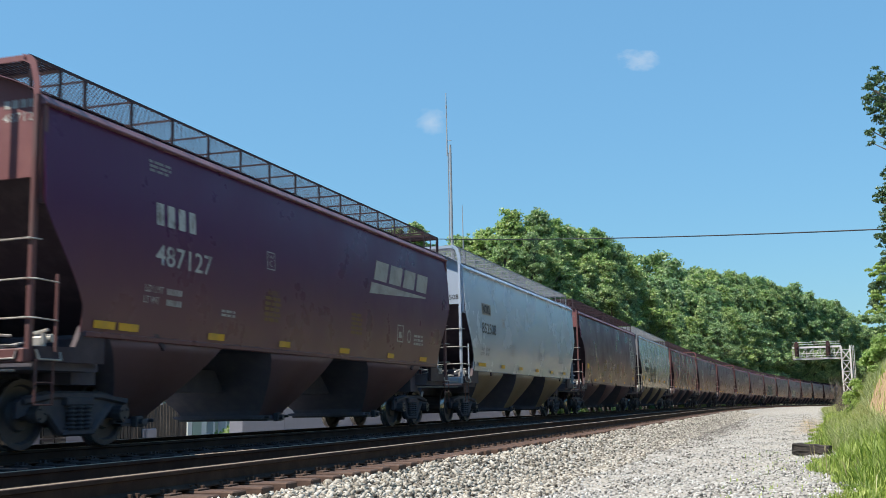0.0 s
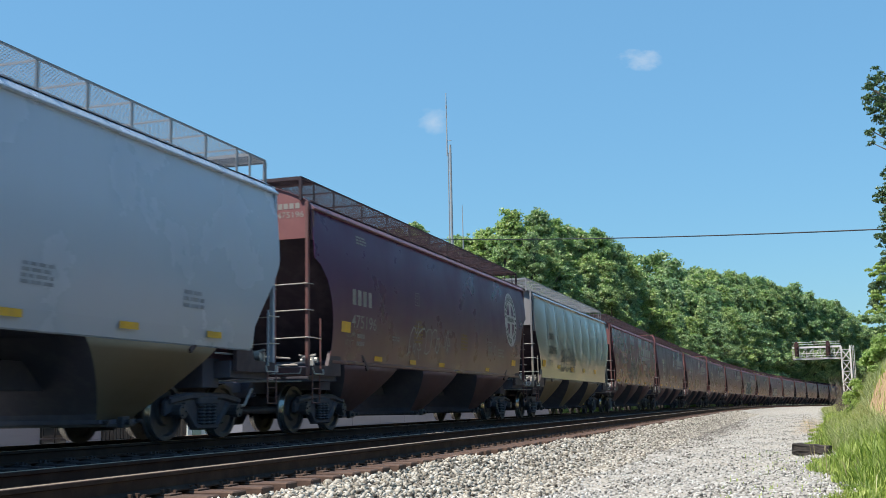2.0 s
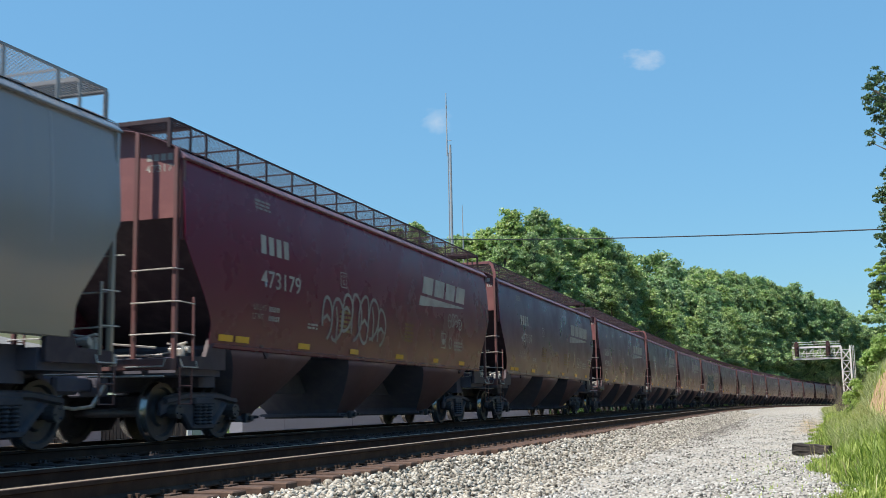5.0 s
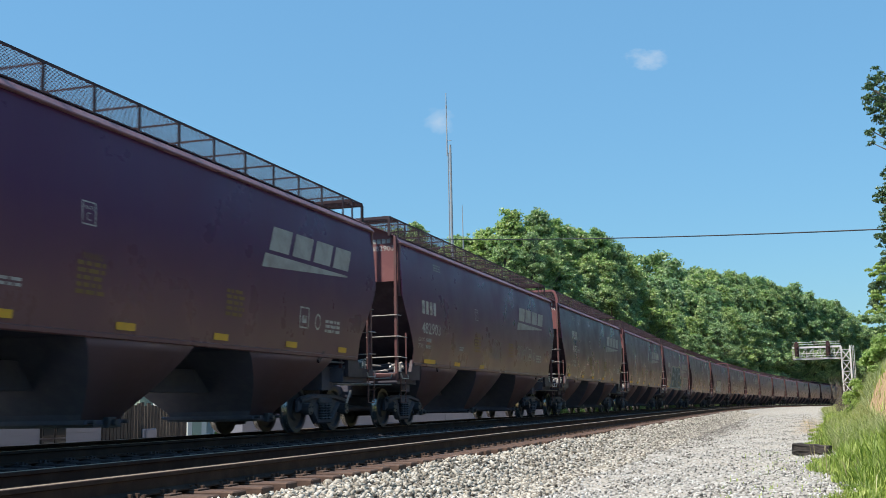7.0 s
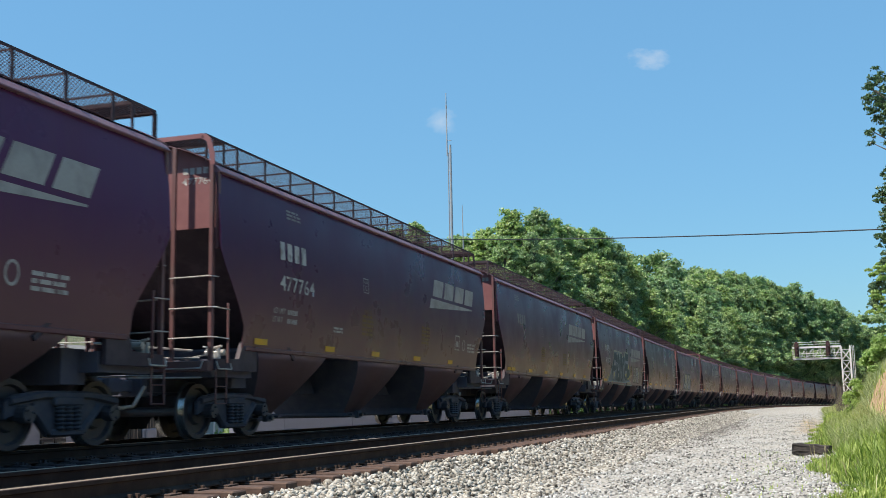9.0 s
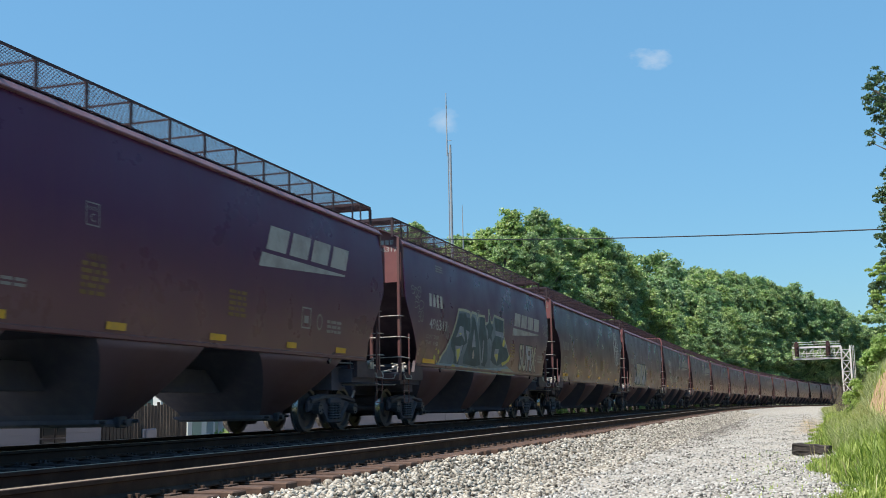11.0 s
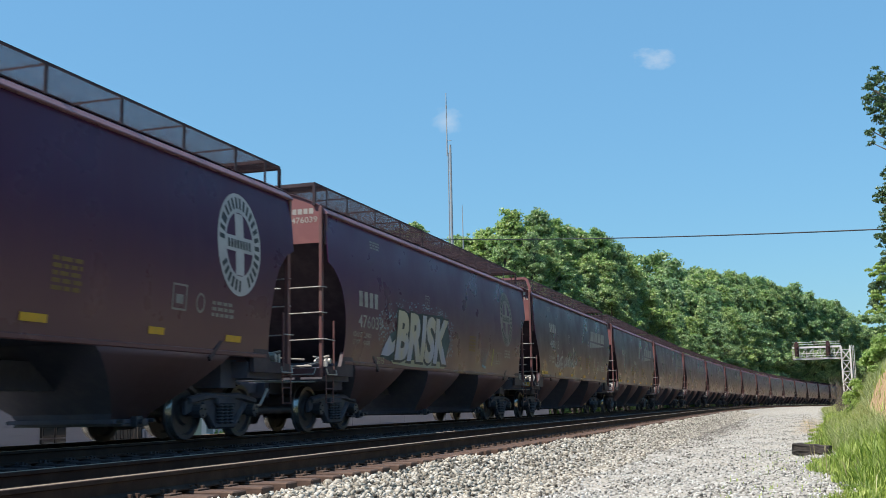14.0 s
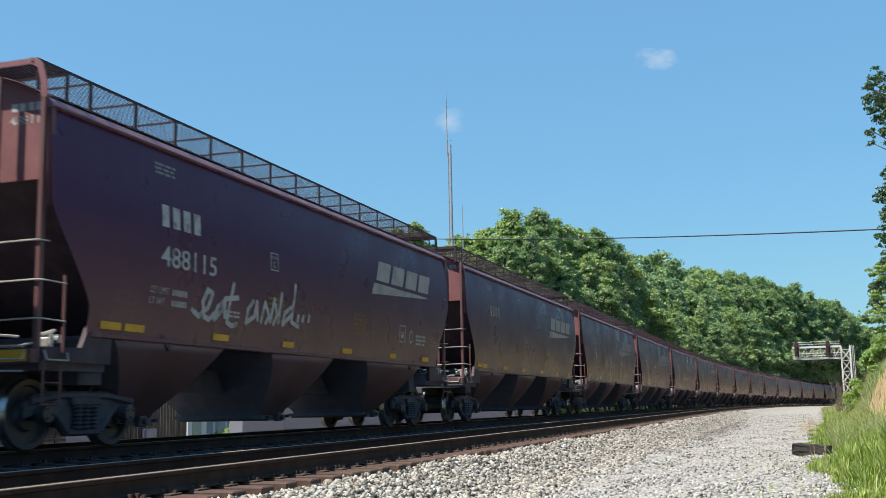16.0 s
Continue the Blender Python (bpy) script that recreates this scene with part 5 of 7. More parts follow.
def build_train():
    rng = random.Random(21)
    for i, s in enumerate(POSTS):
        if i == 1:
            car = hopper_car(s, 16.45, M_RED, "mineral-red covered hopper car with a large leaning logo", gusset=True)
            dress(car, 16.45, "487127", M_WHITE, rng)
        elif i == 2:
            car = hopper_car(s, 15.7, M_GREY, "pale grey covered hopper car with black numbers", deep=0.22, end_z=3.33, gusset=True)
            h = 7.95
            decal("mark_patch", [rect(1.78 - h, 2.78 - h, 3.14, 3.48)], M_FADED, car, proud_x, "grey paint patch behind the owner's mark")
            lettering("owner_mark", "NOKL", 1.88 - h, 2.68 - h, 3.18, 3.44, M_BLACKINK, car, prouder_x, 0.03)
            lettering("car_number", "852508", 1.74 - h, 3.30 - h, 2.58, 2.90, M_BLACKINK, car, proud_x, 0.012)
            for word, z, a, b in (("LD LMT", 2.07, 1.65, 2.12), ("224400", 2.07, 2.20, 2.62), ("LT WT", 1.92, 1.63, 2.0), ("61600", 1.92, 2.20, 2.56)):
                lettering("weight_stencil", word, a - h, b - h, z, z + 0.09, M_BLACKINK, car, prouder_x)
            decal("small_stencil", bars(5.0 - h, 5.6 - h, 2.0, 2.4, 5, rng) + bars(9.0 - h, 9.6 - h, 2.0, 2.3, 4, rng) + bars(12.6 - h, 13.2 - h, 2.0, 2.3, 3, rng), M_GHOST, car, proud_x)
            decal("square_stencil", [rect(4.05 - h, 4.33 - h, 2.89, 2.92), rect(4.05 - h, 4.33 - h, 3.11, 3.14), rect(4.05 - h, 4.08 - h, 2.9, 3.13), rect(4.30 - h, 4.33 - h, 2.9, 3.13), rect(4.14 - h, 4.24 - h, 2.96, 3.06)], M_FADED, car, proud_x)
            for a in (1.35, 3.9, 6.2, 8.6, 11.0, 13.3):
                decal("reflector", [rect(a - h, a + (0.8 if a < 2 else 0.45) - h, 1.60, 1.70)], M_YELLOW, car, lambda z: 1.604, "worn yellow reflective tape")
            ob = lettering("end_number", "852508", 0.78, 1.36, 3.46, 3.60, M_BLACKINK, car, lambda z: 0.0, 0.006)
            for v in ob.data.vertices:
                v.co = (v.co.y, -7.85 + 0.186, v.co.z)
        elif i == 3:
            car = hopper_car(s, 17.2, M_BROWN, "dark brown covered hopper car with a round emblem and white tag", rounded=True)
            dress(car, 17.2, "475196", M_FADED, rng, 2.0, 2.6, 2.12, False, 15.2, M_FADED, tape=((3.38, 3.84), (5.67, 6.1), (7.87, 8.35), (12.3, 12.7)), tape_z=1.47, rounded=True, shift=-0.15, num_w=1.40)
            decal("reflector", [rect(1.45 - 8.75, 1.92 - 8.75, 2.0, 2.22)], M_YELLOW, car, proudest_x, "yellow reflective tape")
            decal("reflector", [rect(15.3 - 8.75, 15.8 - 8.75, 1.72, 1.9)], M_YELLOW, car, proudest_x, "yellow reflective tape")
            h = 8.75
            marks = []
            marks += stroke(on(h, [(5.51, 1.78), (5.53, 1.98), (5.61, 2.20), (5.78, 2.36), (5.89, 2.35), (5.97, 2.23), (6.03, 2.24), (6.12, 2.37), (6.15, 2.48)]), 0.040)
            marks += stroke(on(h, [(6.02, 2.11), (6.17, 2.25), (6.40, 2.35), (6.60, 2.38), (6.71, 2.26), (6.74, 2.04), (6.68, 1.77), (6.85, 1.76), (7.05, 1.84), (7.14, 2.07), (7.19, 2.30)]), 0.040)
            marks += stroke(on(h, [(6.73, 2.30), (6.90, 2.38), (7.10, 2.38), (7.19, 2.26)]), 0.040)
            marks += stroke(on(h, [(7.21, 2.30), (7.38, 2.40), (7.55, 2.38), (7.57, 2.15), (7.50, 1.87), (7.65, 1.81), (7.79, 1.94), (7.83, 2.08)]), 0.040)
            marks += stroke(on(h, [(7.59, 2.17), (7.81, 2.20)]), 0.040)
            marks += stroke(on(h, [(5.40, 1.67), (5.51, 1.75), (5.63, 1.75)]), 0.040)
            marks += stroke(on(h, [(5.54, 1.89), (5.62, 1.89)]), 0.040)
            marks += stroke(on(h, [(5.87, 2.05), (5.82, 1.84), (5.95, 1.98), (6.02, 1.94), (5.95, 1.81), (5.83, 1.78)]), 0.040)
            marks += stroke(on(h, [(5.95, 1.79), (5.99, 1.69)]), 0.040)
            marks += stroke(on(h, [(6.22, 2.00), (6.32, 1.94)]), 0.040)
            marks += stroke(on(h, [(6.33, 2.03), (6.24, 1.92)]), 0.040)
            marks += stroke(on(h, [(6.10, 1.86), (6.23, 1.82), (6.39, 1.86)]), 0.040)
            marks += stroke(on(h, [(6.23, 1.82), (6.27, 1.62)]), 0.040)
            marks += stroke(on(h, [(8.37, 2.27), (8.29, 2.02), (8.17, 1.97)]), 0.040)
            marks += stroke(on(h, [(8.53, 2.25), (8.47, 2.04), (8.67, 2.05), (8.61, 2.24)]), 0.040)
            marks += stroke(on(h, [(8.47, 1.99), (8.57, 1.90), (8.41, 1.94), (8.53, 1.85)]), 0.040)
            marks += stroke(on(h, [(8.44, 2.42), (8.46, 2.35), (8.54, 2.43)]), 0.040)
            decal("tag", marks, M_OFFWHITE, car, prouder_x, "white looping spray tag")
        elif i == 4:
            car = hopper_car(s, 15.6, M_TAN, "dusty beige panelled covered hopper car with black scrawl", tuple(1.98 + 1.735 * q for q in range(8)), 0.26, 3.30, False, 1.46)
            h = 7.70
            lettering("owner_mark", "CBFX", 2.0 - h, 2.9 - h, 2.88, 3.10, M_BLACKINK, car, prouder_x, 0.028)
            lettering("car_number", "352995", 1.98 - h, 3.34 - h, 2.34, 2.63, M_BLACKINK, car, prouder_x, 0.028)
            for word, z, a, b in (("LD LMT", 2.02, 1.94, 2.32), ("225900", 2.02, 2.40, 2.76), ("LT WT", 1.87, 1.92, 2.22), ("60100", 1.87, 2.40, 2.70)):
                lettering("weight_stencil", word, a - h, b - h, z, z + 0.085, M_BLACKINK, car, prouder_x)
            marks = []
            marks += stroke(on(h, [(4.20, 1.74), (4.21, 2.10), (4.23, 2.44), (4.42, 2.55), (4.63, 2.55), (4.78, 2.33), (4.82, 2.10), (4.72, 1.87), (4.60, 1.72)]), 0.055)
            marks += stroke(on(h, [(4.45, 2.57), (4.50, 2.21)]), 0.055)
            marks += stroke(on(h, [(4.68, 2.52), (4.75, 2.14), (4.68, 1.82)]), 0.055)
            marks += stroke(on(h, [(4.85, 2.52), (4.92, 2.61), (5.10, 2.63), (5.15, 2.36), (5.21, 2.03), (5.38, 2.04)]), 0.055)
            marks += stroke(on(h, [(5.15, 2.27), (5.34, 2.30), (5.53, 2.34), (5.69, 2.14), (5.63, 1.85)]), 0.055)
            marks += stroke(on(h, [(5.39, 2.56), (5.56, 2.65), (5.80, 2.69), (5.94, 2.58), (6.01, 2.15)]), 0.055)
            marks += stroke(on(h, [(5.41, 2.56), (5.43, 2.33)]), 0.055)
            marks += stroke(on(h, [(4.22, 1.73), (4.42, 1.86), (4.65, 1.72), (4.86, 1.87), (5.10, 1.91), (5.27, 1.78), (5.50, 1.77), (5.79, 1.90), (6.02, 1.84)]), 0.055)
            marks += stroke(on(h, [(4.22, 2.12), (4.43, 2.12), (4.66, 2.15), (4.85, 2.22)]), 0.055)
            marks += stroke(on(h, [(4.33, 2.17), (4.53, 2.31), (4.71, 2.22)]), 0.055)
            marks += stroke(on(h, [(5.69, 2.17), (5.81, 2.31), (5.93, 2.14), (6.01, 1.91)]), 0.055)
            marks += stroke(on(h, [(6.01, 2.20), (6.07, 2.51), (6.11, 2.18)]), 0.055)
            marks += stroke(on(h, [(6.15, 2.46), (6.20, 2.05)]), 0.055)
            marks += stroke(on(h, [(6.30, 2.41), (6.56, 2.40), (6.34, 2.23), (6.60, 2.25), (6.35, 2.06)]), 0.055)
            marks += stroke(on(h, [(6.60, 2.50), (6.65, 2.04)]), 0.055)
            marks += stroke(on(h, [(6.80, 2.52), (6.82, 2.05), (7.07, 2.05), (7.07, 2.28), (6.82, 2.25)]), 0.055)
            marks += stroke(on(h, [(6.95, 2.58), (6.95, 2.43)]), 0.055)
            marks += stroke(on(h, [(6.38, 2.68), (6.53, 2.44)]), 0.055)
            marks += stroke(on(h, [(6.44, 2.82), (6.56, 2.49)]), 0.055)
            marks += stroke(on(h, [(6.77, 2.72), (6.60, 2.45)]), 0.055)
            marks += stroke(on(h, [(6.06, 1.94), (6.22, 1.95), (6.08, 1.75), (6.33, 1.76)]), 0.055)
            marks += stroke(on(h, [(6.39, 1.94), (6.52, 1.89), (6.48, 1.71), (6.35, 1.64), (6.22, 1.70)]), 0.055)
            marks += stroke(on(h, [(6.60, 1.96), (6.63, 1.70)]), 0.055)
            marks += stroke(on(h, [(6.74, 1.94), (6.96, 1.96), (6.85, 1.69)]), 0.055)
            decal("tag", marks, M_BLACKINK, car, prouder_x, "black spray-painted scrawl")
            decal("plate_box", stroke(on(h, [(4.41, 2.62), (4.67, 2.62), (4.67, 2.94), (4.41, 2.94), (4.41, 2.62)]), 0.02), M_BLACKINK, car, prouder_x)
            lettering("plate_word", "PLATE", 4.44 - h, 4.64 - h, 2.85, 2.90, M_BLACKINK, car, prouder_x)
            lettering("plate_letter", "C", 4.49 - h, 4.59 - h, 2.68, 2.79, M_BLACKINK, car, prouder_x, 0.01)
            for a, w, z, d in ((0.95, 0.48, 1.83, 0.24), (3.57, 0.48, 1.82, 0.14), (6.25, 0.42, 1.78, 0.16), (8.75, 0.40, 1.80, 0.16), (11.4, 0.5, 1.80, 0.16)):
                decal("reflector", [rect(a - h, a + w - h, z, z + d)], M_YELLOW, car, prouder_x, "yellow reflective tape")
        elif i == 5:
            car = hopper_car(s, 17.1, M_MAROON, "red covered hopper car with pale graffiti and faded logo")
            dress(car, 17.1, "473179", M_OFFWHITE, rng)
            h = 8.55
            decal("tag", scrawl(5.0 - h, 8.4 - h, 1.75, 2.9, 7, rng, 0.07), M_FADED, car, prouder_x, "faded pale spray tag")
            decal("small_tag", scrawl(13.0 - h, 14.2 - h, 2.5, 2.95, 4, rng, 0.04), M_OFFWHITE, car, prouder_x, "white spray tag")
        elif i == 6:
            car = hopper_car(s, 16.3, M_BROWN, "dark red covered hopper car with yellow reflectors", gusset=True)
            dress(car, 16.3, "487107", M_WHITE, rng, 2.70, 3.14, 2.56, logo_y=10.9, weights=("223500", "62500"), tape=((1.33, 1.82), (1.88, 2.36), (4.26, 4.75), (6.8, 7.25), (9.4, 9.85), (11.95, 12.4), (14.3, 14.7)), tape_z=1.58)
        elif i == 7:
            car = hopper_car(s, 16.8, M_RED, "mineral-red covered hopper car with two white tags")
            dress(car, 16.8, "482903", M_WHITE, rng, 1.26, 2.75, 2.26, logo_y=10.85, tape=((1.5, 2.4), (4.03, 4.5), (6.46, 6.95)), tape_z=1.53, shift=0.17, num_w=1.46)
            h = 8.23
            decal("tag", scrawl(10.75 - h, 12.4 - h, 1.9, 2.45, 4, rng, 0.03), M_OFFWHITE, car, prouder_x, "white loose spray tag")
            decal("second_tag", scrawl(7.8 - h, 8.9 - h, 1.85, 2.5, 4, rng, 0.03), M_FADED, car, prouder_x, "faint white spray tag")
        elif i == 8:
            car = hopper_car(s, 15.65, M_BROWN, "rain-streaked brown covered hopper car with faded logo", gusset=True)
            dress(car, 15.65, "477764", M_WHITE, rng, shift=0.15, mark_y=2.0, mark_z=3.14, num_z=2.58, logo_y=10.3, num_w=1.45, tape=((1.13, 1.60), (4.05, 4.5), (6.5, 6.95), (9.2, 9.7), (11.9, 12.3)))
        elif i == 9:
            car = hopper_car(s, 16.7, M_RED, "clean red covered hopper car with a large leaning logo")
            dress(car, 16.7, "", M_FADED, rng)
        elif i == 10:
            car = hopper_car(s, 15.6, M_BROWN, "dark covered hopper car with a teal and cream graffiti piece")
            dress(car, 15.6, "496317", M_WHITE, rng, 1.65, 2.98, 2.40, True, 0.0, M_OFFWHITE, 2.70, 10.0, ("223500", "62500"), ((1.2, 2.15),), 1.54, shift=0.14, num_w=1.47)
            h = 7.66
            decal("graffiti_ground", [on(h, [(2.13, 1.43), (2.45, 1.61), (3.00, 1.73), (3.71, 1.66), (4.66, 1.61), (5.42, 1.59), (6.68, 1.59), (8.13, 1.60), (9.21, 1.71), (10.71, 1.45), (10.39, 1.40), (8.12, 1.40), (5.62, 1.41), (3.48, 1.43)])], M_BLUE, car, lambda z: side_x(z) + 0.006, "pale blue graffiti base")
            decal("graffiti_fill", [on(h, [(2.45, 1.57), (2.99, 1.95), (3.53, 2.39), (3.85, 2.73), (4.13, 3.09), (5.20, 3.09), (5.40, 3.12), (5.87, 3.10), (6.72, 3.08), (6.77, 2.87), (7.09, 2.92), (7.23, 3.30), (7.38, 2.95), (7.80, 3.20), (8.94, 3.14), (8.88, 2.65), (9.61, 1.99), (9.21, 1.65), (6.25, 1.53), (4.13, 1.58)])], M_BLUEGREY, car, lambda z: side_x(z) + 0.009, "grey-blue graffiti fill")
            marks = []
            marks += stroke(on(h, [(2.99, 1.94), (3.53, 2.38), (3.85, 2.73), (4.13, 3.08), (4.67, 3.11), (5.20, 3.09), (5.26, 2.95), (5.42, 3.11), (5.87, 3.09), (5.91, 2.88), (6.06, 3.06), (6.72, 3.08), (6.77, 2.87), (7.09, 2.92), (7.23, 3.33), (7.38, 2.95), (7.62, 2.96), (7.80, 3.19), (8.94, 3.13), (8.88, 2.65)]), 0.075)
            marks += stroke(on(h, [(8.88, 2.57), (9.21, 2.31), (9.58, 1.99)]), 0.075)
            marks += stroke(on(h, [(2.45, 1.55), (2.70, 1.79), (2.99, 1.94)]), 0.075)
            decal("graffiti_outline", marks, M_CREAM, car, lambda z: side_x(z) + 0.012, "cream graffiti outline")
            decal("graffiti_letter", [on(h, [(4.17, 2.98), (4.78, 3.03), (4.86, 2.92), (5.14, 2.93), (5.21, 2.61), (4.98, 2.23), (4.58, 2.13), (4.20, 1.67), (4.17, 1.58), (3.73, 1.61), (3.74, 1.82), (3.38, 2.08), (3.45, 2.27), (3.80, 2.56)])], M_TEAL, car, lambda z: side_x(z) + 0.015, "dark teal angular graffiti letter")
            decal("graffiti_letter", [on(h, [(5.42, 3.00), (5.70, 2.93), (5.81, 2.73), (6.02, 2.35), (6.29, 1.63), (5.72, 1.57), (5.13, 1.60), (4.59, 1.62), (4.59, 1.80), (4.91, 2.16), (5.25, 2.57)])], M_TEAL, car, lambda z: side_x(z) + 0.015, "dark teal angular graffiti letter")
            decal("graffiti_letter", [on(h, [(6.21, 3.03), (6.72, 3.05), (6.74, 2.74), (6.95, 2.35), (7.05, 1.82), (6.82, 1.60), (6.46, 1.62), (6.28, 2.09), (6.04, 2.47), (6.13, 2.78)])], M_TEAL, car, lambda z: side_x(z) + 0.015, "dark teal angular graffiti letter")
            decal("graffiti_letter", [on(h, [(7.16, 2.93), (7.26, 3.20), (7.38, 2.92), (7.65, 2.80), (7.40, 2.58), (7.45, 2.39), (7.16, 2.47), (6.95, 2.37), (7.00, 2.61), (6.81, 2.79)])], M_TEAL, car, lambda z: side_x(z) + 0.015, "dark teal angular graffiti letter")
            decal("graffiti_letter", [on(h, [(7.82, 3.12), (8.88, 3.09), (8.82, 2.66), (8.50, 2.59), (8.66, 2.27), (9.27, 2.24), (9.55, 1.96), (8.98, 1.82), (8.18, 1.66), (7.75, 1.71), (7.38, 1.82), (7.52, 2.33), (7.92, 2.65)])], M_TEAL, car, lambda z: side_x(z) + 0.015, "dark teal angular graffiti letter")
            decal("graffiti_slit", [on(h, [(3.83, 2.30), (4.18, 2.64), (4.50, 2.63), (4.67, 2.23), (4.36, 2.39)])], M_GHOST, car, lambda z: side_x(z) + 0.018, "grey-blue slit in a graffiti letter")
            decal("graffiti_slit", [on(h, [(3.78, 2.08), (4.26, 2.08), (4.51, 2.14), (4.23, 1.78), (4.03, 1.60), (3.86, 1.83)])], M_GHOST, car, lambda z: side_x(z) + 0.018, "grey-blue slit in a graffiti letter")
            decal("graffiti_slit", [on(h, [(5.56, 2.67), (5.74, 2.13), (5.33, 2.10)])], M_GHOST, car, lambda z: side_x(z) + 0.018, "grey-blue slit in a graffiti letter")
            decal("graffiti_slit", [on(h, [(6.48, 2.36), (6.59, 2.35), (6.53, 1.71), (6.42, 1.70)])], M_GHOST, car, lambda z: side_x(z) + 0.018, "grey-blue slit in a graffiti letter")
            decal("graffiti_slit", [on(h, [(6.88, 2.76), (7.02, 2.65), (7.00, 2.29)])], M_GHOST, car, lambda z: side_x(z) + 0.018, "grey-blue slit in a graffiti letter")
            decal("graffiti_slit", [on(h, [(7.85, 2.72), (8.82, 2.72), (8.82, 2.55), (7.87, 2.58)])], M_GHOST, car, lambda z: side_x(z) + 0.018, "grey-blue slit in a graffiti letter")
            decal("graffiti_slit", [on(h, [(7.82, 2.17), (8.28, 2.18), (8.13, 1.73), (7.72, 1.96)])], M_GHOST, car, lambda z: side_x(z) + 0.018, "grey-blue slit in a graffiti letter")
            decal("graffiti_slit", [on(h, [(4.75, 2.56), (5.09, 2.52), (4.91, 2.23)])], M_GHOST, car, lambda z: side_x(z) + 0.018, "grey-blue slit in a graffiti letter")
            decal("graffiti_slit", [on(h, [(7.23, 2.46), (7.38, 2.33), (7.33, 2.17)])], M_GHOST, car, lambda z: side_x(z) + 0.018, "grey-blue slit in a graffiti letter")
            decal("graffiti_highlight", [on(h, [(3.90, 1.98), (4.23, 2.03), (4.20, 1.83), (4.03, 1.64)])], M_LIME, car, lambda z: side_x(z) + 0.021, "yellow graffiti highlight")
            decal("graffiti_highlight", [on(h, [(4.08, 2.43), (4.29, 2.45), (4.25, 2.39)])], M_LIME, car, lambda z: side_x(z) + 0.021, "yellow graffiti highlight")
            decal("graffiti_highlight", [on(h, [(7.77, 1.99), (8.18, 2.04), (8.13, 1.77)])], M_LIME, car, lambda z: side_x(z) + 0.021, "yellow graffiti highlight")
            decal("graffiti_highlight", [on(h, [(8.77, 2.50), (9.02, 2.46), (8.88, 2.26), (8.66, 2.31)])], M_LIME, car, lambda z: side_x(z) + 0.021, "yellow graffiti highlight")
            decal("graffiti_highlight", [on(h, [(9.73, 2.11), (9.55, 1.85), (8.79, 1.67), (8.60, 1.77), (9.21, 1.85)])], M_LIME, car, lambda z: side_x(z) + 0.021, "yellow graffiti highlight")
            decal("graffiti_highlight", [on(h, [(3.48, 1.46), (3.63, 1.57), (3.83, 1.56), (3.97, 1.48), (3.88, 1.43)])], M_LIME, car, lambda z: side_x(z) + 0.021, "yellow graffiti highlight")
            decal("graffiti_drop", [on(h, [(5.44, 1.97), (5.53, 2.04), (5.62, 1.90), (5.56, 1.77), (5.44, 1.80)])], M_OFFWHITE, car, lambda z: side_x(z) + 0.021, "white drop in a graffiti letter")
            decal("graffiti_bubble", [on(h, [(4.17, 1.46), (4.34, 1.56), (4.63, 1.55), (4.74, 1.45)])], M_CREAM, car, lambda z: side_x(z) + 0.018, "pale blue-white graffiti bubble")
            decal("graffiti_bubble", [on(h, [(4.89, 1.44), (5.11, 1.56), (5.50, 1.54), (5.66, 1.43)])], M_CREAM, car, lambda z: side_x(z) + 0.018, "pale blue-white graffiti bubble")
            decal("graffiti_bubble", [on(h, [(5.87, 1.43), (6.03, 1.56), (6.42, 1.52), (6.55, 1.43)])], M_CREAM, car, lambda z: side_x(z) + 0.018, "pale blue-white graffiti bubble")
            decal("graffiti_bubble", [on(h, [(6.60, 1.42), (6.73, 1.55), (7.38, 1.52), (7.62, 1.41)])], M_CREAM, car, lambda z: side_x(z) + 0.018, "pale blue-white graffiti bubble")
            decal("graffiti_bubble", [on(h, [(8.28, 1.41), (8.79, 1.58), (9.64, 1.62), (10.39, 1.44)])], M_CREAM, car, lambda z: side_x(z) + 0.018, "pale blue-white graffiti bubble")
            lettering("piece_outline", "SUFIX", 10.86 - h, 13.34 - h, 1.56, 2.50, M_INK, car, prouder_x, 0.05, "dark outline of a small graffiti piece")
            lettering("piece_letters", "SUFIX", 10.92 - h, 13.28 - h, 1.60, 2.46, M_LILAC, car, proudest_x, 0.02, "cream and pale blue graffiti letters")
            decal("high_tag", scrawl(0.3 - h, 1.0 - h, 3.1, 3.42, 3, rng, 0.022) + scrawl(0.5 - h, 1.15 - h, 2.82, 3.12, 2, rng, 0.022) + scrawl(0.75 - h, 1.15 - h, 2.5, 2.84, 2, rng, 0.022), M_FADED, car, prouder_x, "thin white spray tag")
            decal("yellow_dots", [ring(yy - h, zz, rr, rr, 0.0, 1.0, 8)[k] for yy, zz, rr in ((2.1, 1.68, 0.09), (2.4, 1.85, 0.06), (2.3, 1.6, 0.04), (2.55, 1.72, 0.05), (2.2, 1.92, 0.03)) for k in range(8)], M_LIME, car, prouder_x, "yellow sprayed dots")
            decal("side_tag", scrawl(14.5 - h, 15.3 - h, 2.9, 3.4, 3, rng, 0.03) + scrawl(2.85 - h, 3.2 - h, 2.2, 2.6, 2, rng, 0.03), M_FADED, car, prouder_x, "pale spray tag")
        elif i == 11:
            car = hopper_car(s, 16.74, M_BROWN, "dark brown covered hopper car with a round emblem", rounded=True)
            dress(car, 16.74, "472252", M_FADED, rng, 1.2, 2.6, 2.08, False, 14.45, M_FADED, rounded=True, shift=0.2, num_w=1.42)
        elif i == 12:
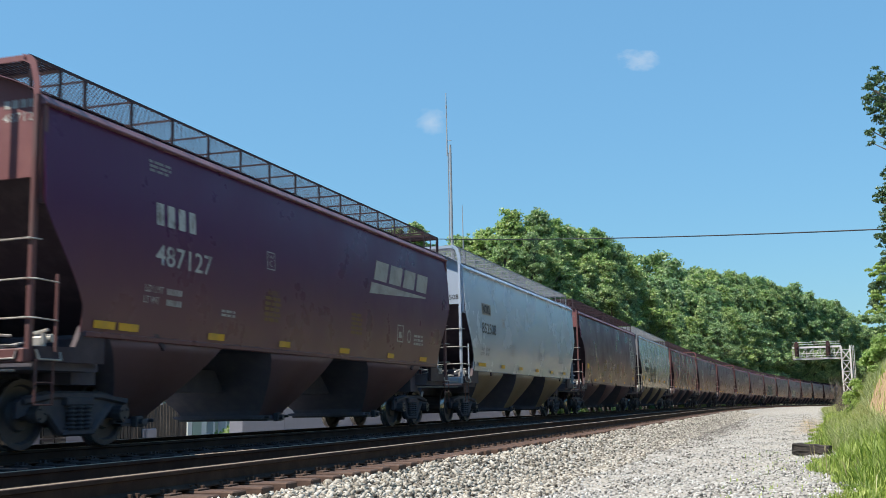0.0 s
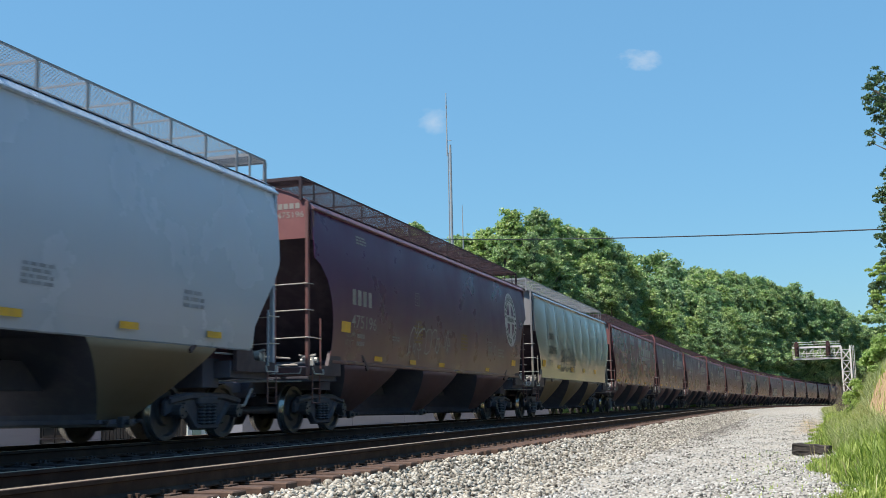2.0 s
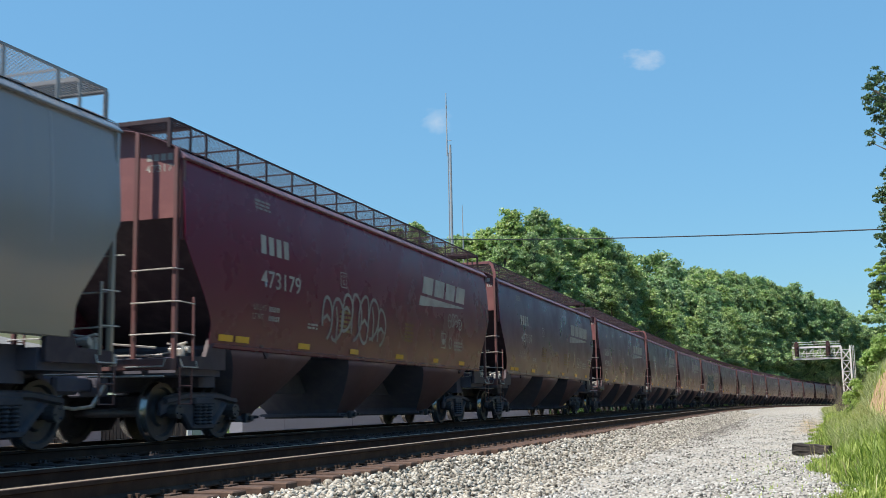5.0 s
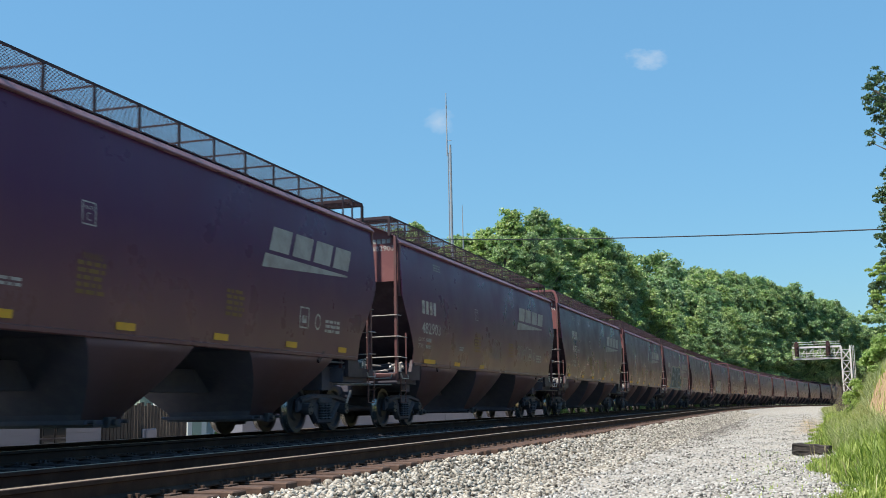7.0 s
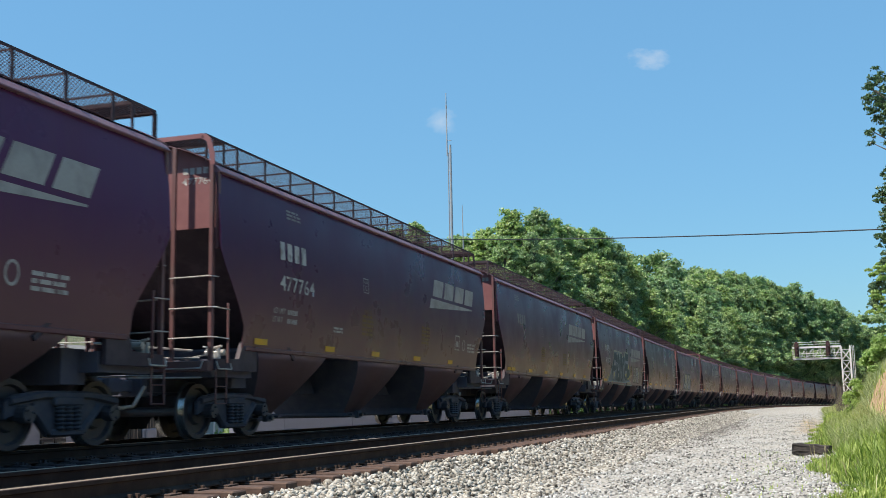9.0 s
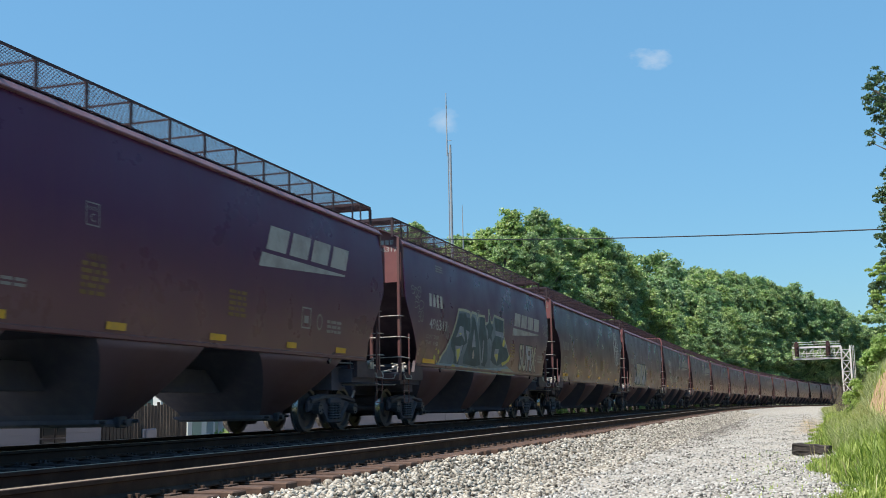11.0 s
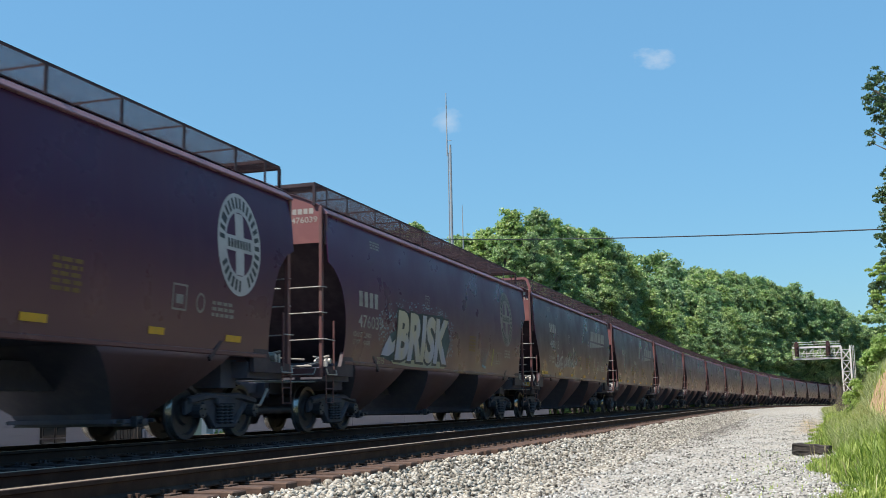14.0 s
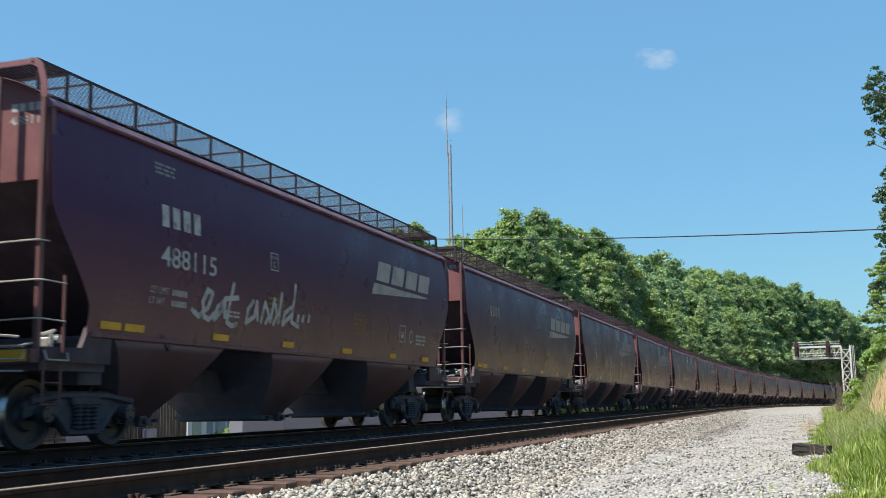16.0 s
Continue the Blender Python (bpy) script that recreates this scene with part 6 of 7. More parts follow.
            car = hopper_car(s, 16.5, M_BROWN, "brown covered hopper car with pale block graffiti and emblem", rounded=True)
            dress(car, 16.5, "476039", M_OFFWHITE, rng, 1.58, 2.60, 2.15, False, 0.0, M_OFFWHITE, 2.93, 10.7, ("224400", "61600"), (), rounded=True, num_w=1.42, tail=False)
            h = 8.25
            emblem(car, h, 13.85, 3.17, M_FADED)
            dots = []
            for k in range(900):
                y, z = rng.uniform(2.7, 8.2), rng.uniform(1.55, 2.98)
                if abs((y - 5.6) / 2.9) ** 2 + abs((z - 2.2) / 0.85) ** 2 < 1.1:
                    r = rng.uniform(0.008, 0.024)
                    dots.append(rect(y - h - r, y - h + r, z - r, z + r))
            decal("graffiti_speckle", dots, M_BLUE, car, proud_x, "pale blue speckles round the graffiti")
            decal("graffiti_shade", [on(h, [(2.93, 1.58), (3.07, 1.81), (3.46, 2.12), (4.03, 2.27), (4.17, 2.70), (4.72, 2.68), (6.17, 2.75), (7.26, 2.79), (7.61, 2.63), (7.90, 2.18), (7.48, 1.49), (3.67, 1.49)])], M_TEAL, car, lambda z: side_x(z) + 0.008, "dark teal shade behind graffiti")
            decal("graffiti_arrow", [on(h, [(2.95, 1.62), (3.15, 1.86), (3.42, 2.09), (3.58, 1.92), (3.90, 2.06), (3.82, 1.76), (3.42, 1.61)])], M_LILAC, car, lambda z: side_x(z) + 0.013, "cream graffiti arrow")
            decal("graffiti_base", [on(h, [(3.62, 1.52), (4.73, 1.57), (6.17, 1.60), (7.59, 1.61), (7.59, 1.44), (5.19, 1.41), (3.77, 1.45)])], M_CREAM, car, lambda z: side_x(z) + 0.013, "pale graffiti base")
            lettering("tag_year", "2015", 2.76 - h, 3.19 - h, 1.41, 1.57, M_CREAM, car, prouder_x, 0.01)
            lettering("graffiti_outline", "BRISK", 3.72 - h, 7.78 - h, 1.47, 2.76, M_INK, car, lambda z: side_x(z) + 0.017, 0.085, "dark teal outline of block graffiti", 0.12)
            lettering("graffiti_letters", "BRISK", 3.80 - h, 7.70 - h, 1.53, 2.71, M_LILAC, car, lambda z: side_x(z) + 0.021, 0.05, "cream block graffiti letters", 0.12)
            marks = []
            marks += stroke(on(h, [(11.01, 2.07), (11.07, 1.89), (11.15, 1.69)]), 0.028)
            marks += stroke(on(h, [(11.16, 2.14), (11.19, 1.92), (11.23, 1.66)]), 0.028)
            marks += stroke(on(h, [(11.33, 2.13), (11.32, 1.89), (11.30, 1.65)]), 0.028)
            marks += stroke(on(h, [(11.46, 2.16), (11.46, 1.92), (11.43, 1.67)]), 0.028)
            marks += stroke(on(h, [(11.26, 2.02), (11.26, 1.62)]), 0.028)
            marks += stroke(on(h, [(11.39, 2.05), (11.38, 1.65)]), 0.028)
            marks += stroke(on(h, [(11.60, 1.97), (11.46, 1.85), (11.39, 1.71)]), 0.028)
            marks += stroke(on(h, [(11.86, 2.25), (11.72, 2.08), (11.56, 1.92)]), 0.028)
            marks += stroke(on(h, [(10.85, 1.93), (10.97, 1.89), (11.07, 1.85)]), 0.028)
            marks += stroke(on(h, [(11.08, 2.06), (11.13, 1.91), (11.19, 1.76)]), 0.028)
            marks += stroke(on(h, [(11.51, 1.95), (11.50, 1.67)]), 0.028)
            marks += stroke(on(h, [(10.99, 1.77), (11.15, 1.76)]), 0.028)
            decal("spray_splash", marks, M_FADED, car, proud_x, "faded white splash of spray paint")
            decal("splash_foot", stroke(on(h, [(11.15, 1.63), (11.26, 1.62), (11.38, 1.59), (11.54, 1.58)]), 0.07), M_BLUE, car, proud_x, "pale blue foot of the spray splash")
            decal("yellow_stroke", stroke(on(h, [(12.28, 2.13), (12.23, 1.96), (12.15, 1.68)]), 0.075), M_LIME, car, proud_x, "upright yellow paint stroke")
            decal("oval_stencil", ring(12.49 - h, 1.87, 0.16, 0.19, 0.82, 1.0, 22)[::2], M_FADED, car, proud_x)
            decal("test_stencil", stroke(on(h, [(12.75, 2.06), (13.20, 2.07), (13.09, 1.73), (12.64, 1.73), (12.75, 2.06)]), 0.024) + stroke(on(h, [(12.97, 2.07), (12.90, 1.80)]), 0.02) + stroke(on(h, [(12.67, 1.79), (13.11, 1.80)]), 0.02), M_OFFWHITE, car, proud_x, "white boxed test stencil")
        elif i == 13:
            car = hopper_car(s, 16.2, M_BROWN, "dark red covered hopper car with a white handwritten tag", gusset=True)
            dress(car, 16.2, "488115", M_WHITE, rng)
            h = 8.1
            marks = []
            marks += stroke(on(h, [(3.36, 2.00), (3.56, 1.91), (3.83, 2.07), (3.94, 2.30), (3.79, 2.34), (3.66, 2.14), (3.73, 1.92), (3.87, 1.88), (4.04, 1.99)]), 0.085)
            marks += stroke(on(h, [(4.28, 2.19), (4.11, 2.09), (4.04, 1.89), (4.25, 2.05), (4.34, 2.24), (4.36, 1.95)]), 0.085)
            marks += stroke(on(h, [(4.61, 2.52), (4.49, 2.16), (4.44, 1.88), (4.59, 1.83), (4.77, 1.86)]), 0.085)
            marks += stroke(on(h, [(4.36, 2.25), (4.76, 2.30)]), 0.085)
            marks += stroke(on(h, [(5.29, 2.29), (5.12, 2.14), (5.08, 1.91), (5.36, 2.04), (5.42, 2.29), (5.48, 1.98)]), 0.085)
            marks += stroke(on(h, [(5.73, 2.32), (5.60, 1.96)]), 0.085)
            marks += stroke(on(h, [(5.75, 2.27), (5.90, 2.08), (5.77, 1.95)]), 0.085)
            marks += stroke(on(h, [(6.07, 2.40), (5.94, 1.98)]), 0.085)
            marks += stroke(on(h, [(6.11, 2.30), (6.20, 2.11), (6.07, 1.95)]), 0.085)
            marks += stroke(on(h, [(6.35, 2.52), (6.25, 1.99)]), 0.085)
            marks += stroke(on(h, [(6.91, 2.73), (6.77, 2.04), (7.07, 1.97)]), 0.085)
            marks += stroke(on(h, [(6.74, 2.30), (6.49, 2.18), (6.43, 1.97), (6.74, 2.15)]), 0.085)
            marks += stroke(on(h, [(7.05, 2.17), (7.03, 2.07)]), 0.085)
            marks += stroke(on(h, [(7.27, 2.18), (7.24, 2.09)]), 0.085)
            marks += stroke(on(h, [(7.52, 2.20), (7.49, 2.09)]), 0.085)
            decal("tag", marks, M_WHITE, car, prouder_x, "white handwritten spray tag")
            end_tape(car, 16.2)
        elif i == 14:
            car = hopper_car(s, 15.9, M_BROWN, PLAIN_LABEL)
            dress(car, 15.9, "", M_FADED, rng)
        else:
            car = hopper_car(s, 16.2, M_RED if i % 4 == 3 else M_BROWN, RED_LABEL if i % 4 == 3 else PLAIN_LABEL)
            if i < 22:
                big_logo(car, 8.1, 10.7, 2.93, M_FADED)
                road_mark(car, 8.1, 2.48, 3.16, M_FADED)


build_train()


# ---- signal bridge over both tracks ----
def build_signal():
    s = 232.0
    sig = tagged(new("signal_bridge"), "galvanised lattice cantilever signal bridge with black signal heads", "signal")
    x, y, u = plan(s, 0.0)
    sig.matrix_basis = pose(x, y, fall(s), 0, 0, -math.degrees(u))
    c0, c1, tip = NEAR + 4.4, NEAR + 6.1, NEAR - 5.0
    top, bot = 11.75, 9.35
    bm = bmesh.new()
    for cx in (c0, c1):
        for dy in (-0.6, 0.6):
            box(bm, cx - 0.1, cx + 0.1, dy - 0.1, dy + 0.1, -1.0, top)
    z = 0.0
    while z < top - 1.0:
        for dy in (-0.6, 0.6):
            rod(bm, (c0, dy, z), (c1, dy, z + 2.2), 0.055, 5)
            rod(bm, (c1, dy, z), (c0, dy, z + 2.2), 0.055, 5)
            rod(bm, (c0, dy, z + 2.2), (c1, dy, z + 2.2), 0.06, 5)
        z += 2.2
    part("mast", bm, M_ALU, sig)
    bm = bmesh.new()
    for zz in (bot, top - 0.05):
        for dy in (-0.6, 0.6):
            box(bm, tip, c0, dy - 0.13, dy + 0.13, zz - 0.16, zz + 0.16)
    k = 7
    for i in range(k):
        a, b = tip + (c0 - tip) * i / k, tip + (c0 - tip) * (i + 1) / k
        for dy in (-0.6, 0.6):
            rod(bm, (a, dy, bot), (b, dy, top), 0.03, 5)
            rod(bm, (a, dy, bot), (a, dy, top), 0.03, 5)
    part("arm", bm, M_ALU, sig)
    bm = bmesh.new()
    for zz in (bot + 0.55, bot + 1.05, top + 0.5, top + 0.95):
        rod(bm, (tip, -0.75, zz), (c0, -0.75, zz), 0.05, 5)
    box(bm, tip, c0, -0.8, 0.8, bot + 0.1, bot + 0.17)
    part("walkway_rail", bm, M_ALU, sig)
    bm = bmesh.new()
    for dy in (-0.25, 0.25):
        box(bm, c1 + 0.35, c1 + 0.45, dy - 0.04, dy + 0.04, -1.0, top + 0.1)
    z = 0.0
    while z < top:
        rod(bm, (c1 + 0.4, -0.25, z), (c1 + 0.4, 0.25, z), 0.04, 5)
        z += 0.45
    box(bm, c1 + 0.7, c1 + 0.76, -0.3, 0.3, -1.0, top)
    z = 0.0
    while z < top:
        box(bm, c1 + 0.4, c1 + 0.75, -0.3, -0.24, z, z + 0.1)
        z += 0.6
    part("ladder", bm, M_ALU, sig)
    for hx in (tip + 0.9, tip + 7.0):
        bm = bmesh.new()
        prism(bm, [(hx - 0.42, bot + 0.5), (hx + 0.42, bot + 0.5), (hx + 0.42, bot + 2.9), (hx + 0.22, bot + 3.5), (hx - 0.22, bot + 3.5), (hx - 0.42, bot + 2.9)], "y", -1.05, -0.95)
        for zz in (bot + 0.9, bot + 1.7, bot + 2.5):
            rod(bm, (hx, -1.05, zz), (hx, -1.5, zz), 0.2, 10)
        part("signal_head", bm, M_BLACK, sig, "black signal head")


build_signal()


# ---- radio mast and cable ----
def build_mast():
    m = tagged(new("radio_mast"), "slim grey radio mast with a whip aerial", "mast")
    m.location = (-28.5, 90.6, -1.6)
    bm = bmesh.new()
    rod(bm, (0, 0, -0.5), (0, 0, 14.0), 0.17, 10, 0.14)
    rod(bm, (0, 0, 14.0), (0, 0, 25.6), 0.13, 10, 0.10)
    part("pole", bm, M_POLE, m)
    bm = bmesh.new()
    rod(bm, (-0.30, 0, 24.6), (-0.32, 0, 30.5), 0.065, 6, 0.04)
    for z in (24.8, 26.0):
        rod(bm, (-0.34, 0, z), (0.12, 0, z), 0.03, 5)
    for z in (28.2, 29.0):
        rod(bm, (-0.31, 0, z), (-0.31, 0, z + 0.35), 0.07, 6)
    part("whip_aerial", bm, M_POLE, m)
    bm = bmesh.new()
    rod(bm, (-0.22, 0, 17.0), (-0.22, 0, 24.9), 0.05, 6)
    rod(bm, (0.08, 0, 20.2), (-0.25, 0, 20.2), 0.04, 5)
    rod(bm, (0.08, 0, 23.2), (-0.25, 0, 23.2), 0.04, 5)
    part("side_aerial", bm, M_POLE, m)
    m2 = tagged(new("short_mast"), "thin grey whip aerial on a short pole", "mast")
    m2.location = (-28.1, 92.7, -1.6)
    bm = bmesh.new()
    rod(bm, (0, 0, -0.5), (0, 0, 17.0), 0.09, 8, 0.06)
    part("pole", bm, M_POLE, m2)
    bm = bmesh.new()
    rod(bm, (0, 0, 17.0), (-0.02, 0, 20.4), 0.05, 6, 0.025)
    part("whip_aerial", bm, M_POLE, m2)


build_mast()


M_CABLE = surface("black_cable_sheath", (0.012, 0.016, 0.024), (0.02, 0.025, 0.03), 0.6, 0.0, 3, 30, 0.0)


def build_cable():
    a, b = Vector((-26.67, 70.1, 12.36)), Vector((4.96, 42.71, 6.72))
    verts, faces = [], []
    side = (b - a).cross(Vector((0, 0, 1))).normalized()
    for i in range(25):
        t = i / 24
        p = a.lerp(b, t)
        p.z -= 0.25 * 4 * t * (1 - t)
        for k in range(6):
            an = k * math.tau / 6
            verts.append(p + side * 0.03 * math.cos(an) + Vector((0, 0, 0.03 * math.sin(an))))
    for i in range(24):
        for k in range(6):
            faces.append((i * 6 + k, i * 6 + (k + 1) % 6, i * 6 + 6 + (k + 1) % 6, i * 6 + 6 + k))
    tagged(pydata("overhead_cable", verts, faces, M_CABLE), "black overhead telephone cable slung across the tracks", "cable")
    # the pole that carries it behind the train
    pole = tagged(new("utility_pole"), "weathered wooden utility pole behind the train", "pole")
    pole.location = (-26.67, 70.1, -1.7)
    bm = bmesh.new()
    rod(bm, (0, 0, -0.4), (0, 0, 14.2), 0.15, 9, 0.11)
    part("shaft", bm, M_BARK, pole)


build_cable()

# ---- town beyond the train, seen under the cars ----
M_SIDING = surface("lavender_grey_siding", (0.27, 0.265, 0.31), (0.22, 0.215, 0.25), 0.8, 0.0, 1.2, 30, 0.1)
M_GREENWALL = surface("pale_green_house_paint", (0.42, 0.50, 0.40), (0.36, 0.43, 0.34), 0.8, 0.0, 1.5, 30, 0.1)
M_TRIM = surface("white_porch_trim", (0.80, 0.80, 0.78), (0.7, 0.7, 0.67), 0.6, 0.0, 2, 30, 0.0)
M_FENCE = surface("dark_board_fence", (0.06, 0.05, 0.045), (0.10, 0.085, 0.07), 0.9, 0.0, 2, 25, 0.2)
M_SHINGLE = surface("grey_roof_shingles", (0.16, 0.155, 0.15), (0.22, 0.21, 0.2), 0.9, 0.0, 2, 25, 0.3)
M_PANE, _n, _l, _b = nodes_of("dark_window_glass")
_b.inputs["Base Color"].default_value = (0.02, 0.025, 0.03, 1)
_b.inputs["Roughness"].default_value = 0.08


def shed(name, label, x0, x1, y0, y1, z0, z1, wall_mat, category="building"):
    b = tagged(new(name), label, category)
    bm = bmesh.new()
    box(bm, x0, x1, y0, y1, z0, z1)
    part("wall", bm, wall_mat, b)
    bm = bmesh.new()
    prism(bm, [(x0 - 0.3, z1 + 0.003), (x1 + 0.3, z1 + 0.003), ((x0 + x1) / 2, z1 + 0.9)], "y", y0 - 0.3, y1 + 0.3)
    part("roof", bm, M_SHINGLE, b)
    return b


def build_town():
    b = shed("grey_building", "lavender-grey sided building beyond the tracks", -26, -18, 14.5, 25.1, -2.0, 1.9, M_SIDING)
    for y0, y1, z0, z1 in ((22.62, 23.10, -0.10, 0.92), (23.14, 23.56, -0.10, 0.92), (22.62, 23.10, -1.2, -0.14), (23.14, 23.56, -1.2, -0.14), (19.4, 20.4, -0.1, 0.9)):
        bm = bmesh.new()
        box(bm, -17.99, -17.93, y0, y1, z0, z1)
        w = part("window", bm, M_FENCE, b)
        bm = bmesh.new()
        box(bm, -17.93, -17.915, y0 + 0.05, y1 - 0.05, z0 + 0.06, z1 - 0.06)
        part("pane", bm, M_PANE, w)
    z = -1.6
    while z < 1.8:
        bm = bmesh.new()
        box(bm, -18.0, -17.975, 14.5, 22.55, z, z + 0.19)
        part("siding_board", bm, M_SIDING, b)
        bm = bmesh.new()
        box(bm, -18.0, -17.975, 23.62, 25.1, z, z + 0.19)
        part("siding_board", bm, M_SIDING, b)
        z += 0.2
    f = tagged(new("board_fence"), "dark upright board fence beyond the tracks", "fence")
    y = 25.2
    rng = random.Random(4)
    while y < 29.4:
        bm = bmesh.new()
        box(bm, -18.05 + rng.uniform(-0.03, 0.03), -18.0, y, y + 0.13, -1.8, 0.75 + rng.uniform(-0.08, 0.05))
        part("board", bm, M_FENCE, f)
        y += 0.165
    bm = bmesh.new()
    box(bm, -17.95, -17.75, 26.95, 27.45, -1.7, 0.02, 0.03)
    ob = part("utility_cabinet", bm, M_SIDING)
    tagged(ob, "pale grey metal utility cabinet by a dark fence", "cabinet")
    # pale green house with a white porch
    h = shed("green_house", "pale green house with a white porch", -30, -22.6, 33.8, 41.0, -2.0, 2.2, M_GREENWALL, "house")
    for y in (34.0, 35.2, 36.5, 37.7, 38.65, 39.6):
        bm = bmesh.new()
        box(bm, -22.15, -21.8, y - 0.06, y + 0.06, -1.9, 2.0, 0.01)
        part("porch_post", bm, M_TRIM, h)
    bm = bmesh.new()
    box(bm, -22.5, -21.8, 33.8, 41.0, 2.0, 2.18)
    part("porch_beam", bm, M_TRIM, h)
    for z in (-0.42, 0.14):
        bm = bmesh.new()
        box(bm, -22.05, -21.96, 34.0, 37.7, z - 0.04, z + 0.04)
        part("porch_rail", bm, M_TRIM, h)
    bm = bmesh.new()
    box(bm, -22.5, -21.5, 36.0, 36.08, -0.1, 1.1)
    part("porch_screen", bm, M_TRIM, h)
    bm = bmesh.new()
    box(bm, -22.6, -22.5, 37.5, 38.7, -1.8, 0.4)
    part("door", bm, M_TRIM, h, "white panelled door")
    bm = bmesh.new()
    box(bm, -22.6, -22.52, 35.7, 36.4, -0.7, 0.8)
    w = part("window", bm, M_TRIM, h)
    bm = bmesh.new()
    box(bm, -22.52, -22.505, 35.8, 36.3, -0.6, 0.7)
    part("pane", bm, M_PANE, w)
    # white shed with a sloping roof, and a heat pump beside it
    sh = tagged(new("garden_shed"), "small white board shed in front of a green house", "shed")
    bm = bmesh.new()
    box(bm, -21.6, -21.0, 34.45, 35.75, -2.0, 0.44)
    part("wall", bm, M_TRIM, sh)
    bm = bmesh.new()
    prism(bm, [(-21.68, 0.36), (-20.9, 0.44), (-20.9, 0.50), (-21.68, 0.52)], "y", 34.38, 35.82)
    part("roof", bm, M_SHINGLE, sh)
    bm = bmesh.new()
    box(bm, -21.0, -20.97, 34.75, 35.35, -1.8, 0.2, 0.006)
    part("door", bm, M_GREENWALL, sh)
    # long low wall
    wl2 = tagged(new("retaining_wall"), "long lavender-grey rendered wall beyond the tracks", "wall")
    y = 33.0
    while y < 78:
        bm = bmesh.new()
        box(bm, -18.5, -18.0, y + 0.008, y + 3.19, -2.2, 0.55)
        part("wall_panel", bm, M_SIDING, wl2)
        y += 3.2
    bm = bmesh.new()
    rod(bm, (-17.9, 33.5, -0.42), (-17.9, 37.5, -0.40), 0.05, 8)
    rod(bm, (-17.9, 34.8, -0.52), (-17.9, 36.8, -0.30), 0.07, 8)
    rod(bm, (-17.9, 40.5, -0.32), (-17.9, 47.5, -0.28), 0.035, 8)
    tagged(part("drain_pipe", bm, M_BLACK), "black pipe along the foot of a grey wall", "pipe")


build_town()


# ---- bank of grass, bushes and trees beside the road ----
def blades(name, s, off, height, lean, width, material, label, seed, category="grass"):
    rng = np.random.RandomState(seed)
    n = len(s)
    X, Y = plan_np(s, off)
    Z = ground_z(s, off) - 0.03
    a = rng.rand(n) * math.tau
    d = np.stack([np.cos(a), np.sin(a), np.zeros(n)], 1)
    w = np.stack([-np.sin(a), np.cos(a), np.zeros(n)], 1) * (width * (0.6 + 0.8 * rng.rand(n)))[:, None]
    p = np.stack([X, Y, Z], 1)
    up = np.array([0, 0, 1.0])
    ln = lean * (0.3 + rng.rand(n))
    h = height
    m1 = p + up * (h * 0.55)[:, None] + d * (h * ln * 0.3)[:, None]
    tp = p + up * (h * (1 - 0.35 * ln))[:, None] + d * (h * ln)[:, None]
    v = np.stack([p - w, p + w, m1 - w * 0.8, m1 + w * 0.8, tp], 1).reshape(-1, 3)
    i = np.arange(n)[:, None] * 5
    f = np.concatenate([i + np.array([[0, 1, 3]]), i + np.array([[0, 3, 2]]), i + np.array([[2, 3, 4]])], 0)
    return tagged(new(name, fast_mesh(name, v, f, material)), label, category, kind="stuff")


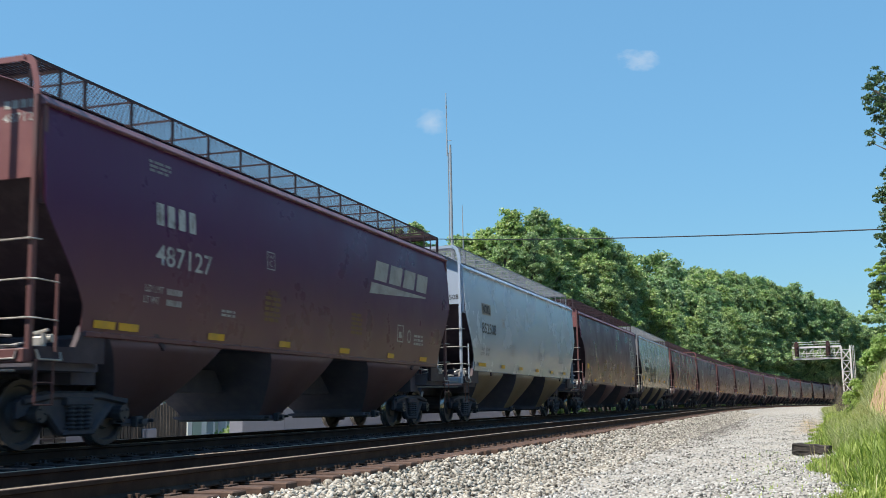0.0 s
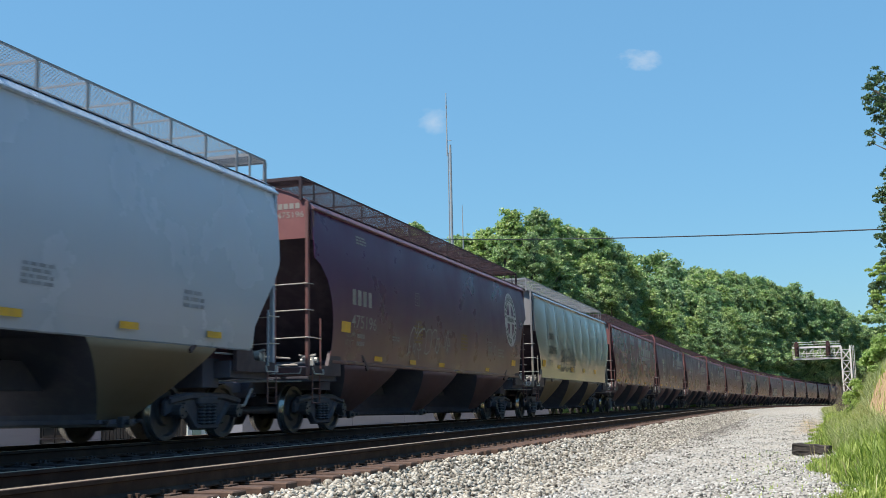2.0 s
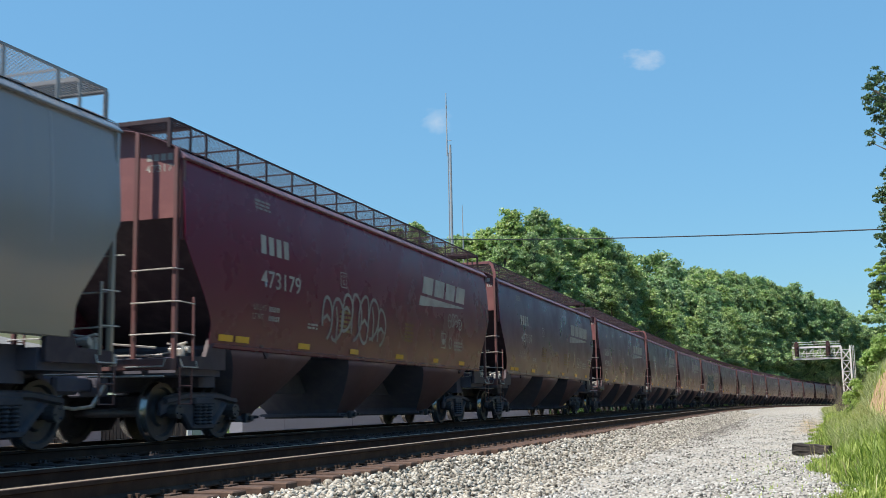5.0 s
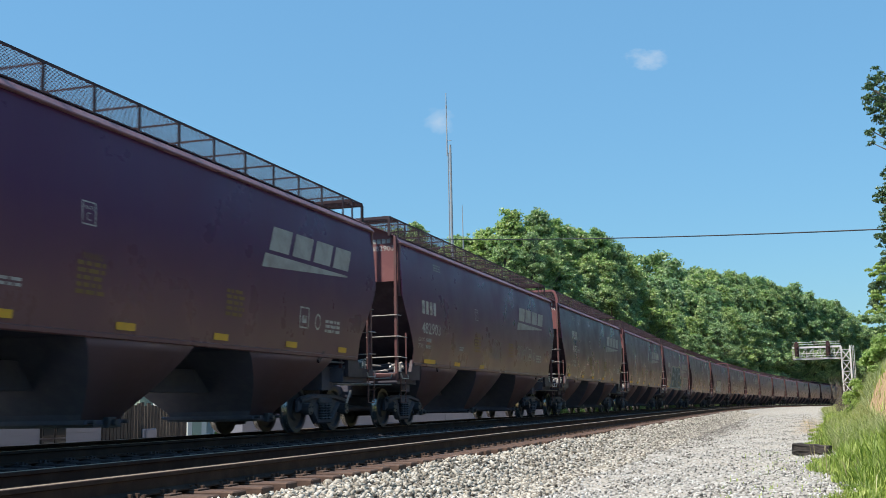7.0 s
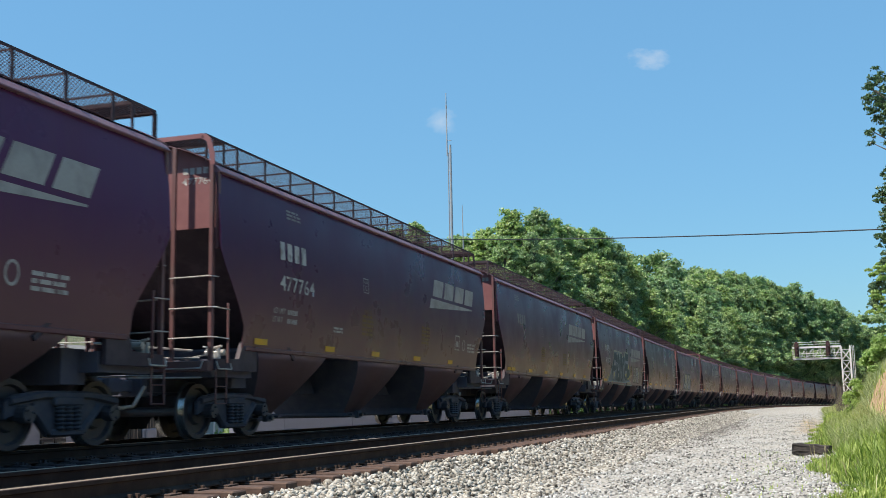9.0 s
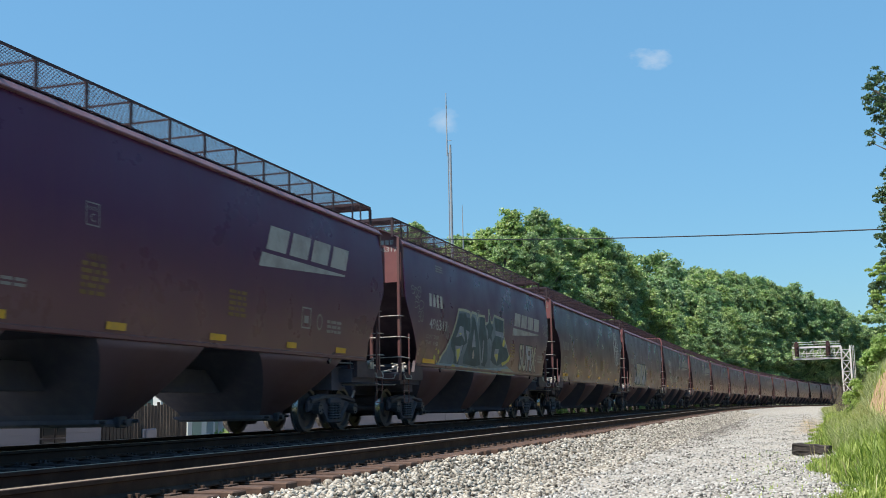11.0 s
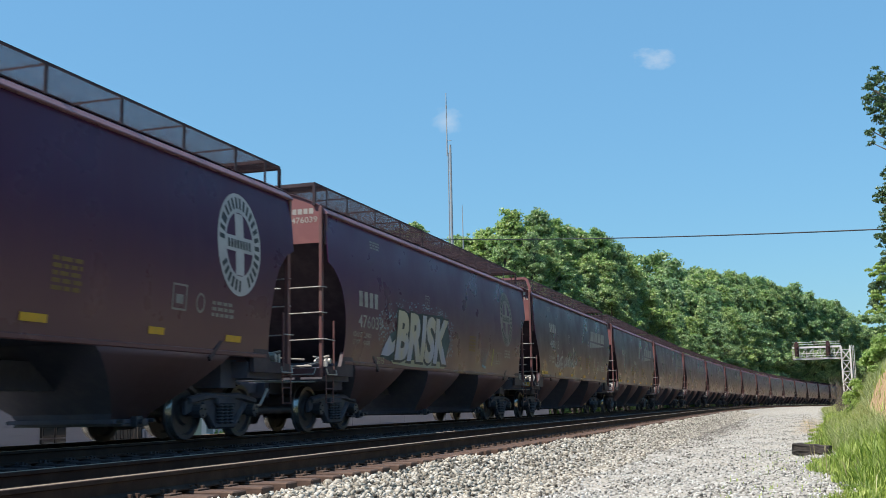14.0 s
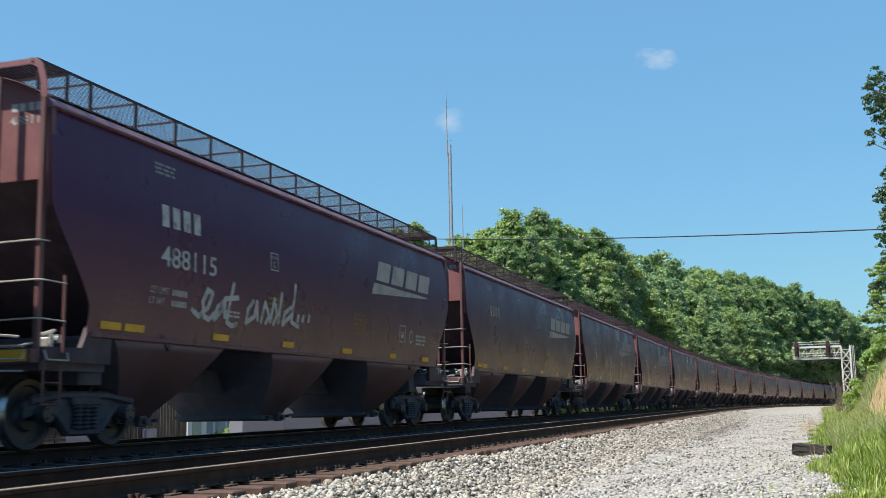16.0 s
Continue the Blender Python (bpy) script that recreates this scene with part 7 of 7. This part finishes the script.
def build_grass():
    rng = np.random.RandomState(17)
    n = 46000
    s = 12.7 + 35 * rng.rand(n) ** 1.3
    edge = 0.30 + 1.3 * smooth(22, 75, s) + 0.20 * np.sin(s * 0.9) + 0.12 * np.sin(s * 2.3 + 1)
    off = edge + 3.4 * rng.rand(n) ** 1.25
    keep = ~((off > edge + 1.1) & (s > 19) & (rng.rand(n) < 0.95)) & ~((off < 0.72) & (s > 20.3) & (s < 24.3))
    s, off, edge = s[keep], off[keep], edge[keep]
    h = (0.18 + 0.36 * rng.rand(len(s))) * (0.25 + 0.75 * smooth(0, 0.75, off - edge)) * (0.35 + 0.65 * smooth(12.6, 15.5, s))
    blades("tall_grass", s, off, h, 0.55, 0.010, M_GRASS, "tall fresh green grass at the road's edge", 18)
    n = 22000
    s = 46 + 75 * rng.rand(n) ** 1.3
    edge = 0.45 + 1.3 * smooth(22, 75, s)
    off = edge + 5 * rng.rand(n) ** 1.5
    keep = ~((off > edge + 1.0) & (off < edge + 2.8) & (s < 60))
    s, off = s[keep], off[keep]
    near = s < 62
    blades("bank_grass", s[near], off[near], 0.2 + 0.4 * rng.rand(near.sum()), 0.6, 0.014, M_GRASS, "rough green grass along the bank", 19)
    blades("dry_bank_grass", s[~near], off[~near], 0.2 + 0.4 * rng.rand((~near).sum()), 0.6, 0.018, M_PALEGRASS, "rough drying grass along the bank", 24)
    n = 15000
    s = 23 + 40 * rng.rand(n) ** 1.2
    edge = 0.35 + 1.3 * smooth(22, 75, s)
    off = edge + 0.35 + 1.15 * rng.rand(n)
    blades("pale_grass", s, off, 0.2 + 0.4 * rng.rand(n), 0.7, 0.007, M_PALEGRASS, "pale drying grass on the slope of the bank", 21)
    n = 9000
    s = 36 + 16 * rng.rand(n)
    off = 0.35 + 1.3 * smooth(22, 75, s) + 1.2 + 1.5 * rng.rand(n)
    blades("straw_grass", s, off, 0.15 + 0.35 * rng.rand(n), 0.8, 0.008, M_PALEGRASS, "straw-coloured grass on top of the earth bank", 23)
    n = 500
    s = 12.5 + 40 * rng.rand(n)
    off = 0.2 + 3.2 * rng.rand(n)
    blades("dry_stalks", s, off, 0.25 + 0.35 * rng.rand(n), 0.6, 0.005, M_STRAW, "dry straw stalks among the grass", 20)
    n = 420
    s = 11.5 + 12 * rng.rand(n)
    off = -1.3 + 1.7 * rng.rand(n) ** 0.5
    blades("road_weeds", s, off, 0.04 + 0.10 * rng.rand(n), 0.8, 0.006, M_GRASS, "sparse weeds in the gravel", 22, "weeds")


build_grass()


def bush(label, lobes, count, size, material, seed, at, stems=6):
    """A bush of leaf sprays on bare stems; lobes are (x, y, z, radius) about its foot."""
    rng = np.random.RandomState(seed)
    b = tagged(new("bush"), label, "bush")
    b.location = at
    arr = np.array(lobes, float)
    v, f = leaf_cloud(rng, arr[:, :3], arr[:, 3], count, size)
    o = new("foliage", fast_mesh("foliage", v, f, material))
    o.parent = b
    bm = bmesh.new()
    for x, y, z, r in lobes[:stems]:
        rod(bm, (x * 0.15, y * 0.15, -0.4), (x, y, z), 0.035, 5, 0.012)
    part("stems", bm, M_BARK, b)
    return b


def lobes_in(rng, n, sx, sy, sz, r0, r1):
    out = []
    for _ in range(n):
        a, k = rng.uniform(0, math.tau), math.sqrt(rng.random())
        z = rng.random()
        w = math.sqrt(max(0.05, 1 - z * z))
        out.append((sx * k * w * math.cos(a), sy * k * w * math.sin(a), sz * (0.1 + 0.9 * z), rng.uniform(r0, r1)))
    return out


def build_bank():
    rng = random.Random(31)
    bush("yellow-green vine-covered bush on the earth bank", lobes_in(rng, 26, 0.8, 1.2, 1.1, 0.18, 0.32), 12000, 0.05, M_LEAF_D, 61, (2.95, 38.5, height_at(2.95, 38.5) - 0.25))
    bush("light green bush at the foot of the signal bank", lobes_in(rng, 20, 0.55, 1.2, 1.7, 0.15, 0.28), 9000, 0.045, M_LEAF_D, 62, (2.55, 50.0, -0.3))
    bush("green bush beside the gravel road", lobes_in(rng, 22, 1.3, 2.0, 2.2, 0.35, 0.6), 12000, 0.08, M_LEAF_A, 63, (6.3, 56.0, 1.4))
    bush("dark green thicket on the bank", lobes_in(rng, 30, 2.2, 3.0, 4.4, 0.6, 1.0), 14000, 0.10, M_LEAF_B, 64, (10.2, 84.0, 1.6))
    bush("green thicket under the trees", lobes_in(rng, 30, 1.8, 2.4, 3.6, 0.5, 0.9), 14000, 0.09, M_LEAF_A, 65, (7.6, 66.0, 1.5))
    bush("yellow-green bush across the tracks", lobes_in(rng, 16, 0.7, 0.7, 1.4, 0.25, 0.4), 2200, 0.09, M_LEAF_C, 66, (-20.3, 36.6, -1.5))
    bush("green bush by the porch", lobes_in(rng, 14, 0.8, 0.9, 1.6, 0.25, 0.4), 2000, 0.09, M_LEAF_A, 67, (-21.5, 33.0, -1.6))
    # leafless brush
    b = tagged(new("dead_brush"), "leafless grey brush at the road's edge", "brush")
    b.location = (2.3, 62.0, -0.7)
    bm = bmesh.new()
    for _ in range(46):
        x, y = rng.uniform(-0.35, 0.35), rng.uniform(-1.5, 1.5)
        h = rng.uniform(1.0, 2.5)
        p, q = Vector((x, y, 0)), Vector((x + rng.uniform(-0.4, 0.4), y + rng.uniform(-0.4, 0.4), h))
        rod(bm, p, q, 0.011, 4, 0.004)
        for _ in range(4):
            k = rng.uniform(0.4, 0.95)
            a = p.lerp(q, k)
            rod(bm, a, a + Vector((rng.uniform(-0.4, 0.4), rng.uniform(-0.4, 0.4), rng.uniform(0.1, 0.5))), 0.006, 3, 0.003)
    tagged(part("twig_mass", bm, M_BARK, b), kind="stuff")
    # the tall oak whose boughs reach in over the bank
    t = tagged(new("tree"), "tall oak with ragged dark green boughs on the bank", "tree")
    t.location = (5.6, 42.5, 1.9)
    g = np.random.RandomState(77)
    boughs = [(-2.1, 10.7, 0.42), (-2.0, 10.0, 0.42), (-2.4, 9.8, 0.32), (-2.1, 9.2, 0.42), (-2.5, 8.45, 0.26), (-2.0, 8.4, 0.36), (-1.8, 9.5, 0.5), (-1.4, 10.4, 0.6), (-1.3, 9.0, 0.6), (-2.05, 6.4, 0.22), (-2.3, 6.0, 0.28), (-2.1, 5.3, 0.34),
              (-2.3, 4.4, 0.36), (-2.4, 3.5, 0.36), (-2.6, 2.7, 0.36), (-2.7, 2.1, 0.36), (-2.0, 7.0, 0.20), (-2.05, 5.75, 0.36), (-2.05, 4.8, 0.4), (-2.1, 3.9, 0.42), (-2.2, 3.1, 0.42), (-2.25, 2.4, 0.42), (-1.5, 5.4, 0.55), (-1.6, 4.2, 0.6), (-1.8, 3.0, 0.6), (-2.0, 1.6, 0.6)]
    lob = []
    for x, z, r in boughs:
        for _ in range(9):
            lob.append((x + g.uniform(-0.5, 0.6) * r + 0.1, g.uniform(-1.2, 1.2), z + g.uniform(-0.8, 0.8) * r, r * g.uniform(0.28, 0.55)))
    for _ in range(110):
        a, k = g.uniform(0, math.tau), g.uniform(0.2, 1.0)
        lob.append((1.1 + 2.2 * k * math.cos(a), 3.0 * k * math.sin(a), g.uniform(1.5, 10.4), g.uniform(0.35, 0.7)))
    arr = np.array(lob)
    v, f = leaf_cloud(g, arr[:, :3], arr[:, 3], 90000, 0.052)
    o = new("crown", fast_mesh("crown", v, f, M_LEAF_OAK))
    o.parent = t
    # brighter yellow-green leaves: the sunlit look is put into these boughs' colour
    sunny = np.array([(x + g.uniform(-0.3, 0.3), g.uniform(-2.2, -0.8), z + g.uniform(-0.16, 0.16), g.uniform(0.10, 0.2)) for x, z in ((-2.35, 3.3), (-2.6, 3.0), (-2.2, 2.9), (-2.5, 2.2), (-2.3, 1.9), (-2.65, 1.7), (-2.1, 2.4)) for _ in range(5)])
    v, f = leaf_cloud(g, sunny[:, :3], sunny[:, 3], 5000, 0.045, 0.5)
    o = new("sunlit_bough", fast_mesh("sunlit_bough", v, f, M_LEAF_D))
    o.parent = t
    bm = bmesh.new()
    pts = [Vector((0.1 * math.sin(k), 0.1 * math.cos(k), -0.8 + 2.2 * k)) for k in range(7)]
    for k in range(6):
        rod(bm, pts[k], pts[k + 1], 0.32 - 0.045 * k, 9, 0.32 - 0.045 * (k + 1))
    for x, y, z, r in lob[:230:6]:
        rod(bm, (0, 0, max(1.0, z - 1.6)), (x, y, z), 0.07, 5, 0.015)
    part("trunk", bm, M_BARK, t)
    # old tie left lying by the grass
    bm = bmesh.new()
    box(bm, -0.35, 0.35, -0.12, 0.12, -0.05, 0.155, 0.02)
    bmesh.ops.subdivide_edges(bm, edges=bm.edges[:], cuts=4, use_grid_fill=True)
    for v in bm.verts:
        v.co += Vector((g.uniform(-0.02, 0.02), g.uniform(-0.014, 0.014), g.uniform(-0.016, 0.016) - 0.03 * max(0.0, v.co.x)))
    o = part("old_timber", bm, M_TIMBER)
    o.matrix_basis = pose(0.22, 22.4, float(ground_z(22.4, 0.27)) + 0.04, 0, 3, -20)
    tagged(o, "weathered grey-brown timber block lying on the gravel", "timber")


M_TIMBER = surface("weathered_timber", (0.035, 0.029, 0.026), (0.07, 0.058, 0.05), 0.95, 0.0, 4, 20, 0.7, 0.02)
build_bank()


def build_bank_woods():
    """Woods along the bank on the road's side, running on past the edge of the view; the unseen ones are added to
    darken what the cars mirror.
    """
    rng = np.random.RandomState(91)
    n = 260
    s = np.linspace(-25, 330, n) + rng.uniform(-3, 3, n)
    off = np.maximum(15 + 12 * rng.rand(n) - 4.0 * smooth(60, 110, s), np.where(s < 130, 0.10 * s + 6.0, 0.0))
    off = np.maximum(off, np.where(s < 230, 0.088 * s + 6.0, 0.07 * s + 4.0) - np.clip(s - S0, 0, None) ** 2 / (2 * RADIUS))
    centres, radii = [], []
    for a, o in zip(s, off):
        x, y = plan_np(np.array([a]), np.array([o]))
        z0 = float(ground_z(a, o))
        # heights set for the cars' reflections: low at first, taller up the line
        top = rng.uniform(3.8, 6.2) + 9.0 * float(smooth(45, 90, a)) + 3.0 * float(smooth(120, 170, a))
        for k in range(7):
            r = rng.uniform(1.2, 2.3)
            centres.append((x[0] + rng.uniform(-1.6, 1.6), y[0] + rng.uniform(-1.6, 1.6), z0 + 0.8 + (top - r) * k / 6))
            radii.append(r)
    v, f = leaf_cloud(rng, np.array(centres), np.array(radii), 130000, 0.38)
    tagged(new("bank_woods", fast_mesh("bank_woods", v, f, M_LEAF_OAK)), "green summer woods along the bank", "woods", kind="stuff")


build_bank_woods()


# ---- clouds ----
def cloud_mat(name, strength, seed):
    m, n, l, b = nodes_of(name)
    n.remove(b)
    tc = n.new("ShaderNodeTexCoord")
    mp = n.new("ShaderNodeMapping")
    mp.inputs["Location"].default_value = (seed, 0, seed * 0.7)
    mp.inputs["Scale"].default_value = (0.022, 0.022, 0.036)
    l.new(tc.outputs["Object"], mp.inputs["Vector"])
    nz = noise_node(n, l, 1.0, 7, 0.62, mp.outputs["Vector"])
    at = n.new("ShaderNodeVertexColor")
    at.layer_name = "thickness"
    add = n.new("ShaderNodeMath")
    add.operation = "MULTIPLY_ADD"
    l.new(nz.outputs["Fac"], add.inputs[0])
    add.inputs[1].default_value = 1.6
    add.inputs[2].default_value = -1.35
    s2 = n.new("ShaderNodeMath")
    s2.operation = "ADD"
    l.new(add.outputs[0], s2.inputs[0])
    l.new(at.outputs["Color"], s2.inputs[1])
    f = ramp(n, l, s2.outputs[0], [(0.0, (0, 0, 0)), (0.95, (strength,) * 3)])
    em = n.new("ShaderNodeEmission")
    em.inputs["Color"].default_value = (0.86, 0.90, 0.95, 1)
    em.inputs["Strength"].default_value = 0.62
    tr = n.new("ShaderNodeBsdfTransparent")
    ms = n.new("ShaderNodeMixShader")
    l.new(f.outputs["Color"], ms.inputs[0])
    l.new(tr.outputs[0], ms.inputs[1])
    l.new(em.outputs[0], ms.inputs[2])
    l.new(ms.outputs[0], n["Material Output"].inputs["Surface"])
    return m


def cloud(label, w, h, strength, seed):
    """A wisp of cloud far off: a bulged veil, thick in the middle."""
    n = 24
    verts, faces, th = [], [], []
    for i in range(n + 1):
        for j in range(n + 1):
            u, v = 2 * i / n - 1, 2 * j / n - 1
            r = math.hypot(u, v)
            verts.append((u * w / 2, -12 * max(0.0, 1 - r * r), v * h / 2))
            th.append(max(0.0, 1 - r) ** 0.8 * 1.1)
    for i in range(n):
        for j in range(n):
            k = i * (n + 1) + j
            faces.append((k, k + 1, k + n + 2, k + n + 1))
    me = fast_mesh("cloud", verts, faces, cloud_mat("cloud_vapour", strength, seed))
    col = me.color_attributes.new("thickness", "FLOAT_COLOR", "POINT")
    col.data.foreach_set("color", np.repeat(np.array(th, np.float32), 4))
    ob = tagged(new("cloud", me), label, "cloud", kind="structure")
    ob.visible_shadow = False
    return ob


CLOUDS = [(cloud("small bright wisp of white cloud", 105, 50, 0.66, 3.1), (-184.4, 1488.6, 481), (-159.2, 1491.5, 481), 0.30),
          (cloud("faint round wisp of white cloud", 85, 62, 0.55, 8.4), (-474.0, 1423.1, 407), (-449.2, 1431.2, 408), 0.32)]


# ---- all that moves ----
def run(t):
    """Metres that the train has gone by a time: it slows down slightly."""
    return 13.338 * t - 0.0337 * ((t - 8) ** 2 - 64) / 2


def car_pose(mid, length):
    """The car's pose with its middle at mid on the far track."""
    a, b = mid - (length / 2 - 1.55), mid + (length / 2 - 1.55)
    xa, ya, _ = plan(a, FAR)
    xb, yb, _ = plan(b, FAR)
    za, zb = fall(a) + FAR_UP, fall(b) + FAR_UP
    p = Vector(((xa + xb) / 2, (ya + yb) / 2, (za + zb) / 2 + 0.003))
    rz = math.degrees(-math.atan2(xb - xa, yb - ya))
    rx = math.degrees(math.atan2(zb - za, yb - ya))
    return Matrix.Translation(p) @ pose(0, 0, 0, 0, 0, rz) @ pose(0, 0, 0, rx, 0, 0)


def motions():
    for ob, a, b, turn in CLOUDS:
        rz = math.degrees(turn)
        walk(ob, [(0.0, pose(*a, 0, 0, rz)), (16.0, pose(*b, 0, 0, rz))])
    times = [i * 0.5 for i in range(33)]
    for n, (car, mid, length, wheels) in enumerate(CARS):
        walk(car, [(t, car_pose(mid - run(t), length)) for t in times])
        if n > 14:
            continue
        for k, (w, y) in enumerate(wheels):
            turns = [(i / FPS, math.degrees(run(i / FPS) / 0.457) + 37 * k) for i in range(481)]
            walk(w, [(t, pose(0, y, 0.457, a % 360.0, 0, 0)) for t, a in turns])


motions()
